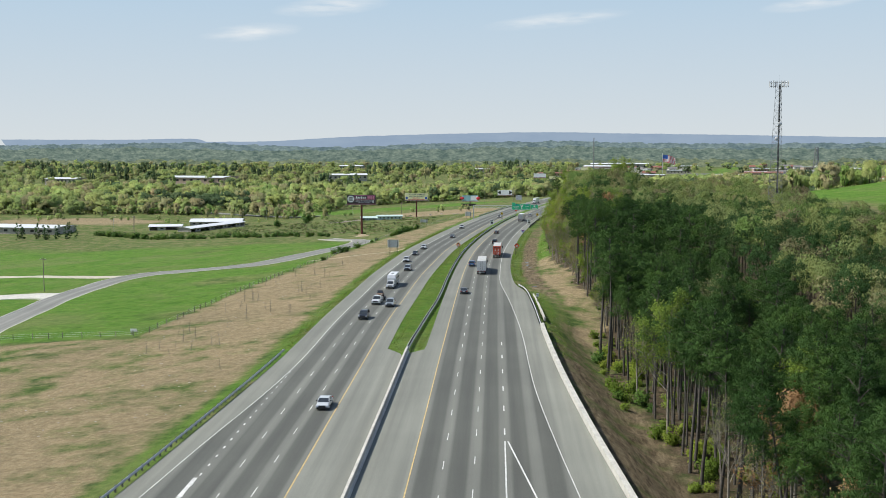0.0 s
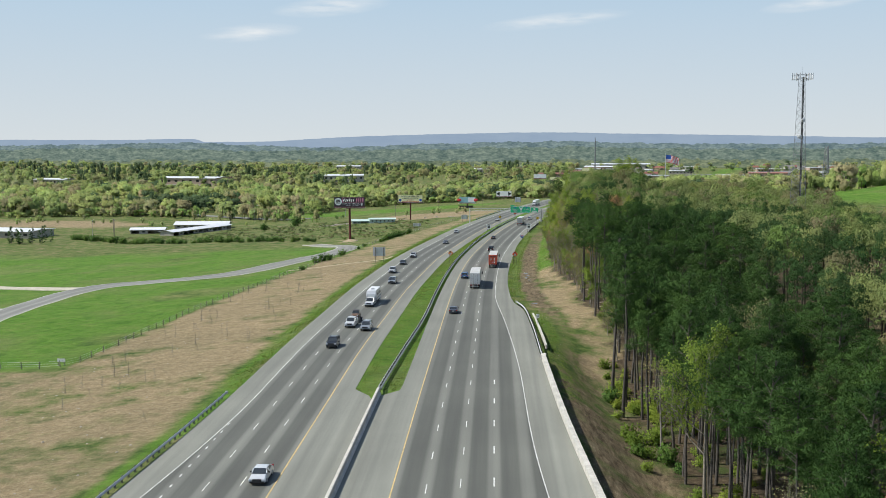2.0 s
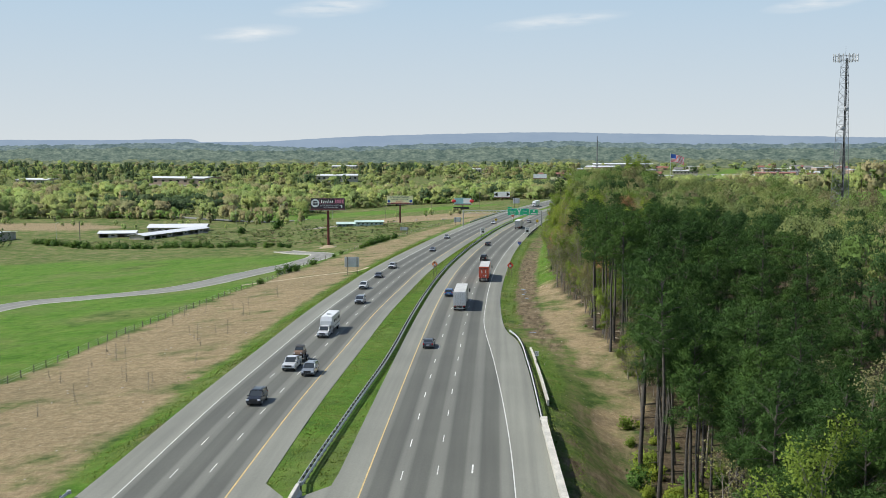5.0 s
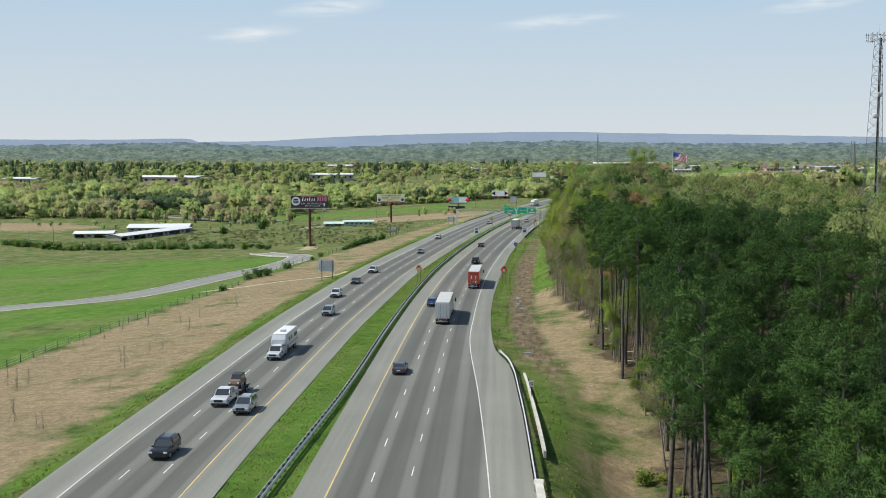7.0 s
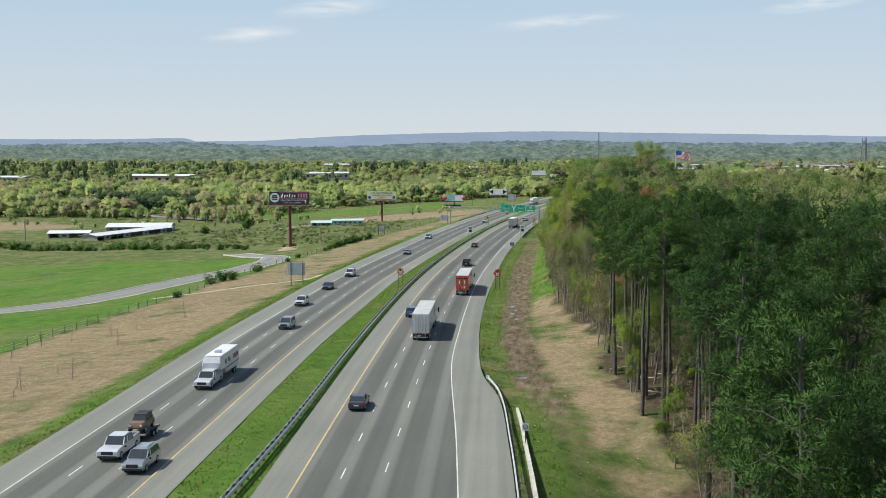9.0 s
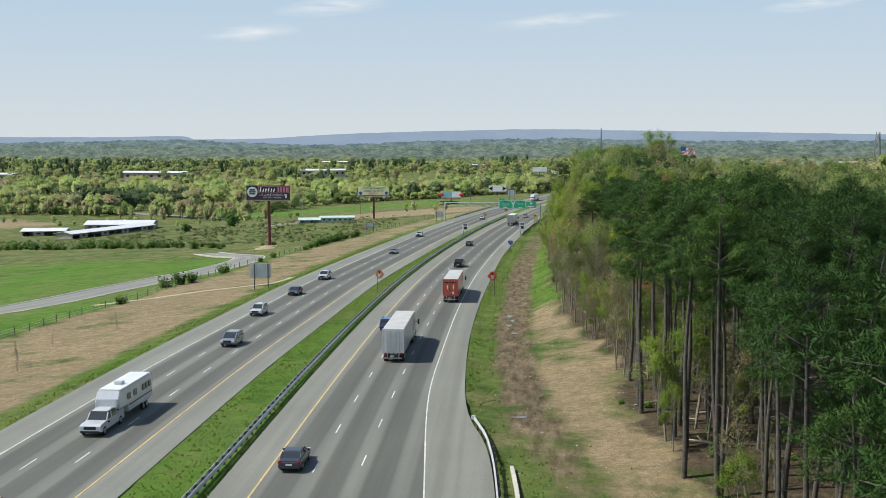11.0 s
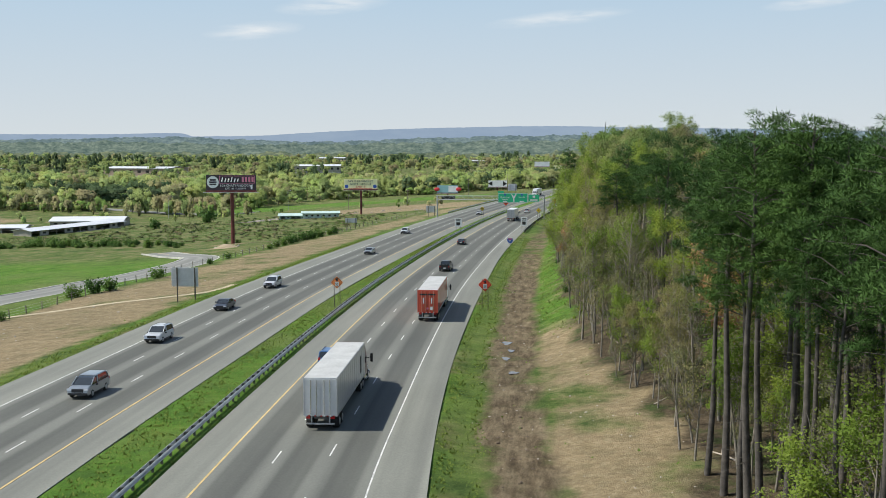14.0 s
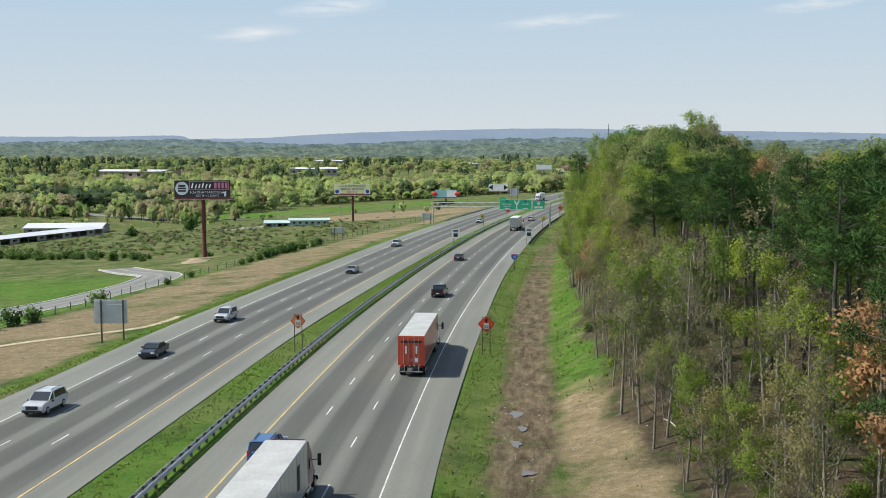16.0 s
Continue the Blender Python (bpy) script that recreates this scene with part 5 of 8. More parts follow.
def town_house(x, y, w, d, h, roof, wall, turn, rise, label):
    b = thing("house", label, "house", "buildings of the town", at=pose(x, y, gz(x, y), 0, 0, turn))
    bd = part("wall", box(bmesh.new(), -w / 2, w / 2, -d / 2, d / 2, -2, h), wall, b)
    n = max(2, int(w / 6))
    for i in range(n):
        cx = -w / 2 + w * (i + 0.5) / n
        part("window", box(bmesh.new(), cx - 0.9, cx + 0.9, -d / 2 - 0.06, -d / 2 - 0.01, h * 0.35, h * 0.75), M_DARKIN, bd)
    bm = bmesh.new()
    o = 0.7
    if rise < 1:
        box(bm, -w / 2 - o, w / 2 + o, -d / 2 - o, d / 2 + o, h + 0.02, h + 0.5)
    else:
        A = [bm.verts.new(p) for p in ((-w / 2 - o, -d / 2 - o, h + 0.01), (-w / 2 - o, d / 2 + o, h + 0.01), (-w / 2 - o, 0, h + rise))]
        B = [bm.verts.new((-v.co.x, v.co.y, v.co.z)) for v in A]
        for f in (A, B[::-1], (A[0], A[2], B[2], B[0]), (A[2], A[1], B[1], B[2]), (A[1], A[0], B[0], B[1])):
            bm.faces.new(f)
        bmesh.ops.recalc_face_normals(bm, faces=bm.faces)
    part("roof", bm, roof, b)


tr_ = random.Random(31)
for k in range(84):
    y = tr_.uniform(1500, 2480)
    x = tr_.uniform(25, 540) + 0.02 * (y - 1500)
    if float(SB(min(y, 2200))) - 40 < x < float(NB(min(y, 2200))) + 40:
        continue
    q = tr_.random()
    if q < 0.3:
        town_house(x, y, tr_.uniform(28, 60), tr_.uniform(16, 28), tr_.uniform(5.5, 8), M_ROOFWHITE, tr_.choice((M_WALLPALE, M_BRICKBLD, M_WALLTAN)), tr_.uniform(-25, 25), 0.5, "long flat-roofed pale store building in the town")
    elif q < 0.5:
        town_house(x, y, tr_.uniform(12, 22), tr_.uniform(9, 13), tr_.uniform(4, 6), M_ROOFRED, tr_.choice((M_WALLPALE, M_BRICKBLD)), tr_.uniform(-30, 30), 3.4, "red-roofed town house among spring trees")
    else:
        town_house(x, y, tr_.uniform(11, 20), tr_.uniform(9, 13), tr_.uniform(4, 6), M_ROOFGREY, M_WALLPALE, tr_.uniform(-30, 30), 3.4, "grey-roofed pale town house among spring trees")

# light poles and utility poles
def light_pole(x, y, h, turn):
    p = thing("street_lamp", "tall grey street lamp with a curved arm", "street lamp", "valley street lamps", at=pose(x, y, gz(x, y), 0, 0, turn))
    part("pole", rod(bmesh.new(), (0, 0, -0.5), (0, 0, h), 0.12, 0.07, 8), M_STEEL, p)
    part("arm", rod(bmesh.new(), (0, 0, h - 0.1), (2.2, 0, h + 0.4), 0.05, 0.05, 6), M_STEEL, p)
    part("lamp_head", box(bmesh.new(), 2.0, 3.0, -0.2, 0.2, h + 0.3, h + 0.5, 0.05), M_PANELWHITE, p)


for x, y, h in ((-236, 840, 13), (-205, 850, 13), (-168, 860, 12), (-320, 900, 12), (-300, 690, 11)):
    light_pole(x, y, h, rng.uniform(0, 360))


def utility_pole(x, y, h):
    p = thing("utility_pole", "weathered wooden utility pole with a cross arm", "utility pole", "utility poles", at=pose(x, y, gz(x, y), 0, 0, rng.uniform(-20, 20)))
    part("pole", rod(bmesh.new(), (0, 0, -0.6), (0, 0, h), 0.16, 0.11, 8), M_POST, p)
    part("cross_arm", box(bmesh.new(), -1.2, 1.2, -0.06, 0.06, h - 0.9, h - 0.75, 0.01), M_POST, p)
    for s in (-1, 0.4, 1):
        part("insulator", rod(bmesh.new(), (s, 0, h - 0.75), (s, 0, h - 0.5), 0.05, 0.04, 6), M_PANELWHITE, p)


for x, y, h in ((-159, 317, 11), (-62, 905, 12), (-118, 800, 9), (-90, 830, 9), (-285, 690, 12), (-290, 700, 12), (-40, 960, 13)):
    utility_pole(x, y, h)

# ---- vehicles ----
def paint(name, col, rough=0.3, metal=0.3):
    m, n, l, b = mat_new(name, rough, metal)
    a = noise_node(n, l, 2.0)
    l.new(ramp(n, l, a, (0.3, tuple(v * 0.9 for v in col)), (0.7, col)), b.inputs["Base Color"])
    b.inputs["Coat Weight"].default_value = 0.5
    b.inputs["Coat Roughness"].default_value = 0.08
    return m


C_WHITE, C_SILVER = paint("white car paint", (0.72, 0.73, 0.73)), paint("silver car paint", (0.42, 0.44, 0.45), 0.3, 0.6)
C_DARK, C_BLACK = paint("dark grey car paint", (0.06, 0.065, 0.075)), paint("black car paint", (0.018, 0.018, 0.02))
C_BLUE, C_MAROON = paint("blue car paint", (0.06, 0.16, 0.36)), paint("maroon truck paint", (0.13, 0.018, 0.022))
C_ORANGE = paint("red-orange trailer paint", (0.62, 0.075, 0.03), 0.5, 0.0)
M_GLASSDARK = paint("tinted vehicle glass", (0.035, 0.042, 0.046), 0.05, 0.0)
M_TYRE = plain("black rubber", (0.02, 0.02, 0.02), 0.85, vary=0.2)
M_RIM = plain("alloy wheel", (0.45, 0.46, 0.47), 0.35, 0.8)
M_TRIM = plain("black plastic trim", (0.025, 0.025, 0.026), 0.6)
M_HEAD = plain("clear headlight", (0.75, 0.76, 0.78), 0.15, vary=0.03)
M_TAIL = plain("red tail light", (0.45, 0.02, 0.02), 0.25, vary=0.05)
M_CHROME = plain("chrome", (0.6, 0.6, 0.62), 0.15, 0.95, vary=0.05)


def slab(profile, w, top_in=0.0, z_from=0.0, bevel=0.06, segs=2):
    """A side profile (length y, height z) drawn out to the width w; points above z_from lean in."""
    bm = bmesh.new()
    zmax = max(p[1] for p in profile)
    rows = []
    for s in (-1, 1):
        rows.append([bm.verts.new((s * (w / 2 - (top_in * max(0, z - z_from) / max(1e-6, zmax - z_from))), y, z)) for y, z in profile])
    k = len(profile)
    bm.faces.new(rows[0])
    bm.faces.new(rows[1][::-1])
    for i in range(k):
        bm.faces.new((rows[0][i], rows[1][i], rows[1][(i + 1) % k], rows[0][(i + 1) % k]))
    bmesh.ops.recalc_face_normals(bm, faces=bm.faces)
    if bevel:
        bmesh.ops.bevel(bm, geom=bm.edges[:], offset=bevel, segments=segs, affect="EDGES", clamp_overlap=True)
    return bm


def wheel(parent, x, y, r, width=0.24, dual=False):
    bm = bmesh.new()
    bmesh.ops.create_cone(bm, cap_ends=True, segments=20, radius1=r, radius2=r, depth=width, matrix=pose(x, y, r, 0, 90, 0))
    bmesh.ops.bevel(bm, geom=[e for e in bm.edges if len(e.link_faces) == 2 and max(len(f.verts) for f in e.link_faces) > 6], offset=0.05, segments=2, affect="EDGES")
    t = part("wheel", bm, M_TYRE, parent, "black tyre")
    s = 1 if x > 0 else -1
    bm = bmesh.new()
    bmesh.ops.create_cone(bm, cap_ends=True, segments=16, radius1=r * 0.62, radius2=r * 0.5, depth=0.05, matrix=pose(x + s * (width / 2 + 0.02), y, r, 0, 90 * s, 0))
    part("rim", bm, M_RIM, t)


def lamps(parent, w, front, rear, zf, zr_):
    for s in (-1, 1):
        part("headlight", box(bmesh.new(), s * w * 0.39 - 0.2, s * w * 0.39 + 0.2, front - 0.08, front + 0.02, zf - 0.09, zf + 0.09, 0.03), M_HEAD, parent)
        part("tail_light", box(bmesh.new(), s * w * 0.41 - 0.13, s * w * 0.41 + 0.13, rear - 0.02, rear + 0.08, zr_ - 0.14, zr_ + 0.14, 0.03), M_TAIL, parent)
        part("door_mirror", box(bmesh.new(), s * (w / 2 + 0.1) - 0.1, s * (w / 2 + 0.1) + 0.1, front - 1.75, front - 1.6, 0.98, 1.14, 0.03), M_TRIM, parent)


def place(y, line, lane, south):
    x = float(line(y)) + lane
    h = 0.5
    dx, dz = (float(line(y + h)) - float(line(y - h))) / (2 * h), (float(ROAD_Z(y + 4)) - float(ROAD_Z(y - 4))) / 8
    d = Vector((dx, 1, dz)).normalized() * (-1 if south else 1)
    side = d.cross(Vector((0, 0, 1))).normalized()
    up = side.cross(d)
    m = Matrix((side, d, up)).transposed().to_4x4()
    m.translation = (x, y, float(ROAD_Z(y)) + 0.02)
    return m


def car(kind, col, label, y, line, lane, south, name="car"):
    """A car that drives along its own +y: sedan, suv, van or pickup."""
    v = thing(name, label, "pickup truck" if kind == "pickup" else "car", "vehicles on the road")
    if kind == "sedan":
        L, w, r = 4.8, 1.84, 0.33
        body = [(-2.4, 0.35), (-2.38, 0.9), (-1.9, 1.02), (-1.2, 1.03), (0.7, 0.98), (1.7, 0.86), (2.3, 0.72), (2.4, 0.45), (2.2, 0.26), (-2.2, 0.26)]
        cab = [(-1.75, 1.0), (-1.1, 1.36), (0.0, 1.42), (0.45, 1.34), (1.15, 0.96)]
        roof = [(-1.05, 1.36), (-0.9, 1.41), (0.05, 1.455), (0.4, 1.37), (0.3, 1.35), (-0.95, 1.35)]
        zf, zr_ = 0.68, 0.84
    elif kind in ("suv", "van"):
        L, w, r = 4.9, 1.95, 0.38
        body = [(-2.45, 0.42), (-2.45, 1.1), (-2.3, 1.12), (0.9, 1.12), (1.9, 1.06), (2.38, 0.92), (2.45, 0.5), (2.25, 0.34), (-2.3, 0.34)]
        cab = [(-2.38, 1.1), (-2.05, 1.68), (-0.2, 1.74), (0.35, 1.66), (1.15, 1.1)] if kind == "suv" else [(-2.38, 1.1), (-2.1, 1.66), (0.0, 1.72), (0.6, 1.6), (1.6, 1.05)]
        roof = [(-2.1, 1.68), (-1.9, 1.74), (-0.2, 1.785), (0.3, 1.7), (0.2, 1.66), (-2.0, 1.66)]
        zf, zr_ = 0.86, 1.0
    else:
        L, w, r = 5.9, 2.03, 0.42
        body = [(-2.95, 0.55), (-2.95, 1.12), (-0.9, 1.14), (-0.88, 1.16), (1.2, 1.18), (2.5, 1.12), (2.9, 1.0), (2.95, 0.55), (2.7, 0.42), (-2.8, 0.42)]
        cab = [(-1.4, 1.15), (-1.25, 1.74), (-0.5, 1.86), (0.65, 1.82), (1.3, 1.16)]
        roof = [(-1.25, 1.75), (-1.1, 1.85), (-0.5, 1.9), (0.6, 1.86), (0.6, 1.8), (-1.15, 1.74)]
        zf, zr_ = 0.92, 0.95
    f, b = L / 2, -L / 2
    part("body", slab(body, w, 0.07, 0.6, 0.1, 3), col, v)
    part("window_glass", slab(cab, w * 0.93, 0.17, 1.0, 0.04), M_GLASSDARK, v)
    part("roof", slab(roof, w * 0.79, 0.07, roof[0][1], 0.04), col, v)
    for s in (-1, 1):
        zt = roof[0][1]
        for py in ((cab[0][0] + 0.05, cab[1][0]), (0.1, 0.02), (cab[-1][0] - 0.05, cab[-2][0])):
            part("pillar", rod(bmesh.new(), (s * w * 0.445, py[0], cab[0][1]), (s * (w * 0.465 - 0.12), py[1], zt), 0.05, 0.05, 6), col, v)
    lamps(v, w, f, b, zf, zr_)
    part("grille", box(bmesh.new(), -w * 0.27, w * 0.27, f - 0.05, f + 0.03, zf - 0.24, zf + 0.06, 0.02), M_TRIM, v)
    part("rear_bumper", box(bmesh.new(), -w * 0.46, w * 0.46, b - 0.06, b + 0.05, 0.4, 0.58, 0.03), M_TRIM if kind != "sedan" else col, v)
    part("front_bumper", box(bmesh.new(), -w * 0.45, w * 0.45, f - 0.1, f + 0.05, 0.3 if kind == "sedan" else 0.38, 0.46 if kind == "sedan" else 0.58, 0.04), M_TRIM, v)
    for s in (-1, 1):
        part("side_sill", box(bmesh.new(), s * w * 0.485 - 0.04, s * w * 0.485 + 0.04, b + 1.45, f - 1.4, 0.3, 0.42, 0.02), M_TRIM, v)
    part("number_plate", box(bmesh.new(), -0.26, 0.26, b - 0.09, b - 0.065, 0.62, 0.76), M_SIGNWHITE, v)
    for s in (-1, 1):
        for yy in (f - 0.92, b + 0.98):
            wheel(v, s * (w / 2 - 0.11), yy, r)
    if kind in ("suv",):
        for s in (-1, 1):
            part("roof_rail", rod(bmesh.new(), (s * 0.58, -1.7, 1.83), (s * 0.58, 0.05, 1.85), 0.03, 0.03, 6), M_TRIM, v)
    if kind == "pickup":
        part("bed_floor", box(bmesh.new(), -w / 2 + 0.14, w / 2 - 0.14, b + 0.12, -1.45, 1.13, 1.16), M_TRIM, v)
        for s in (-1, 1):
            part("bed_side", box(bmesh.new(), s * (w / 2 - 0.1) - 0.06, s * (w / 2 - 0.1) + 0.06, b + 0.02, -1.4, 1.08, 1.36, 0.02), col, v)
        part("tailgate", box(bmesh.new(), -w / 2 + 0.17, w / 2 - 0.17, b - 0.01, b + 0.09, 0.7, 1.36, 0.02), col, v)
    v.matrix_world = place(y, line, lane, south)
    return v


L_IN, L_MID, L_OUT = 1.83, -1.83, -5.49          # southbound lanes from the median outwards
N_IN, N_MID, N_OUT = -1.83, 1.83, 5.49           # northbound lanes from the median outwards
car("sedan", C_WHITE, "white sedan on the inner southbound lane", 143, SB, L_IN, True)
car("suv", C_BLACK, "black sport utility car on the middle southbound lane", 220, SB, L_MID, True)
car("suv", C_SILVER, "silver sport utility car on the inner southbound lane", 239, SB, L_IN, True)
car("van", C_SILVER, "silver minivan on the middle southbound lane", 318, SB, L_MID, True)
car("suv", C_WHITE, "white sport utility car with roof rails", 346, SB, L_OUT, True)
car("sedan", C_DARK, "dark grey sedan on the outer southbound lane", 372, SB, L_OUT, True)
car("suv", C_WHITE, "white sport utility car on the outer southbound lane", 398, SB, L_OUT, True)
car("sedan", C_SILVER, "silver sedan on the middle southbound lane", 462, SB, L_MID, True)
car("suv", C_WHITE, "white car far along the southbound lanes", 530, SB, L_OUT, True)
car("sedan", C_WHITE, "white car near the sign gantry", 640, SB, L_IN, True)
car("sedan", C_DARK, "dark grey sedan on the inner northbound lane", 264, NB, N_IN, False)
car("pickup", C_BLACK, "black pickup truck on the middle northbound lane", 428, NB, N_MID, False, "pickup_truck")
car("sedan", C_BLACK, "dark sedan on the inner northbound lane", 492, NB, N_IN, False)
car("suv", C_WHITE, "white car near the far bend", 655, NB, N_MID, False)
car("suv", C_BLUE, "blue sport utility car beside the maroon truck", 334, NB, N_IN, False)


def box_trailer(v, L, col, roof, side_label, tail=0.0):
    """A box trailer whose rear is at y = tail."""
    w, z0, z1 = 2.6, 1.15, 4.1
    b = part("trailer_box", box(bmesh.new(), -w / 2, w / 2, tail, tail + L, z0, z1, 0.04), col, v, side_label)
    part("trailer_roof", box(bmesh.new(), -w / 2 + 0.03, w / 2 - 0.03, tail + 0.03, tail + L - 0.03, z1 + 0.004, z1 + 0.03), roof, b)
    for s in (-1, 1):
        part("rear_door", box(bmesh.new(), min(s * 0.02, s * 1.22), max(s * 0.02, s * 1.22), tail - 0.05, tail - 0.005, z0 + 0.12, z1 - 0.1, 0.01), col, b)
        for k in (0.3, 0.75):
            part("lock_rod", rod(bmesh.new(), (s * k, tail - 0.08, z0 + 0.15), (s * k, tail - 0.08, z1 - 0.12), 0.025, 0.025, 6), M_CHROME, b)
        part("corner_post", box(bmesh.new(), s * 1.27 - 0.04, s * 1.27 + 0.04, tail - 0.06, tail, z0, z1), col, b)
        part("tail_light", box(bmesh.new(), s * 0.95 - 0.16, s * 0.95 + 0.16, tail - 0.07, tail - 0.01, 0.98, 1.12), M_TAIL, v)
        part("side_rail", box(bmesh.new(), s * 1.31 - 0.015, s * 1.31 + 0.015, tail + 0.1, tail + L - 0.1, z0, z0 + 0.14), M_STEEL, b)
        part("landing_leg", box(bmesh.new(), s * 0.8 - 0.08, s * 0.8 + 0.08, tail + L - 3.3, tail + L - 3.1, 0.35, z0 - 0.05), M_DARKSTEEL, v)
    for i in range(10):
        part("reflector_tape", box(bmesh.new(), -1.2 + i * 0.24, -1.2 + i * 0.24 + 0.14, tail - 0.075, tail - 0.055, z0 + 0.0, z0 + 0.07), M_TAIL if i % 2 else M_SIGNWHITE, b)
    part("under_ride_bar", box(bmesh.new(), -1.1, 1.1, tail - 0.02, tail + 0.1, 0.5, 0.62, 0.02), M_STEEL, v)
    for s in (-0.7, 0.7):
        part("under_ride_strut", box(bmesh.new(), s - 0.05, s + 0.05, tail + 0.0, tail + 0.08, 0.62, 1.12), M_STEEL, v)
    part("chassis", box(bmesh.new(), -0.55, 0.55, tail + 0.2, tail + L - 0.2, 0.9, 1.12), M_DARKSTEEL, v)
    for yy in (tail + 1.3, tail + 2.6):
        for s in (-1, 1):
            wheel(v, s * 1.0, yy, 0.5, 0.55)
    return b


def tractor(v, col, y0, fairing_h=3.9):
    """A road tractor with a sleeper; y0 is its rear axle end."""
    part("frame_rail", box(bmesh.new(), -0.5, 0.5, y0, y0 + 6.6, 0.7, 0.95), M_DARKSTEEL, v)
    part("sleeper_cab", slab([(y0 + 2.4, 0.8), (y0 + 2.4, fairing_h - 0.2), (y0 + 2.9, fairing_h), (y0 + 3.9, fairing_h - 0.35), (y0 + 4.7, 2.75), (y0 + 4.95, 1.9), (y0 + 4.95, 0.8)], 2.42, 0.12, 2.4, 0.09), col, v)
    part("windscreen", slab([(y0 + 4.62, 1.95), (y0 + 4.45, 2.7), (y0 + 4.78, 2.66), (y0 + 5.02, 1.98)], 2.1, 0.1, 2.0, 0.02), M_GLASSDARK, v)
    for s in (-1, 1):
        part("side_window", box(bmesh.new(), s * 1.2 - 0.02, s * 1.2 + 0.02, y0 + 3.75, y0 + 4.55, 1.95, 2.55, 0.01), M_GLASSDARK, v)
    part("hood", slab([(y0 + 4.9, 0.75), (y0 + 4.9, 1.9), (y0 + 5.6, 1.82), (y0 + 6.5, 1.55), (y0 + 6.65, 0.75)], 2.1, 0.15, 0.8, 0.12), col, v)
    part("grille", box(bmesh.new(), -0.55, 0.55, y0 + 6.6, y0 + 6.7, 0.85, 1.5, 0.03), M_CHROME, v)
    part("bumper", box(bmesh.new(), -1.2, 1.2, y0 + 6.55, y0 + 6.85, 0.4, 0.75, 0.05), M_CHROME, v)
    for s in (-1, 1):
        part("headlight", box(bmesh.new(), s * 0.85 - 0.18, s * 0.85 + 0.18, y0 + 6.5, y0 + 6.66, 0.95, 1.2, 0.03), M_HEAD, v)
        m = part("mirror_arm", rod(bmesh.new(), (s * 1.2, y0 + 4.7, 2.3), (s * 1.62, y0 + 4.85, 2.35), 0.03, 0.03, 6), M_TRIM, v)
        part("mirror", box(bmesh.new(), s * 1.62 - 0.12, s * 1.62 + 0.12, y0 + 4.78, y0 + 4.9, 1.9, 2.7, 0.03), M_TRIM, v)
        part("fuel_tank", rod(bmesh.new(), (s * 0.95, y0 + 2.5, 0.72), (s * 0.95, y0 + 3.9, 0.72), 0.32, 0.32, 14), M_CHROME, v)
        part("step", box(bmesh.new(), s * 1.12 - 0.15, s * 1.12 + 0.15, y0 + 4.0, y0 + 4.7, 0.42, 0.5), M_STEEL, v)
        wheel(v, s * 1.02, y0 + 5.75, 0.5, 0.3)
        for yy in (y0 + 0.5, y0 + 1.8):
            wheel(v, s * 0.95, yy, 0.5, 0.5)


tk = thing("articulated_truck", "truck with a red-orange box trailer and white roof", "truck", "vehicles on the road")
M_TRUCKROOF = plain("weathered translucent trailer roof", (0.47, 0.47, 0.45), 0.6, vary=0.15, scale=0.6)
tb = box_trailer(tk, 16.1, C_ORANGE, M_TRUCKROOF, "red-orange trailer box")
for x, z, w, h in ((-0.55, 3.55, 0.95, 0.22), (0.55, 3.55, 0.95, 0.22)):
    part("name_bar", box(bmesh.new(), x - w / 2, x + w / 2, -0.075, -0.056, z - h / 2, z + h / 2), M_BLACK, tb)
for x, z, w, h in ((-0.52, 2.75, 0.16, 0.75), (0.52, 2.75, 0.16, 0.75), (0.5, 1.75, 0.3, 0.45)):
    part("white_label", box(bmesh.new(), x - w / 2, x + w / 2, -0.115, -0.1, z - h / 2, z + h / 2), M_SIGNWHITE, tb)
for x in (-0.95, -0.6):
    part("placard", diamond_bm(0.28, 0.012, -0.115, 1.75, 0.02), M_BBPINK, tb)
tractor(tk, C_WHITE, 13.6, 4.0)
tk.matrix_world = place(363.5, NB, N_OUT, False)
tk = thing("articulated_truck", "maroon truck with a long white box trailer", "truck", "vehicles on the road")
tb = box_trailer(tk, 16.1, C_WHITE, M_TRUCKROOF, "white trailer box with faint ribs")
for s in (-1, 1):
    for i in range(14):
        part("side_rib", box(bmesh.new(), s * 1.305 - 0.008, s * 1.305 + 0.008, 0.6 + i * 1.1, 0.66 + i * 1.1, 1.35, 4.0), C_WHITE, tb)
    part("logo_shape", box(bmesh.new(), s * 1.32 - 0.01, s * 1.32 + 0.01, 12.9, 13.5, 1.9, 3.4, 0.0), M_TRIM, tb)
tractor(tk, C_MAROON, 13.6, 4.1)
tk.matrix_world = place(307.5, NB, N_MID, False)
tk = thing("box_truck", "grey box trailer truck far along the northbound lanes", "truck", "vehicles on the road")
box_trailer(tk, 14.5, C_SILVER, M_ROOFWHITE, "grey trailer box")
tractor(tk, C_WHITE, 12.0, 3.8)
tk.matrix_world = place(596, NB, N_MID, False)
tk = thing("articulated_truck", "white truck approaching from the far bend", "truck", "vehicles on the road")
box_trailer(tk, 16.1, C_WHITE, M_ROOFWHITE, "white trailer box")
tractor(tk, C_WHITE, 13.6, 4.0)
tk.matrix_world = place(860, SB, L_MID, True)

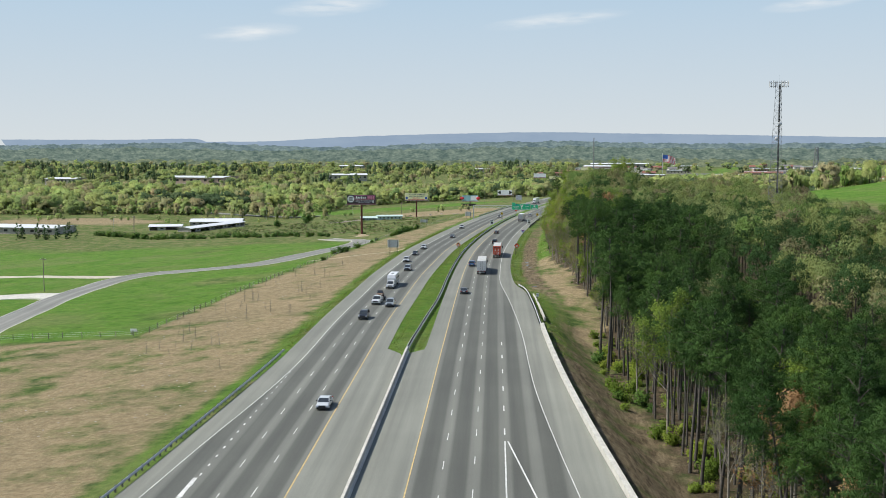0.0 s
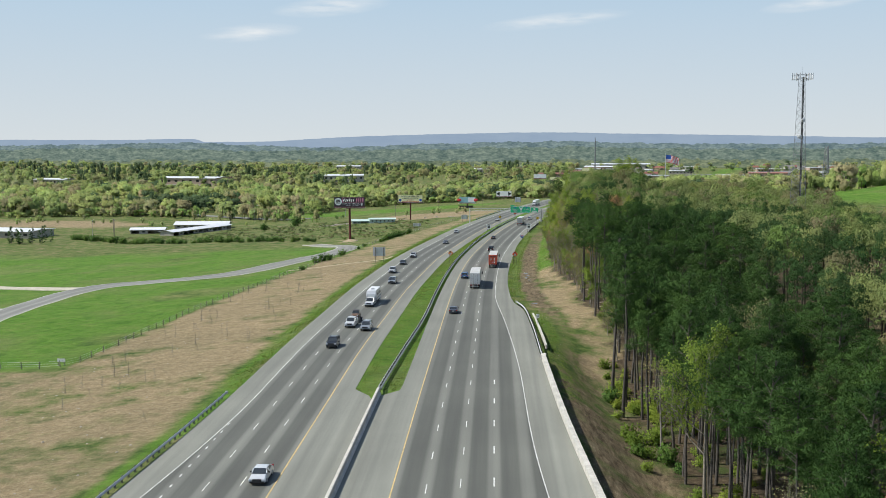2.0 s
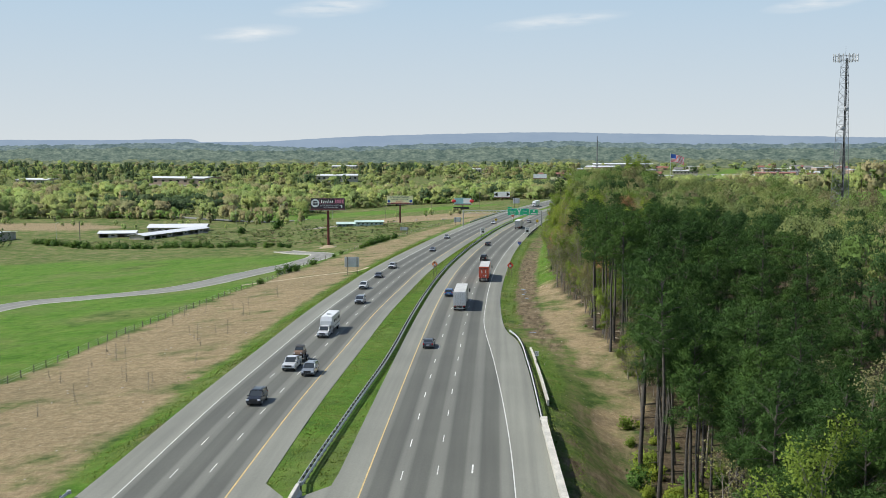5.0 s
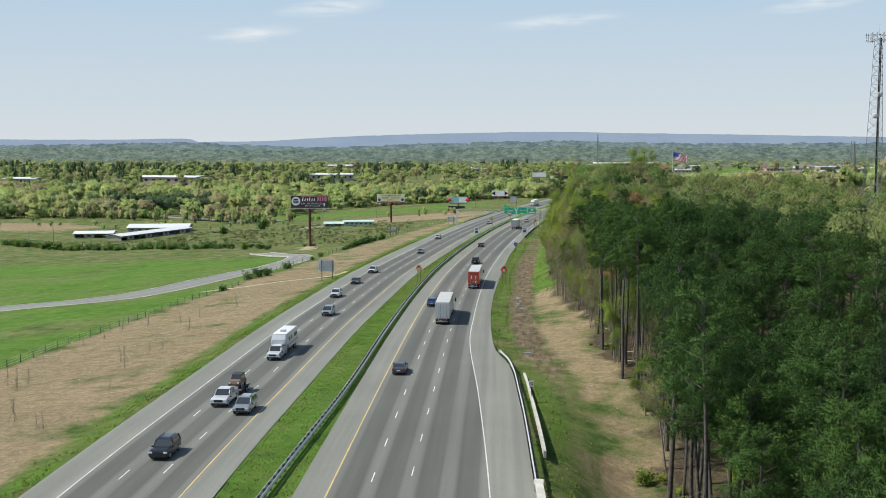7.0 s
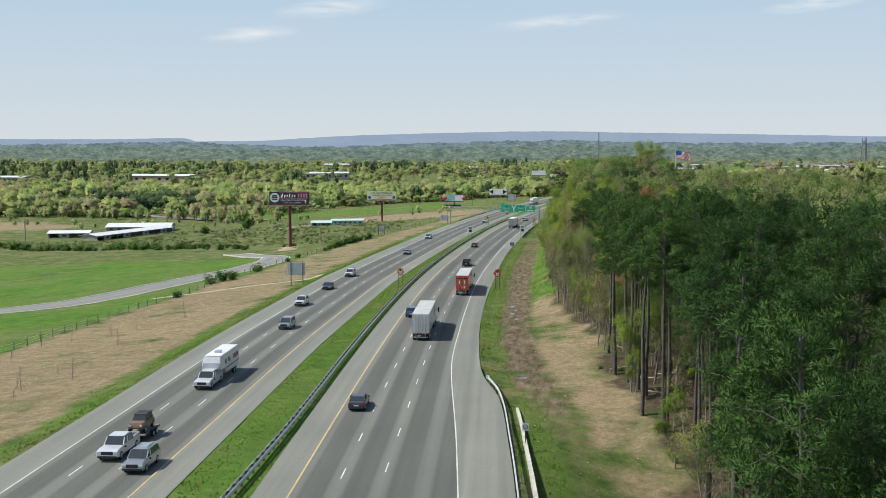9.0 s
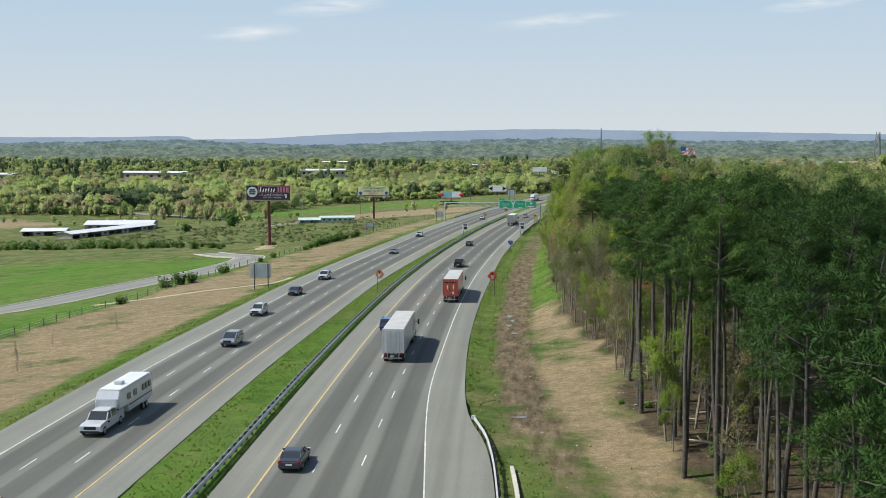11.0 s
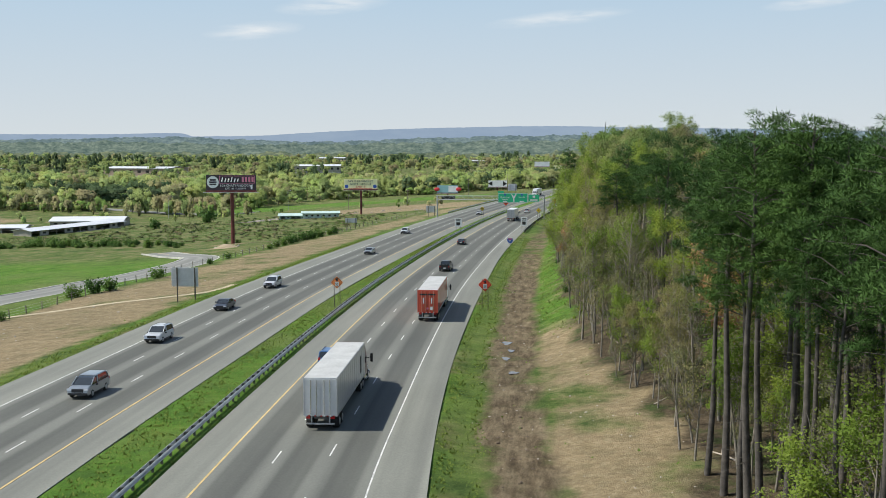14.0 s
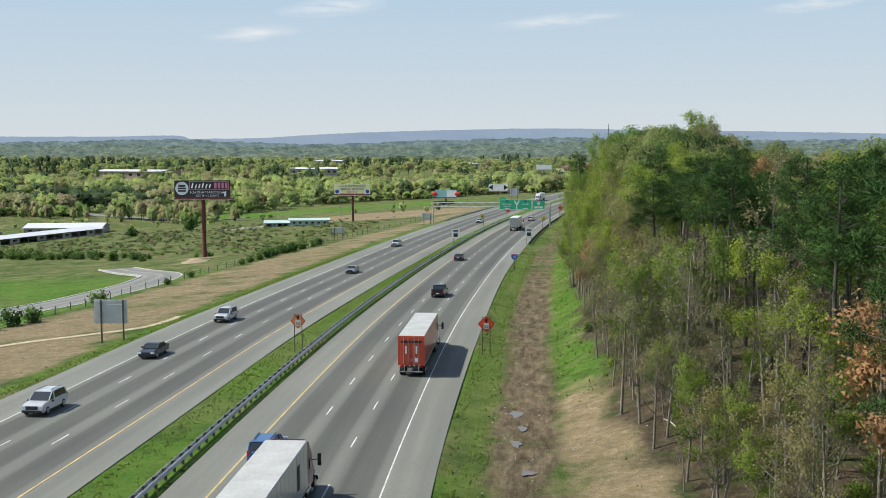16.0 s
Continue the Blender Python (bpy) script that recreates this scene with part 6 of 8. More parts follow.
# pickup with a horse trailer
pk = car("pickup", C_WHITE, "white crew-cab pickup truck towing a horse trailer", 273, SB, L_MID, True, "pickup_truck")
ht = thing("horse_trailer", "long white gooseneck horse trailer with dark windows", "trailer", "vehicles on the road")
hb = part("trailer_body", slab([(-3.2, 0.75), (-3.2, 3.1), (4.3, 3.2), (5.6, 3.15), (6.1, 2.2), (6.0, 1.55), (4.0, 1.5), (3.6, 0.75)], 2.35, 0.1, 2.0, 0.08), C_WHITE, ht)
part("roof_cap", box(bmesh.new(), -1.05, 1.05, -3.0, 5.3, 3.19, 3.25, 0.02), M_ROOFWHITE, hb)
part("roof_vent", box(bmesh.new(), -0.4, 0.4, 2.4, 3.2, 3.25, 3.55, 0.06), M_PANELWHITE, hb)
for i, yy in enumerate((-2.4, -1.5, -0.6, 1.6, 3.2)):
    for s in (-1, 1):
        part("window", box(bmesh.new(), s * 1.165 - 0.02, s * 1.165 + 0.02, yy - 0.28, yy + (0.28 if i < 3 else 0.6), 1.95, 2.55, 0.01), M_GLASSDARK, hb)
part("nose_panel", box(bmesh.new(), -1.0, 1.0, 5.98, 6.1, 1.7, 2.5, 0.03), M_ALU, hb)
for s in (-1, 1):
    part("side_stripe", box(bmesh.new(), s * 1.178 - 0.01, s * 1.178 + 0.01, -3.0, 3.5, 1.35, 1.45), M_TRIM, hb)
    part("fender", box(bmesh.new(), s * 1.2 - 0.12, s * 1.2 + 0.12, -1.9, 0.3, 0.78, 0.92, 0.04), M_ALU, hb)
    for yy in (-1.3, -0.35):
        wheel(ht, s * 1.08, yy, 0.38, 0.24)
part("hitch_leg", box(bmesh.new(), -0.1, 0.1, 4.9, 5.1, 1.22, 1.56), M_DARKSTEEL, ht)
ht.matrix_world = place(280.3, SB, L_MID, True)

# pickup with an old car on a flat trailer
car("pickup", C_WHITE, "white pickup truck towing a flat trailer", 243, SB, L_MID, True, "pickup_truck")
ft = thing("flat_trailer", "low flat trailer with timber deck and black fenders", "trailer", "vehicles on the road")
part("deck", box(bmesh.new(), -1.0, 1.0, -2.3, 2.3, 0.55, 0.65, 0.02), M_POST, ft)
part("draw_bar", rod(bmesh.new(), (0, 2.3, 0.55), (0, 3.5, 0.55), 0.06, 0.06, 6), M_DARKSTEEL, ft)
for s in (-1, 1):
    part("fender", box(bmesh.new(), s * 1.12 - 0.12, s * 1.12 + 0.12, -1.2, 0.7, 0.72, 0.8, 0.03), M_TRIM, ft)
    part("side_frame", box(bmesh.new(), s * 1.0 - 0.04, s * 1.0 + 0.04, -2.3, 2.3, 0.45, 0.54), M_DARKSTEEL, ft)
    for yy in (-0.7, 0.2):
        wheel(ft, s * 1.13, yy, 0.34, 0.2)
ft.matrix_world = place(249.4, SB, L_MID, True)
C_RUSTY = paint("faded rusty car paint", (0.20, 0.12, 0.075), 0.75, 0.0)
oc = thing("old_car", "rusty brown old off-road car loaded on the trailer", "car", "vehicles on the road")
part("body", slab([(-1.75, 0.5), (-1.75, 1.05), (-0.6, 1.1), (0.6, 1.12), (1.6, 1.05), (1.75, 0.6), (1.5, 0.45), (-1.5, 0.45)], 1.6, 0.08, 0.6, 0.08), C_RUSTY, oc)
part("window_glass", slab([(-1.5, 1.08), (-1.35, 1.6), (0.2, 1.65), (0.65, 1.1)], 1.42, 0.12, 1.1, 0.03), M_GLASSDARK, oc)
part("roof", slab([(-1.5, 1.6), (-1.45, 1.68), (0.2, 1.72), (0.3, 1.64)], 1.35, 0.04, 1.6, 0.02), M_TRIM, oc)
for s in (-1, 1):
    part("headlight", box(bmesh.new(), s * 0.55 - 0.12, s * 0.55 + 0.12, 1.68, 1.78, 0.75, 0.95, 0.03), M_HEAD, oc)
    for yy in (-1.15, 1.15):
        wheel(oc, s * 0.72, yy, 0.36, 0.24)
om = place(249.2, SB, L_MID, True)
oc.matrix_world = Matrix.Translation((0, 0, 0.64)) @ om

# ---- trees ----
import collections


def mesh_np(name, V, T, mats, mat_index=None, tint=None, normals=None):
    """A triangle mesh straight from arrays."""
    V, T = np.asarray(V, np.float32), np.asarray(T, np.int32)
    me = bpy.data.meshes.new(name)
    me.vertices.add(len(V))
    me.vertices.foreach_set("co", V.ravel())
    me.loops.add(T.size)
    me.loops.foreach_set("vertex_index", T.ravel())
    me.polygons.add(len(T))
    me.polygons.foreach_set("loop_start", np.arange(0, T.size, 3, dtype=np.int32))
    for m in mats:
        me.materials.append(m)
    if mat_index is not None:
        me.polygons.foreach_set("material_index", np.asarray(mat_index, np.int32))
    if tint is not None:
        att = me.color_attributes.new("tint", "FLOAT_COLOR", "POINT")
        att.data.foreach_set("color", np.asarray(tint, np.float32).ravel())
    me.update(calc_edges=True)
    if normals is not None and np.abs(normals).max() > 0:
        me.polygons.foreach_set("use_smooth", np.ones(len(T), bool))
        me.normals_split_custom_set_from_vertices(np.asarray(normals, np.float32).tolist())
    return me


def ball(level):
    bm = bmesh.new()
    bmesh.ops.create_icosphere(bm, subdivisions=level, radius=1.0)
    V = np.array([v.co[:] for v in bm.verts])
    T = np.array([[v.index for v in f.verts] for f in bm.faces])
    bm.free()
    return V, T


BALLS = {1: ball(1), 2: ball(2)}


class Soup:
    """Collects tubes, needles and leaves as plain triangles with soft normals."""

    def __init__(self):
        self.V, self.T, self.N, self.n = [], [], [], 0

    def add(self, V, T, N=None):
        V = np.asarray(V, float)
        self.V.append(V)
        self.T.append(np.asarray(T, int) + self.n)
        self.N.append(np.zeros_like(V) if N is None else N)
        self.n += len(V)

    def tube(self, path, radii, sides=5):
        V, F = tube_arrays(path, radii, sides)
        T = [t for f in F for t in ((f[0], f[1], f[2]), (f[0], f[2], f[3]))]
        self.add(V, T)

    def leaves(self, P, out, soft=0.75):
        """Triangles P (n, 3, 3) that face outwards and shade like the clump they belong to."""
        g = np.cross(P[:, 1] - P[:, 0], P[:, 2] - P[:, 0])
        g /= np.linalg.norm(g, axis=1, keepdims=True) + 1e-9
        out = out / (np.linalg.norm(out, axis=1, keepdims=True) + 1e-9)
        flip = (g * out).sum(1) < 0
        P[flip] = P[flip][:, ::-1]
        g[flip] *= -1
        N = g * (1 - soft) + out * soft
        N /= np.linalg.norm(N, axis=1, keepdims=True) + 1e-9
        n = len(P)
        self.add(P.reshape(-1, 3), np.arange(3 * n).reshape(n, 3), np.repeat(N, 3, axis=0))

    def clumps(self, r, centers, count, radius, length, width, middle):
        """Rounded tufts of needles round each centre."""
        c = np.repeat(np.asarray(centers, float), count, axis=0)
        n = len(c)
        d = r.normal(size=(n, 3))
        d[:, 2] += 0.25
        d /= np.linalg.norm(d, axis=1, keepdims=True)
        o = c + d * (1.15, 1.15, 0.7) * radius * r.uniform(0.25, 0.95, (n, 1)) * np.repeat(r.uniform(0.7, 1.25, (len(centers), 1)), count, axis=0)
        e = d + r.normal(size=(n, 3)) * 0.45 + (0, 0, 0.25)
        e /= np.linalg.norm(e, axis=1, keepdims=True)
        s = np.cross(e, r.normal(size=(n, 3)))
        s /= np.linalg.norm(s, axis=1, keepdims=True) + 1e-9
        L = length * r.uniform(0.6, 1.25, (n, 1))
        W = width * r.uniform(0.6, 1.3, (n, 1))
        P = np.stack([o - s * W / 2, o + s * W / 2, o + e * L], 1)
        away = o - np.asarray(middle)
        away /= np.linalg.norm(away, axis=1, keepdims=True) + 1e-9
        self.leaves(P, d * 0.7 + away * 0.25 + (0, 0, 0.5), 0.8)

    def cores(self, r, centers, radius, middle, flat=0.7, level=1, lift=0.3):
        """A lumpy leaf mass inside each clump, shaded like the clump round it."""
        V0, T0 = BALLS[level]
        for c in centers:
            q = radius * r.uniform(0.75, 1.2)
            V = V0 * (1, 1, flat) * q * (1 + 0.16 * r.normal(size=(len(V0), 1)))
            away = np.asarray(c, float) - np.asarray(middle)
            away = away / (np.linalg.norm(away) + 1e-9)
            N = V0 * 0.45 + away * 0.75 + (0, 0, lift)
            N /= np.linalg.norm(N, axis=1, keepdims=True) + 1e-9
            self.add(V + c, T0, N)

    def flakes(self, r, centers, count, away, size, flat=0.6, middle=None, soft=0.7):
        """Leaf clusters: small tilted triangles scattered round each centre."""
        c0 = np.repeat(np.asarray(centers, float), count, axis=0)
        n = len(c0)
        j = r.normal(size=(n, 3)) * away
        c = c0 + j
        a = r.normal(size=(n, 3)) * (1, 1, flat)
        a /= np.linalg.norm(a, axis=1, keepdims=True)
        b = np.cross(a, r.normal(size=(n, 3)))
        b /= np.linalg.norm(b, axis=1, keepdims=True) + 1e-9
        S = size * r.uniform(0.6, 1.3, (n, 1))
        P = np.stack([c - a * S * 0.5, c + a * S * 0.5, c + b * S * 0.95], 1)
        mid = np.mean(c0, axis=0) - (0, 0, 1.0) if middle is None else np.asarray(middle)
        out = c - mid
        out /= np.linalg.norm(out, axis=1, keepdims=True) + 1e-9
        j /= np.linalg.norm(j, axis=1, keepdims=True) + 1e-9
        self.leaves(P, out + j * 0.6 + (0, 0, 0.2), soft)

    def arrays(self):
        return np.concatenate(self.V), np.concatenate(self.T), np.concatenate(self.N)

    def mesh(self, name, mat):
        V, T, N = self.arrays()
        return mesh_np(name, V, T, [mat], normals=N)


def pine(seed, H, detail=1.0, low=0.66, fine=1.0):
    """A tall pine: bare trunk, dead stubs, rounded tufts of needles on the top branches."""
    r = np.random.default_rng(seed)
    wood, leaf = Soup(), Soup()
    bend = r.normal(size=2) * 0.6
    zs = np.linspace(-0.8, H, 8)
    path = np.stack([bend[0] * (zs / H) ** 2 + 0.12 * np.sin(zs * 0.4 + seed), bend[1] * (zs / H) ** 2 + 0.12 * np.cos(zs * 0.33), zs], 1)
    R = 0.14 + 0.004 * H
    wood.tube(path, R * (1 - 0.85 * np.clip(zs / H, 0, 1)) + 0.02, 7 if detail > 0.7 else 4)

    def on(z):
        return np.array([np.interp(z, zs, path[:, 0]), np.interp(z, zs, path[:, 1]), z])

    for k in range(int(12 * detail)):
        z = H * r.uniform(0.22, low)
        a = r.uniform(0, 6.283)
        L = r.uniform(0.5, 2.4)
        p = on(z)
        wood.tube([p, p + np.array((math.cos(a), math.sin(a), r.uniform(-0.25, 0.25))) * L], [0.026, 0.008], 3)
    tips = []
    nb = int((31 if fine < 1.3 else 25) * detail)
    one_side = r.uniform(0, 6.283)
    for k in range(nb):
        f = low + (0.97 - low) * (k + r.uniform(0, 1)) / nb
        a = r.uniform(0, 6.283)
        s = (f - low) / (1 - low)
        L = (0.8 + 2.7 * (1 - s) ** 0.8 * min(1, 0.55 + 2.2 * s)) * r.uniform(0.6, 1.25) * (1 + 0.25 * math.cos(a - one_side))
        d = np.array((math.cos(a), math.sin(a), 0.05 + 0.6 * s + r.uniform(-0.12, 0.15)))
        p = on(f * H)
        q = p + d * L
        wood.tube([p, p + d * L * 0.5 + (0, 0, 0.1 * L), q], [0.055, 0.035, 0.015], 3)
        tips.append(q)
        if L > 1.3:
            tips.append(p + d * L * 0.62 + r.normal(size=3) * 0.45)
        if L > 2.4:
            tips.append(p + d * L * 0.85 + r.normal(size=3) * 0.55)
    tips += [on(H), on(H * 0.96) + r.normal(size=3) * 0.3, on(H * 0.92) + r.normal(size=3) * 0.4]
    heart = on(H * (low + 0.3 * (1 - low)))
    if detail < 0.7:
        leaf.cores(r, tips, 0.7, heart, 0.7)
        leaf.clumps(r, tips, 40, 1.1, 0.45, 0.18, heart)
    else:
        sprays = [t + r.normal(size=3) * (0.42, 0.42, 0.26) for t in tips for _ in range(3)]
        leaf.clumps(r, sprays, int(58 * fine), 0.50 if fine < 1.3 else 0.46, 0.30 / fine**0.5, 0.062 / fine**0.5, heart)
    return wood.mesh("trunk", M_BARK), leaf.mesh("crown", M_PINE)


def hardwood(seed, H, mat, leafy=1.0, bark=None, detail=1.0, size=0.27):
    """A slender spring hardwood: forking limbs, fine twigs and young leaves."""
    r = np.random.default_rng(seed)
    wood, leaf = Soup(), Soup()
    zs = np.linspace(-0.6, H * 0.92, 8)
    bend = r.normal(size=2) * 0.7
    path = np.stack([bend[0] * np.abs(zs / H) ** 1.5, bend[1] * np.abs(zs / H) ** 1.5, zs], 1)
    R = 0.07 + 0.008 * H
    wood.tube(path, R * (1 - 0.9 * np.clip(zs / H, 0, 1)) + 0.015, 6)
    tips = []

    def limb(p, d, L, rad, level):
        d = d / np.linalg.norm(d)
        mid = p + d * L * 0.5 + r.normal(size=3) * 0.06 * L
        end = p + d * L + np.array((0, 0, 0.12 * L))
        if level == 0:
            w = np.cross(d, r.normal(size=3))
            w *= rad * 1.6 / (np.linalg.norm(w) + 1e-9)
            wood.add([p - w, p + w, end], [(0, 1, 2)])
        else:
            wood.tube([p, mid, end], [rad, rad * 0.7, rad * 0.3], 3)
        if level == 0:
            tips.extend([end, (mid + end) / 2])
            return
        for k in range(4 if detail > 0.7 else 3):
            u = r.uniform(0.35, 1.0)
            q = p + (mid - p) * min(1, u * 2) if u < 0.5 else mid + (end - mid) * (u * 2 - 1)
            nd = d + r.normal(size=3) * 0.65 + (0, 0, 0.35)
            limb(q, nd, L * r.uniform(0.4, 0.62), rad * 0.5, level - 1)
        tips.append(end)

    nl = int(11 * detail)
    for k in range(nl):
        f = 0.32 + 0.63 * (k + r.uniform(0, 1)) / nl
        a = r.uniform(0, 6.283)
        p = np.array([np.interp(f * H, zs, path[:, 0]), np.interp(f * H, zs, path[:, 1]), f * H * 0.97])
        d = np.array((math.cos(a), math.sin(a), 0.75 + 0.5 * f))
        limb(p, d, H * (0.30 - 0.17 * f) * r.uniform(0.8, 1.2), R * (1.05 - f) * 0.55 + 0.015, 2)
    if leafy > 0:
        leaf.flakes(r, tips, max(1, round(9 * leafy)), 0.42, size)
    else:
        leaf.flakes(r, tips[::3], 1, 0.3, size * 0.6)
    return wood.mesh("trunk", bark or M_BARKPALE), leaf.mesh("crown", mat)


def shrub(seed, mat, h=1.8, w=2.0):
    r = np.random.default_rng(seed)
    wood, leaf = Soup(), Soup()
    tips = []
    for k in range(16):
        a = r.uniform(0, 6.283)
        d = np.array((math.cos(a) * w * 0.5 * r.uniform(0.2, 1), math.sin(a) * w * 0.5 * r.uniform(0.2, 1), h * r.uniform(0.35, 1.0)))
        wood.tube([(0, 0, -0.2), d * 0.55, d], [0.03, 0.02, 0.008], 3)
        tips += [d, d * 0.75 + r.normal(size=3) * 0.15, d * 0.5 + r.normal(size=3) * 0.2]
    leaf.flakes(r, tips, 12, 0.24, 0.26)
    return wood.mesh("stems", M_BARK), leaf.mesh("foliage", mat)


def as_thing(name, label, cat, group, meshes, names=("trunk", "crown")):
    t = thing(name, label, cat, group)
    for n, me in zip(names, meshes):
        if me is not None:
            part(n, me, None, t)
    return t


PINES = [as_thing("pine_tree", "tall dark green pine with a long bare trunk", "tree", "pines of the roadside wood", pine(11 + i, h)) for i, h in enumerate((21.5, 22.5, 20, 22, 18.5))]
PINES_EDGE = [as_thing("pine_tree", "tall roadside pine with bare trunk and needle tufts", "tree", "pines at the wood edge", pine(28 + i, h, low=0.70, fine=2.2)) for i, h in enumerate((21, 22.5))]
PINES_NEAR = [as_thing("pine_tree", "tall roadside pine with bare trunk and needle tufts", "tree", "pines at the wood edge", pine(25 + i, h, low=0.69, fine=1.6)) for i, h in enumerate((21.5, 22.5, 20))]
PINES_FAR = [as_thing("pine_tree", "small dark green pine beside the warehouse", "tree", "pines beside the warehouse", pine(31 + i, h, 0.5, 0.25)) for i, h in enumerate((22, 24))]
GREENS = [as_thing("spring_tree", "slender tree in fresh yellow-green spring leaf", "tree", "spring trees of the wood", hardwood(51 + i, h, M_SPRING, 1.35, size=0.23)) for i, h in enumerate((18, 20.5, 16))]
OLIVES = [as_thing("budding_tree", "slender budding tree with olive brown twigs", "tree", "budding trees of the wood", hardwood(61 + i, h, M_OLIVE, 0.8, size=0.2)) for i, h in enumerate((17, 19.5, 15))]
BARES = [as_thing("bare_tree", "thin bare grey-brown tree at the wood edge", "tree", "bare trees at the wood edge", hardwood(71 + i, h, M_OLIVE, 0.2, size=0.2)) for i, h in enumerate((14, 16.5, 11))]
REDS = [as_thing("redbud_tree", "slim tree with reddish spring buds", "tree", "reddish trees of the wood", hardwood(81 + i, h, M_RUST, 1.2)) for i, h in enumerate((15, 17))]
SHRUBS = [as_thing("shrub", "dense green shrub at the wood edge", "shrub", "shrubs", shrub(91 + i, M_SHRUB, 1.7, 2.4), ("stem", "foliage")) for i in range(3)]
BRIGHT = [as_thing("shrub", "bright green undergrowth bush", "shrub", "undergrowth bushes", shrub(95 + i, M_SPRING, 1.6, 2.6), ("stem", "foliage")) for i in range(2)]


def sapling(seed):
    """A thin leafless planted tree, some three metres high."""
    r = np.random.default_rng(seed)
    w = Soup()
    w.tube([(0, 0, -0.2), (0.05, 0, 1.4), (0.02, 0.06, 3.0)], [0.035, 0.025, 0.008], 4)
    for k in range(12):
        z = r.uniform(0.8, 2.6)
        a = r.uniform(0, 6.283)
        L = r.uniform(0.4, 0.9)
        w.tube([(0.04, 0, z), (math.cos(a) * L * 0.6, math.sin(a) * L * 0.6, z + L * 0.8)], [0.014, 0.006], 3)
    for k in range(3):
        a = 2.0944 * k + seed
        w.tube([(math.cos(a) * 0.75, math.sin(a) * 0.75, -0.1), (0.03, 0, 1.5)], [0.02, 0.015], 3)
    return tagged(new("sapling", w.mesh("sapling", M_BARKPALE)), "thin leafless sapling on the dry slope", "sapling", "saplings on the slope")


SAPLINGS = [sapling(101), sapling(102)]
USED, TALL = {}, {}
CANOPY = Line((60, 18), (150, 18.5), (260, 20.5), (300, 21), (335, 18), (380, 18), (430, 19.5), (500, 24), (560, 28), (620, 27), (700, 18))
place_r = random.Random(21)


def canopy_drop(dr, y):
    """The wood is lower away from the road."""
    return 1.5 * float(smooth(45, 75, dr)) + 10.0 * float(smooth(30, 66, dr)) * float(smooth(430, 530, y))




def plant(kinds, x, y, s=1.0, sink=0.0, lean=2.5, top=None):
    """Sets a tree of one of the kinds on the land."""
    k = place_r.randrange(len(kinds))
    src = kinds[k]
    tall = max(v.co.z for c in src.children for v in c.data.vertices) if src not in TALL and src.children else TALL.get(src, 3.0)
    TALL[src] = tall
    wide = s
    if tall > 9 and x > right_edge(y):
        dr = x - float(right_edge(y))
        if top is None:
            top = float(CANOPY(y)) - canopy_drop(dr, y) + place_r.triangular(-5.5, 2.6, 0.0)
        else:
            s = 9.0
        s = min(s, max(0.25, (top - gz(x, y)) / tall))
        wide = max(min(s, 1.5), min(wide, 0.9))
    m = pose(x, y, gz(x, y) - sink, place_r.uniform(-lean, lean), place_r.uniform(-lean, lean), place_r.uniform(0, 360))
    if src not in USED:
        USED[src] = True
        ob = src
        ob.matrix_world = m
    else:
        ob = copy_thing(src, m)
    ob.scale = (wide * place_r.uniform(0.93, 1.07), wide * place_r.uniform(0.93, 1.07), s)
    return ob


taken = collections.defaultdict(list)


def free(x, y, gap):
    i, j = int(x // 7), int(y // 7)
    for u in (i - 1, i, i + 1):
        for v in (j - 1, j, j + 1):
            for a, b, g in taken[u, v]:
                if (a - x) ** 2 + (b - y) ** 2 < (0.5 * (g + gap)) ** 2:
                    return False
    taken[i, j].append((x, y, gap))
    return True


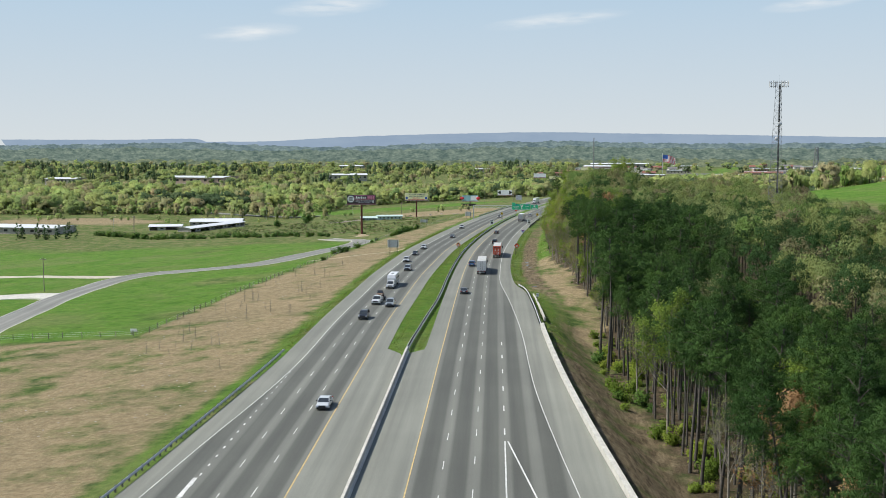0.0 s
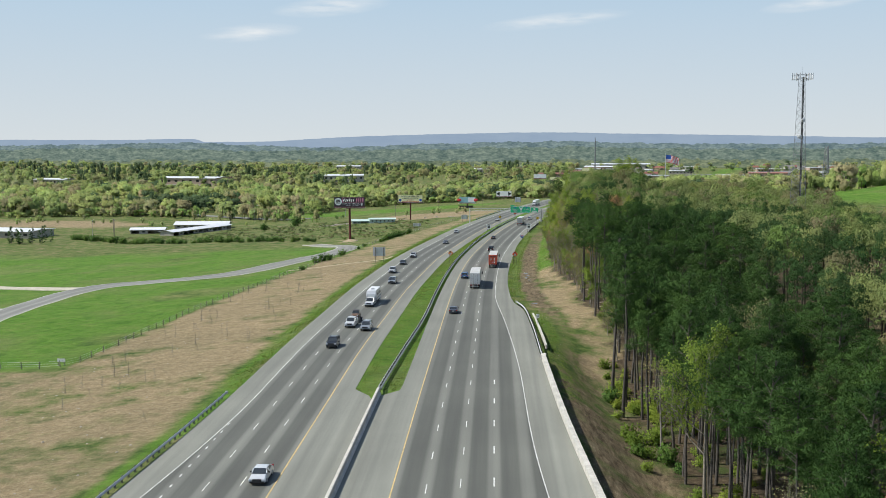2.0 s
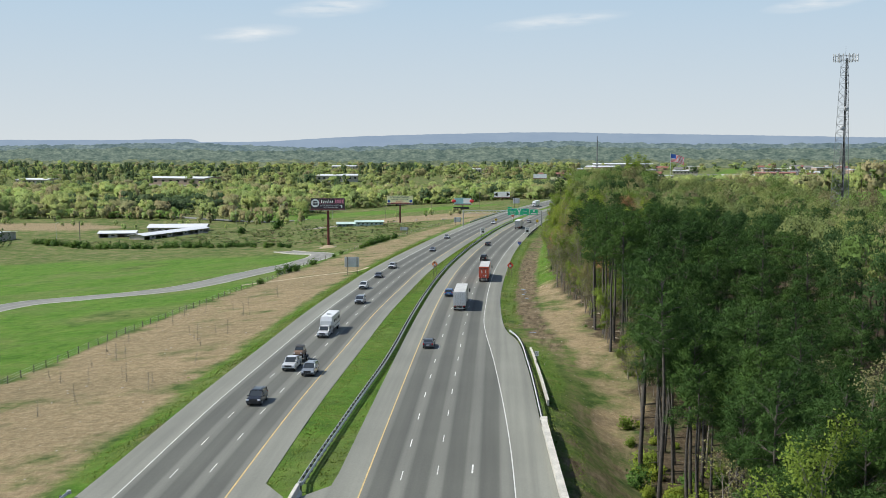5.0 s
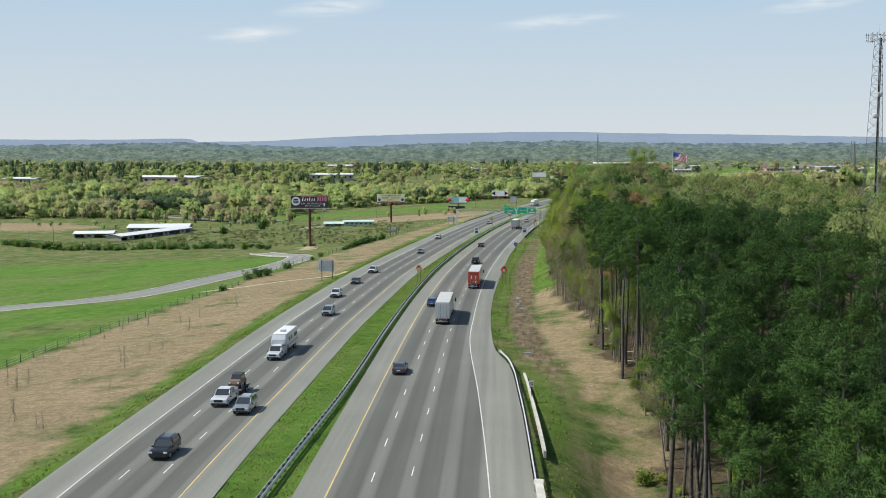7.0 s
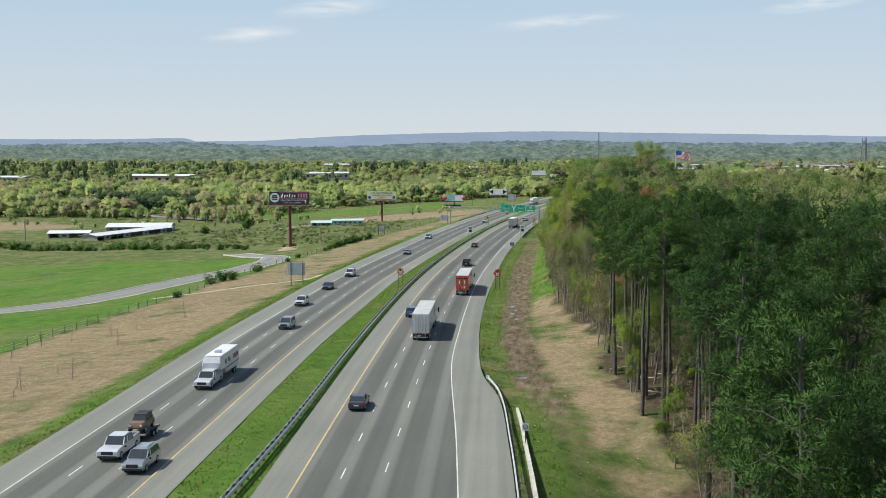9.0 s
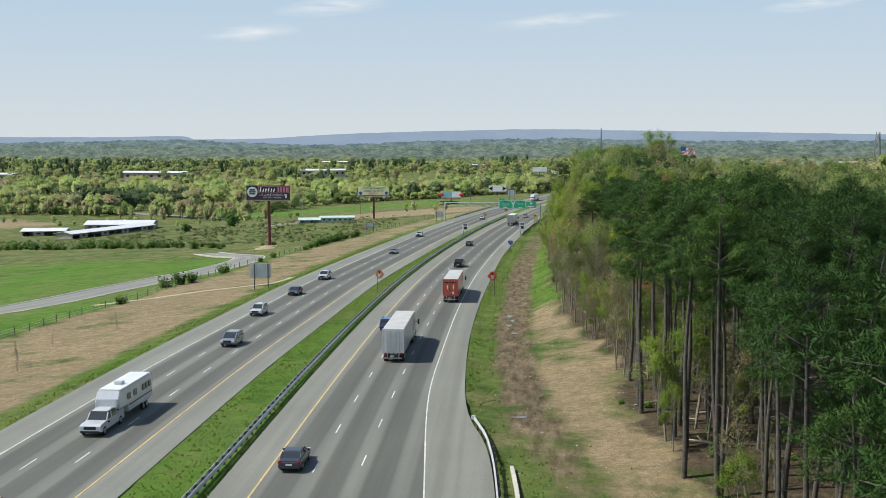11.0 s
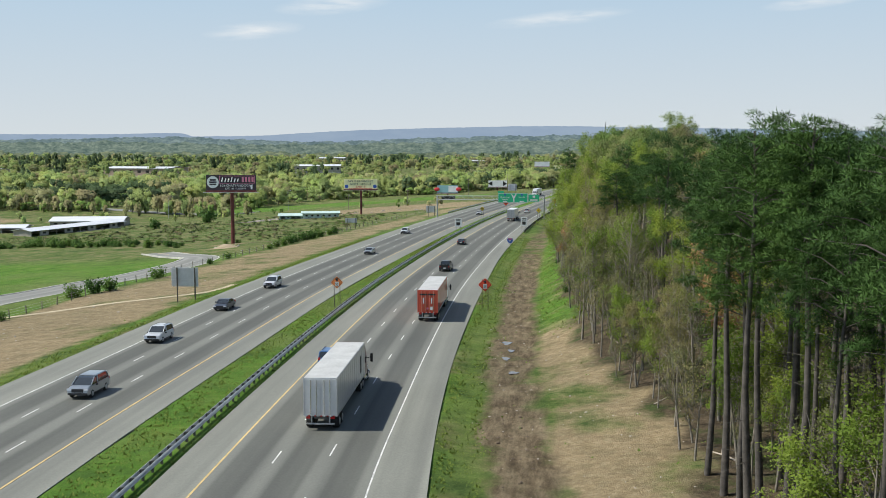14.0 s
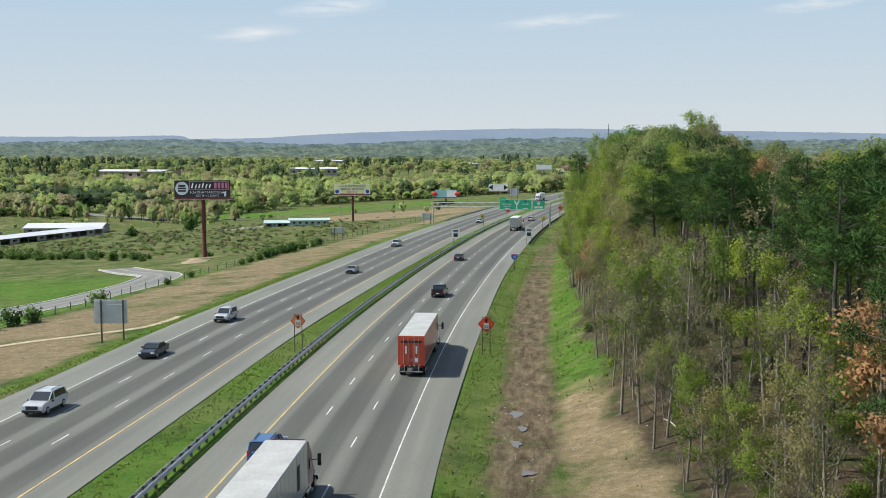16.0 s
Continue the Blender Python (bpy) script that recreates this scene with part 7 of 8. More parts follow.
# the wood on the right: front rows as single trees, the depth as one mass
count = {"pine": 0, "other": 0}
deep = []
for k in range(26000):
    near_part = k < 9000
    y = place_r.uniform(82, 425) if near_part else place_r.uniform(82, 700)
    depth = place_r.random() ** 1.25 * 26 if near_part else place_r.random() ** 1.1 * 105
    e = float(EDGE(y))
    x = float(right_edge(y)) + e + depth + place_r.uniform(0, 1.5)
    gap = (3.5 if depth < 8 else 4.3 if depth < 18 else 4.9) if depth < 26 else 5.4
    if y > 430:
        gap *= 1.15
    if (x - 86.4) ** 2 + (y - 413.5) ** 2 < 30 or (y > 560 and x > 130):
        continue
    if not free(x, y, gap):
        continue
    n = float(lump(x, y, 55, 4.0)) + place_r.uniform(-0.3, 0.3)
    # pines up to the curve, mixed and budding trees further on
    if depth < 9:
        conifer = 0.97 - 0.95 * float(smooth(290, 304, y))
    elif depth < 26:
        conifer = 0.97 - 0.33 * float(smooth(296, 330, y)) - 0.40 * float(smooth(375, 430, y))
    else:
        conifer = 0.66 + 0.6 * n - 0.45 * float(smooth(370, 450, y)) - 0.35 * float(smooth(45, 75, depth))
    is_pine = place_r.random() < conifer
    w = place_r.random()
    single = depth < 26 and (y < 430 or depth < 9) and count["pine" if is_pine else "other"] < (340 if is_pine else 300)
    if not single:
        top = float(CANOPY(y)) - canopy_drop(depth + e, y) + place_r.triangular(-5.5, 2.4, -0.6)
        hgt = max(7.0, min(24.0, top - gz(x, y)))
        hue = 6 if is_pine else (0 if w < 0.28 else 1 if w < 0.62 else 2 if w < 0.74 else 3 if w < 0.78 else 5)
        deep.append((x, y, place_r.uniform(3.0, 4.4) * (0.9 if is_pine else 1.1) * (1 - 0.32 * float(smooth(420, 520, y)) * float(1 - smooth(10, 25, depth))), hgt, hue))
        continue
    count["pine" if is_pine else "other"] += 1
    if is_pine:
        close = depth < 10 and 238 < y < 326
        plant(PINES_EDGE if depth < 7 and 256 < y < 312 else PINES_NEAR if close else PINES, x, y, place_r.uniform(0.82, 1.08), lean=2.2)
        continue
    if depth < 8 and y > 290:
        kinds = BARES if w < 0.36 else OLIVES if w < 0.62 else GREENS if w < 0.96 else REDS
        s = place_r.uniform(0.45, 0.85)
    else:
        kinds = GREENS if w < 0.46 else OLIVES if w < 0.74 else BARES if w < 0.96 else REDS
        s = place_r.uniform(0.9, 1.2) if y > 330 else place_r.uniform(0.75, 1.05)
    plant(kinds, x, y, s, lean=4)

# single trees that stand out
plant(REDS, 31.5, 113, 1.0)
plant(GREENS, 34, 560, 1.45, top=28.6)
plant(GREENS, 41, 598, 1.5, top=28.8)
plant(BARES, 19.3, 178.7, 1.15)
plant(OLIVES, 33, 196, 1.0, top=11.5)
plant(BARES, 27.5, 108, 1.0, top=6)
plant(BARES, 26, 121, 1.0, top=8)
for x, y in ((10.6, 294), (12.9, 287), (10.2, 284), (13.6, 279), (16, 291), (12.4, 266), (14.3, 260.6), (14.2, 216), (15.3, 201)):
    plant(PINES_EDGE if y > 255 else PINES_NEAR, x, y, 1.0, lean=1.5, top=21.3 + place_r.uniform(-1.2, 0.6))

# undergrowth along the wood and on the low ground by the bridge
for k in range(190):
    y = place_r.uniform(95, 560) if k < 140 else place_r.uniform(225, 400)
    low_side = y < 235
    d = place_r.uniform(11, 27) if low_side else float(EDGE(y)) + place_r.uniform(-1.5, 12)
    x = float(right_edge(y)) + d
    if not low_side and place_r.random() < 0.6:
        continue
    plant(BRIGHT if (low_side and place_r.random() < 0.8) or place_r.random() < 0.45 else SHRUBS, x, y, place_r.uniform(0.4, 1.0) * (1.2 if low_side else 0.6), 0.1, 6)
for k in range(70):
    y = place_r.uniform(92, 225)
    x = float(right_edge(y)) + place_r.uniform(11, 30)
    plant(BRIGHT if place_r.random() < 0.75 else SHRUBS, x, y, place_r.uniform(0.7, 1.5), 0.1, 6)
# thin young trees in the edge rows
for k in range(170):
    y = place_r.uniform(235, 470)
    x = float(right_edge(y)) + float(EDGE(y)) + place_r.uniform(-1.0, 9)
    plant(BARES if place_r.random() < 0.55 else GREENS if place_r.random() < 0.6 else OLIVES, x, y, place_r.uniform(0.28, 0.6), 0.1, 7)
# bushes along the old fence
for x, y, s in ((-80.5, 404, 1.5), (-79, 407, 1.3), (-82, 399, 1.2), (-79, 429, 1.25), (-80.5, 372, 0.9), (-78, 457, 0.7), (-78.2, 470, 0.8), (-76, 497, 0.8), (-75.8, 503, 1.0), (-75.5, 509, 1.1), (-75, 515, 1.3), (-75, 521, 1.2), (-74, 528, 1.5), (-73.5, 534, 1.4), (-73, 541, 1.2), (-72, 549, 1.0), (-71.5, 556, 1.3), (-96, 533.5, 0.7), (-100, 534, 0.6)):
    plant(SHRUBS, x, y, s, 0.1, 4)
# hedge by the sheds
for k in range(86):
    u = k / 85
    x = -305 + 190 * u + place_r.uniform(-2, 2)
    y = float(np.interp(x, [-305, -183, -115], [674, 586, 538])) + place_r.uniform(-4, 4)
    plant(SHRUBS, x, y, place_r.uniform(0.8, 2.1) * (1.15 - 0.45 * u), 0.2, 4)
# dark pines by the warehouse
for k in range(16):
    plant(PINES_FAR, -345 + 2.6 * k + place_r.uniform(-2, 2), 640 + place_r.uniform(-6, 14), place_r.uniform(0.42, 0.6), 3.0, 3)
plant(SHRUBS, -178, 742, 3.6, 0.3)
plant(SHRUBS, -188, 700, 2.4, 0.3)
# saplings of the dry slope
for k in range(46):
    y = place_r.uniform(165, 345)
    d = place_r.uniform(8, 30)
    plant(SAPLINGS, float(left_edge(y)) - d, y, place_r.uniform(0.55, 1.15), 0.05, 5)


# ---- woods of the valley ----
def mat_woods():
    m, n, l, b = mat_new("valley woods foliage", 0.8)
    at = n.new("ShaderNodeAttribute")
    at.attribute_name = "tint"
    geo = n.new("ShaderNodeNewGeometry")
    nz = noise_node(n, l, 0.9, 3)
    v = ramp(n, l, geo.outputs["Random Per Island"], (0, (0.9, 0.9, 0.9)), (1, (1.1, 1.1, 1.1)))
    c = mix(n, l, 1.0, at.outputs["Color"], v, "MULTIPLY")
    c = mix(n, l, 0.8, c, ramp(n, l, nz, (0.35, (0.8, 0.8, 0.8)), (0.65, (1.18, 1.18, 1.18))), "MULTIPLY")
    l.new(c, b.inputs["Base Color"])
    b.inputs["Specular IOR Level"].default_value = 0.15
    tr = n.new("ShaderNodeBsdfTranslucent")
    l.new(c, tr.inputs[0])
    mx = n.new("ShaderNodeMixShader")
    mx.inputs[0].default_value = 0.45
    l.new(b.outputs[0], mx.inputs[1])
    l.new(tr.outputs[0], mx.inputs[2])
    l.new(mx.outputs[0], n["Material Output"].inputs[0])
    return m


M_WOODS = mat_woods()


def crown_template(seed, flakes, size, floor=-0.75, lobes=8, rads=(0.34, 0.52), spread=0.62, core=0.84):
    """A crown of unit size made of leafy lobes on a short trunk, uneven in outline."""
    r = np.random.default_rng(seed)
    s = Soup()
    for k in range(lobes):
        a = r.uniform(0, 6.283)
        h = r.uniform(floor, 0.85) if k > 1 else 0.7
        w = spread * math.sqrt(max(0.05, 1 - (abs(h) ** 2.2)))
        c = np.array((math.cos(a) * w, math.sin(a) * w, h * 0.75))
        rad = r.uniform(*rads)
        if core:
            s.cores(r, [c], rad * core, (0, 0, -0.4), 0.9, 1, 0.35)
        d = r.normal(size=(flakes // lobes, 3))
        d /= np.linalg.norm(d, axis=1, keepdims=True)
        d[:, 2] = np.where(d[:, 2] < -0.3, -d[:, 2], d[:, 2])
        P = c + d * rad * r.uniform(0.75, 1.1, (len(d), 1))
        n = len(P)
        a1 = np.cross(d, r.normal(size=(n, 3)) * 0.6 + (0, 0, 1)) + r.normal(size=(n, 3)) * 0.35
        a1 /= np.linalg.norm(a1, axis=1, keepdims=True) + 1e-9
        b1 = np.cross(d, a1) + r.normal(size=(n, 3)) * 0.35
        b1 /= np.linalg.norm(b1, axis=1, keepdims=True) + 1e-9
        S = size * r.uniform(0.6, 1.3, (n, 1))
        s.leaves(np.stack([P - a1 * S * 0.5, P + a1 * S * 0.5, P + b1 * S * 0.95], 1), 0.5 * d + 1.1 * c + (0, 0, 0.6), 0.84)
    V, T, N = s.arrays()
    tr, tf = tube_arrays([(0, 0, -2.2), (0, 0, -0.4)], [0.05, 0.04], 3)
    n = len(V)
    tv = np.asarray(tr, float)
    V = np.concatenate([V, tv])
    N = np.concatenate([N, tv * (1, 1, 0) / 0.05])
    T = np.concatenate([T, np.array([t for f in tf for t in ((f[0], f[1], f[2]), (f[0], f[2], f[3]))]) + n])
    return V, T, np.arange(len(V)) < n, N


HUES = [((0.215, 0.270, 0.098), 0.40), ((0.262, 0.308, 0.108), 0.26), ((0.250, 0.248, 0.118), 0.13), ((0.240, 0.218, 0.118), 0.04), ((0.070, 0.108, 0.050), 0.07), ((0.150, 0.228, 0.062), 0.10)]


def woods(name, label, spots, templates, seed, round_top=None, shade=1.0):
    """Many trees in one mesh: spots are rows of x, y, radius, height, hue."""
    r = np.random.default_rng(seed)
    VV, TT, CC, NN, n = [], [], [], [], 0
    for x, y, rad, hgt, hue in spots:
        kinds = T_PINE if hue == 6 else templates
        V, T, mask, N = kinds[r.integers(len(kinds))]
        a = r.uniform(0, 6.283)
        c, s = math.cos(a), math.sin(a)
        zk = 0.49 * hgt if round_top is None else min(0.46 * hgt, rad * round_top)
        zc = hgt - 1.1 * zk
        NN.append(np.stack([N[:, 0] * c - N[:, 1] * s, N[:, 0] * s + N[:, 1] * c, N[:, 2]], 1))
        P = np.stack([(V[:, 0] * c - V[:, 1] * s) * rad + x, (V[:, 0] * s + V[:, 1] * c) * rad + y, np.where(mask, V[:, 2] * zk, (V[:, 2] + 0.4) * zc / 1.8) + zc], 1)
        P[:, 2] += gz(x, y)
        VV.append(P)
        TT.append(T + n)
        n += len(V)
        col = np.array(HUES[hue][0]) * (shade if hue < 6 else 1.0) * r.uniform(0.85, 1.18) * (1 + 0.03 * r.normal(size=3))
        C = np.where(mask[:, None], np.append(col, 1)[None], np.array((0.10, 0.085, 0.07, 1))[None])
        CC.append(C)
    me = mesh_np(name, np.concatenate(VV), np.concatenate(TT), [M_WOODS], tint=np.concatenate(CC), normals=np.concatenate(NN))
    return tagged(new(name, me), label, "trees", kind="stuff")


def wood_front(x):
    """Where the valley woods begin."""
    return np.interp(x, [-900, -420, -349, -300, -264, -215, -195, -165, -82, -78, -32, -28, 40, 120, 160], [860, 870, 880, 890, 925, 945, 1040, 1085, 1085, 1100, 1100, 1040, 1060, 760, 720])


def near_road(x, y, gap=22):
    return y < 1900 and float(SB(y)) - gap - 11 < x < float(NB(y)) + gap + 10


def hue_at(x, y, r):
    v = float(lump(x, y, 260, 7.0)) * 0.55 + r.random() * 0.9
    if lump(x, y, 420, 9.0) > 0.42 and r.random() < 0.75:
        return 4
    acc = 0
    for i, (_, wgt) in enumerate(HUES[:6]):
        acc += wgt
        if (v * 0.6 + r.random() * 0.55) % 1.0 < acc:
            return i
    return 0


def town(x, y):
    return 15 < x - 0.02 * (y - 1500) < 560 and 1480 < y < 2500


T_NEAR = [crown_template(201 + i, 340, 0.15, -0.9, 12, (0.28, 0.46), 0.64, 0.68) for i in range(6)]
T_MID = [crown_template(211 + i, 70, 0.32, lobes=8, rads=(0.3, 0.46), core=0.75) for i in range(4)]
wr = random.Random(77)
near, mid = [], []
for k in range(2300):
    x, y = wr.uniform(-760, 700), 0
    f0 = float(wood_front(x)) if x < 160 else 520
    y = f0 + wr.random() ** 1.3 * (1330 - f0)
    if near_road(x, y) or (x < -180 and abs(y - (870 + max(0, -190 - x) * 0.33)) < 12 and x > -640) or len(near) > 1500:
        continue
    if x > 160 and ((x - 200) / 60) ** 2 + ((y - 600) / 60) ** 2 < 1:
        continue
    near.append((x, y, wr.uniform(5.6, 8.6), wr.uniform(12, 19), hue_at(x, y, wr)))
# low growth between the stems
low = []
for k in range(1500):
    x = wr.uniform(-700, 160)
    y = float(wood_front(x)) - 4 + wr.random() ** 1.6 * 260
    if not near_road(x, y) and not (x < -180 and abs(y - (870 + max(0, -190 - x) * 0.33)) < 10):
        low.append((x, y, wr.uniform(2.8, 4.6), wr.uniform(4, 8.5), wr.choice((0, 0, 1, 2, 5))))
# row of trees along the valley road and in the park
for k in range(90):
    x = wr.uniform(-560, -175)
    near.append((x, 842 + max(0, -190 - x) * 0.30 + wr.uniform(-14, 6), wr.uniform(1.8, 3.4), wr.uniform(6, 13), wr.choice((0, 2, 2, 3, 5))))
for k in range(60):
    x = wr.uniform(-560, -60)
    near.append((x, wr.uniform(770, 835) + max(0, -190 - x) * 0.1, wr.uniform(1.2, 2.6), wr.uniform(2.5, 6), wr.choice((0, 1, 5, 2))))
for k in range(60):
    x = wr.uniform(-620, -200)
    near.append((x, 858 + max(0, -190 - x) * 0.33 + wr.uniform(-9, 4), wr.uniform(3, 5), wr.uniform(10, 15), wr.choice((0, 2, 2, 3))))
for k in range(1900):
    x, y = wr.uniform(-1300, 1050), wr.uniform(1330, 2500)
    if abs(x + 60) > 0.62 * y + 200 or near_road(x, y):
        continue
    if town(x, y) and wr.random() < 0.8:
        continue
    mid.append((x, y, wr.uniform(6, 10), wr.uniform(11, 19), hue_at(x, y, wr)))
# dark stands of pines in the valley
for x0, x1, y0, y1, num in ((-1040, -720, 1930, 2020, 46), (-400, -240, 1960, 2040, 26), (-560, -430, 1720, 1760, 14), (-820, -640, 1600, 1650, 16), (-180, -60, 2250, 2330, 16), (330, 420, 1480, 1540, 10), (-330, -250, 1350, 1400, 8)):
    for k in range(num):
        mid.append((wr.uniform(x0, x1), wr.uniform(y0, y1), wr.uniform(3.6, 5.6), wr.uniform(20, 28), 4))
# trees along the back of the grassy knoll
for k in range(60):
    x = wr.uniform(150, 380)
    near.append((x, 668 + 0.1 * x + wr.uniform(-14, 26), wr.uniform(3.4, 5.4), wr.uniform(11, 17), wr.choice((0, 1, 5, 5, 1))))
# rough growth on the waste ground round the billboard
scrub = []
for k in range(3400):
    x, y = wr.uniform(-300, -74), wr.uniform(535, 745)
    if y < float(np.interp(x, [-305, -183, -115], [674, 586, 538])) + 3 or (-300 < x < -225 and y > 695) or (x > -100 and y > 690) or lump(x, y, 38, 2.2) + wr.uniform(-0.6, 0.6) < -0.05:
        continue
    scrub.append((x, y, wr.uniform(0.5, 1.5), wr.uniform(0.35, 1.25), wr.choice((0, 0, 5, 5, 2, 3, 4))))
T_LOW = [crown_template(241 + i, 30, 0.5, -0.6, 4, (0.34, 0.5), 0.6, 0.7) for i in range(4)]
HUES.append(((0.048, 0.096, 0.030), 0))
T_DEEP = [crown_template(221 + i, 1050, 0.092, -0.5, 13, (0.28, 0.46), 0.62, 0) for i in range(6)]
T_PINE = [crown_template(231 + i, 1250, 0.075, -0.6, 22, (0.17, 0.30), 0.72, 0) for i in range(5)]
woods("deep_wood", "dense canopy of dark pines and fresh spring trees", deep, T_DEEP, 3, 1.35, 0.9)
woods("valley_woods", "spring woods of mixed green and brown trees in the valley", near, T_NEAR, 1, shade=1.5)
woods("valley_undergrowth", "low bushes and young trees under the valley woods", low, T_MID, 4, shade=1.55)
woods("meadow_scrub", "low rough scrub and weeds on the waste ground", scrub, T_LOW, 6, shade=0.8)
woods("distant_woods", "distant mixed woods of the valley floor", mid, T_MID, 2, shade=1.25)


# ---- glowing backdrop of hills, haze painted in ----
# Unlit emission: daylight, tree shading and distance haze are all in the colour.
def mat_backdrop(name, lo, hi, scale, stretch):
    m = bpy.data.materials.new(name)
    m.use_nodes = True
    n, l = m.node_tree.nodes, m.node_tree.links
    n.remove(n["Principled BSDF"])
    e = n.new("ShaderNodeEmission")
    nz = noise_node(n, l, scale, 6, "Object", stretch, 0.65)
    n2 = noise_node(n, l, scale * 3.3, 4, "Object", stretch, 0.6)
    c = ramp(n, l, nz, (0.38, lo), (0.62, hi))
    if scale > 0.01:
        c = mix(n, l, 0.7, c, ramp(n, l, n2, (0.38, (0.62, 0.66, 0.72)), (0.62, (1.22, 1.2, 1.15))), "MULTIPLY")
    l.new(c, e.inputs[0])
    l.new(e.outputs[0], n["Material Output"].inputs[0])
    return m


def backdrop(name, label, y, crest, mat, rough, seed):
    xs = np.linspace(-3700, 3000, 2000)
    V, F = [], []
    for i, x in enumerate(xs):
        z = float(crest(x)) + rough * (float(lump(x, y, 130, seed)) + 0.7 * float(lump(x, y, 37, seed + 1)) + 0.5 * float(lump(x, y, 11, seed + 2)))
        V += [(x, y, -60), (x, y + 2, z)]
        if i:
            F.append((2 * i - 2, 2 * i, 2 * i + 1, 2 * i - 1))
    me = mesh_from(name, V, F)
    me.materials.append(mat)
    return tagged(new(name, me), label, "hills", kind="structure")


# Painted haze: each sheet further back glows paler and bluer.
M_RIDGE = mat_backdrop("blue ridge, painted haze", (0.225, 0.295, 0.39), (0.25, 0.32, 0.41), 0.006, (1, 1, 4))
M_HILL = mat_backdrop("wooded hills, painted haze", (0.105, 0.155, 0.168), (0.185, 0.245, 0.245), 0.026, (1, 1, 2.5))
M_HILL_B = mat_backdrop("wooded plain, painted haze", (0.085, 0.128, 0.115), (0.188, 0.238, 0.195), 0.034, (1, 1, 2.5))
M_HILL_C = mat_backdrop("nearest plain, painted haze", (0.078, 0.112, 0.080), (0.212, 0.245, 0.152), 0.04, (1, 1, 2.2))
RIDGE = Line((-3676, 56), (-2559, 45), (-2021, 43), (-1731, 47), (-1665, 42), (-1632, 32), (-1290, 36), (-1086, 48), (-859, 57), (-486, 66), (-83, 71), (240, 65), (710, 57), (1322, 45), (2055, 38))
backdrop("backdrop", "long blue mountain ridge on the horizon with painted haze", 4750, RIDGE, M_RIDGE, 1.2, 0.3)
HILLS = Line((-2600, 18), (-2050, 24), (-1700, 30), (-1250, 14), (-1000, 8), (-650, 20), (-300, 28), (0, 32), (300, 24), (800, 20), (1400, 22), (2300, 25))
backdrop("backdrop_hills", "wooded hills below the ridge with painted haze", 4560, HILLS, M_HILL, 5.0, 2.3)
backdrop("backdrop_plain", "far wooded plain with painted haze", 3700, Line((-2600, 2), (-1500, 12), (-1100, 2), (-500, 6), (0, 14), (500, 6), (1200, 8), (2300, 4)), M_HILL_B, 6.0, 4.1)
backdrop("backdrop_near_plain", "wooded plain with painted haze behind the valley trees", 3000, Line((-2600, -6), (-1300, -1), (-700, -8), (-200, -4), (300, 0), (1000, -4), (2300, -2)), M_HILL_B, 6.0, 6.1)
backdrop("backdrop_valley", "wooded valley with painted haze behind the nearer trees", 2520, Line((-2600, -12), (-1000, -10), (-300, -13), (300, -9), (1000, -10), (2300, -8)), M_HILL_C, 6.0, 8.1)


# ---- grass tufts, stones, puddles, logs ----
def tufts():
    r = np.random.default_rng(5)
    n = 60000
    y = r.uniform(185, 520, n) ** 1.0
    pick = r.integers(0, 5, n)
    e_l, e_r, a, b = left_edge(y), right_edge(y), SB(y) + 6.9, NB(y) - 6.9
    x = np.select([pick == 0, pick == 1, pick == 2], [a + (b - a) * r.random(n), e_l - 0.3 - 7 * r.random(n) ** 1.5, e_r + 0.2 + 5 * r.random(n)], e_r + 6 + 24 * r.random(n))
    dirt, lush, mud = soil_weights(x, y)
    keep = (r.random(n) < np.clip(0.35 + lush - 0.9 * dirt - 0.9 * mud + 0.5 * lump(x, y, 6, 3.0), 0.02, 1)) & ((pick != 0) | (np.abs(x - NB(y) - MED_RAIL(y)) > 0.4))
    x, y = x[keep][:21000], y[keep][:21000]
    z = ground_z(x, y)
    h = r.uniform(0.06, 0.2, len(x))
    s = Soup()
    c = np.stack([x, y, z], 1)
    k = 3
    cc = np.repeat(c, k, axis=0) + np.stack([*(r.normal(size=(2, len(c) * k)) * 0.12), np.zeros(len(c) * k)], 1)
    ang = r.uniform(0, 6.283, len(cc))
    w = r.uniform(0.05, 0.12, len(cc))
    hh = np.repeat(h, k)
    dx, dy = np.cos(ang) * w, np.sin(ang) * w
    zero = np.zeros(len(cc))
    V = np.stack([cc + np.stack([dx, dy, zero - 0.03], 1), cc - np.stack([dx, dy, zero + 0.03], 1), cc + np.stack([r.normal(size=len(cc)) * 0.1, r.normal(size=len(cc)) * 0.1, hh], 1)], 1)
    s.leaves(V, np.tile((0.0, 0.0, 1.0), (len(V), 1)), 0.9)
    return tagged(new("grass_tufts", s.mesh("grass_tufts", M_TUFT)), "uneven tufts of spring grass on the verges", "grass", kind="stuff")


M_TUFT = leaf_mat("grass blades", (0.125, 0.190, 0.036), (0.205, 0.255, 0.060), (1.0, 1.0, 1.0), through=0.3)
tufts()
M_STONE = plain("pale rubble", (0.36, 0.32, 0.27), 0.9, vary=0.25)
M_WATER, wn_, wl_, wb_ = mat_new("muddy water", 0.06)
wb_.inputs["Base Color"].default_value = (0.16, 0.13, 0.10, 1)
M_LOG = plain("bleached dead wood", (0.42, 0.36, 0.29), 0.9, vary=0.25, scale=3, rel=0.02)


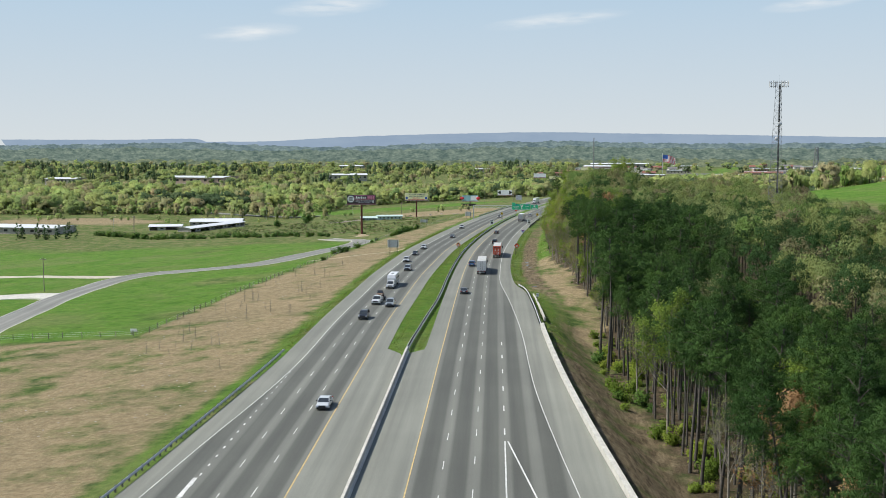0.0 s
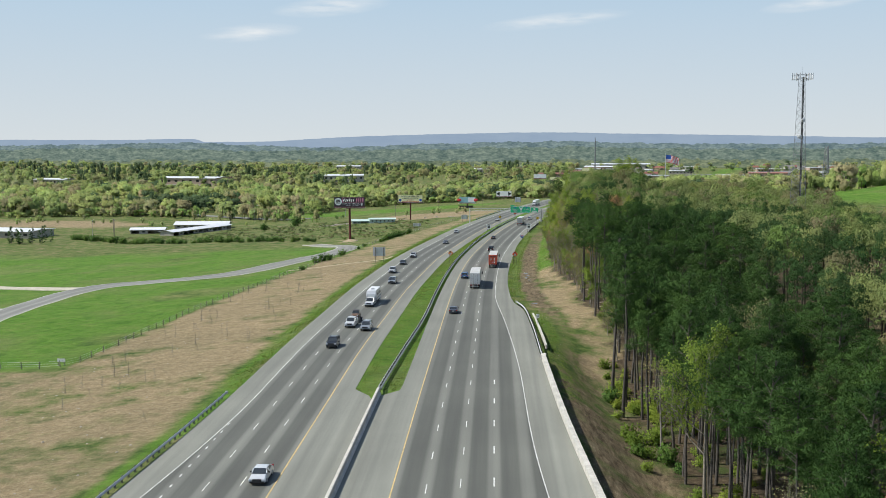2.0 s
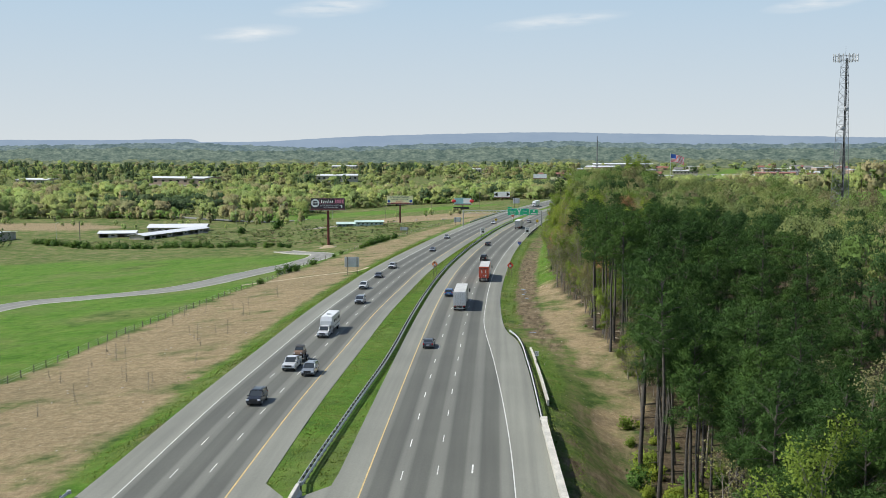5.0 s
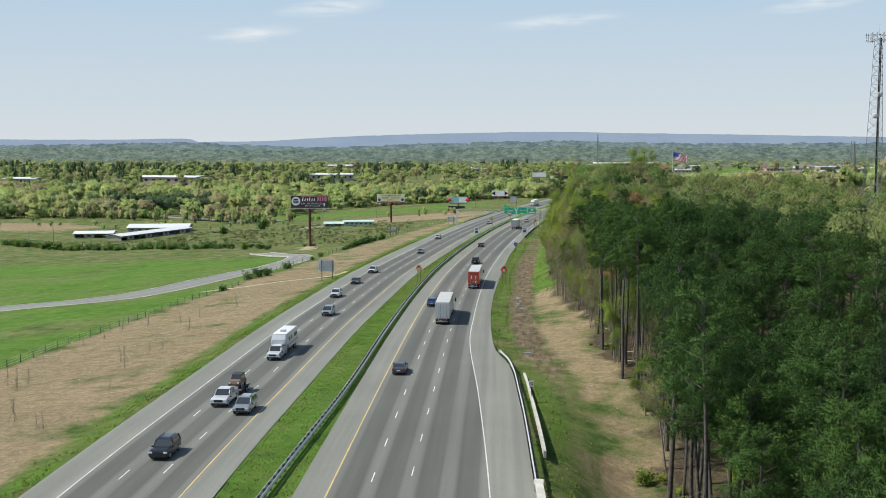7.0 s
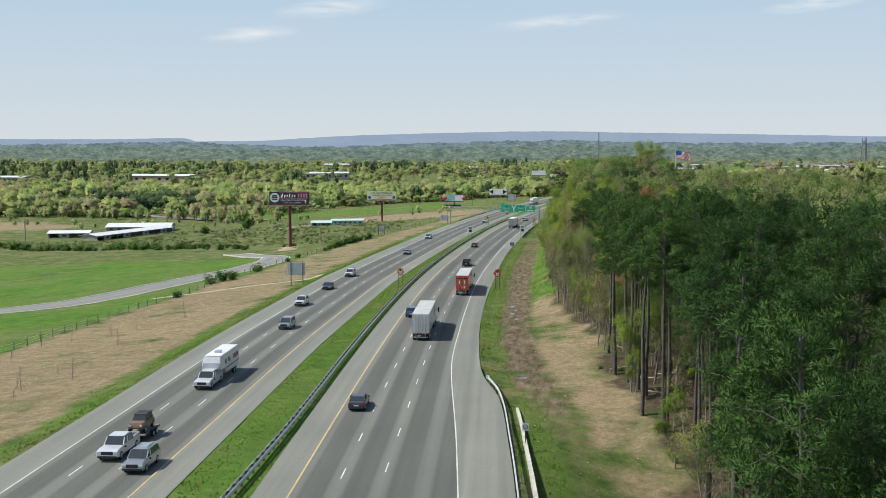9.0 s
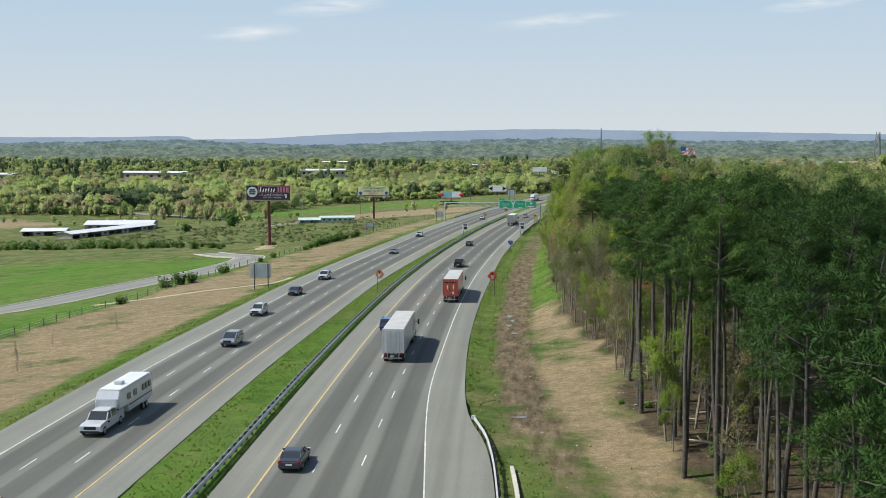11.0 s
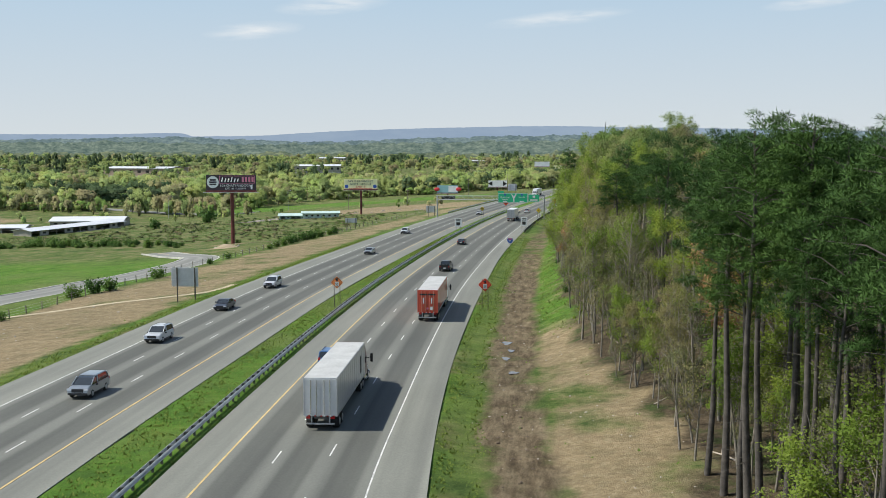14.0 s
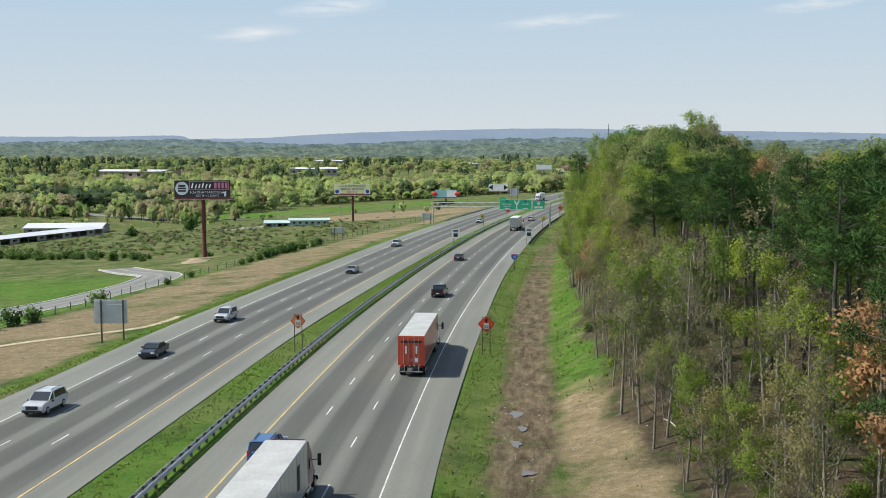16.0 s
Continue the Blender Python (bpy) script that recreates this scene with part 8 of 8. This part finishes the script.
def rubble(label, spots, size, seed):
    r = np.random.default_rng(seed)
    s = Soup()
    bm = bmesh.new()
    bmesh.ops.create_icosphere(bm, subdivisions=1, radius=1.0)
    V0 = np.array([v.co[:] for v in bm.verts])
    T0 = np.array([[v.index for v in f.verts] for f in bm.faces])
    bm.free()
    for x, y in spots:
        q = size * r.uniform(0.4, 1.6)
        V = V0 * r.uniform(0.6, 1.3, 3) * q * (1 + 0.15 * r.normal(size=(len(V0), 1)))
        V[:, 2] *= 0.6
        s.add(V + (x, y, gz(x, y) + 0.1 * q), T0)
    return tagged(new("rubble", s.mesh("rubble", M_STONE)), label, "stones", kind="stuff")


lr = random.Random(9)
spots = []
for k in range(420):
    y = lr.uniform(225, 420)
    spots.append((float(right_edge(y)) + lr.uniform(2, 19), y))
rubble("small pale stones and litter on the muddy bank", spots, 0.075, 1)
rubble("pale stones scattered on the dry slope", [(float(left_edge(q)) - lr.uniform(6, 34), q) for q in [lr.uniform(130, 420) for _ in range(260)]], 0.13, 2)
rubble("heaps of pale junk and blocks around the sale yard", [(lr.gauss(-140, 7), lr.uniform(698, 722)) for _ in range(110)] + [(lr.uniform(-125, -62), lr.uniform(722, 738)) for _ in range(30)], 0.55, 3)
bm = bmesh.new()
bmesh.ops.create_grid(bm, x_segments=22, y_segments=22, size=1)
for v in bm.verts:
    q = math.hypot(v.co.x, v.co.y)
    wx, wy = -93.5 + v.co.x * 3.4, 514.5 + v.co.y * 3.2
    rise_ = 1.25 * max(0.0, 1 - q) ** 0.9 * (1 + 0.25 * float(lump(wx, wy, 3, 2.0)))
    v.co = (wx, wy, gz(wx, wy) - 0.06 + rise_)
M_SAND = plain("pale sandy soil", (0.36, 0.285, 0.185), 0.95, vary=0.2, scale=1.2, rel=0.03)
tagged(new("sand_heap", finish(bm, "sand_heap", M_SAND, True)), "heap of pale sandy soil beside the billboard", "sand heap")
hp = []
for k in range(40):
    a, q = lr.uniform(0, 6.28), lr.random() ** 0.5 * 2.4
    hp.append((-93.5 + math.cos(a) * q * 1.7, 516 + math.sin(a) * q * 1.5))
rubble("loose pale rubble round the sand heap", hp[:26], 0.3, 4)


def puddle(x, y, a, b, turn):
    V = [(0, 0, 0)]
    for k in range(22):
        t = 6.2832 * k / 22
        q = 1 + 0.22 * math.sin(3 * t + x) + 0.14 * math.sin(5 * t + y)
        V.append((a * q * math.cos(t), b * q * math.sin(t), 0))
    ob = new("puddle", mesh_from("puddle", V, [(0, i, i % 22 + 1) for i in range(1, 23)]))
    ob.data.materials.append(M_WATER)
    ob.matrix_world = pose(x, y, max(gz(x + u, y + v) for u in (-a, 0, a) for v in (-b, 0, b)) + 0.02, 0, 0, turn)
    tagged(ob, "shallow muddy puddle in the rutted track", "puddle", "puddles")


for x, y, a, b, t in ((-1.3, 283.5, 0.7, 0.45, 10), (-5.9, 350.6, 0.55, 1.0, 4), (-5.5, 341.2, 0.4, 0.9, 8), (-4.3, 333.5, 0.5, 0.6, 0), (-5.2, 346.0, 0.35, 0.8, 12)):
    puddle(x, y, a, b, t)


def log(x, y, L, r0, turn, tilt=3):
    w = Soup()
    w.tube([(0, 0, 0), (0.06, L * 0.5, 0.05), (-0.05, L, 0)], [r0, r0 * 0.85, r0 * 0.6], 8)
    w.tube([(0, L * 0.6, 0), (0.5, L * 0.75, 0.35)], [r0 * 0.4, r0 * 0.15], 5)
    ob = new("fallen_log", w.mesh("fallen_log", M_LOG))
    ob.matrix_world = pose(x, y, gz(x, y) + r0 * 0.6, tilt, 0, turn)
    tagged(ob, "bleached fallen log at the wood edge", "log", "fallen logs")


for x, y, L, r0, t in ((9.8, 286.5, 3.2, 0.13, -60), (13, 282, 2.6, 0.09, -110), (15.5, 283.5, 3.5, 0.1, -80), (12.5, 300, 2.8, 0.08, 40), (8, 315, 2.2, 0.07, -30), (17, 272, 4, 0.12, 70), (6.2, 338, 2.0, 0.06, 20)):
    log(x, y, L, r0, t)


# churned clods along the wheel tracks
def clods(label, offset, y0, y1, count, seed):
    r = random.Random(seed)
    pts = []
    for k in range(count):
        y = r.uniform(y0, y1)
        pts.append((float(right_edge(y)) + offset + 0.45 * float(lump(offset * 9, y, 17, seed)) + r.gauss(0, 0.6), y))
    ob = rubble(label, pts, 0.10, seed)
    ob.data.materials.clear()
    ob.data.materials.append(M_RUT)
    ob.name = "mud_clods"


M_RUT = plain("churned mud", (0.135, 0.10, 0.07), 0.95, vary=0.4, scale=1.4, rel=0.08)
clods("churned mud clods along the wheel track", 6.9, 285, 460, 120, 11)
clods("dark mud clods along the inner wheel track", 5.2, 295, 430, 70, 12)
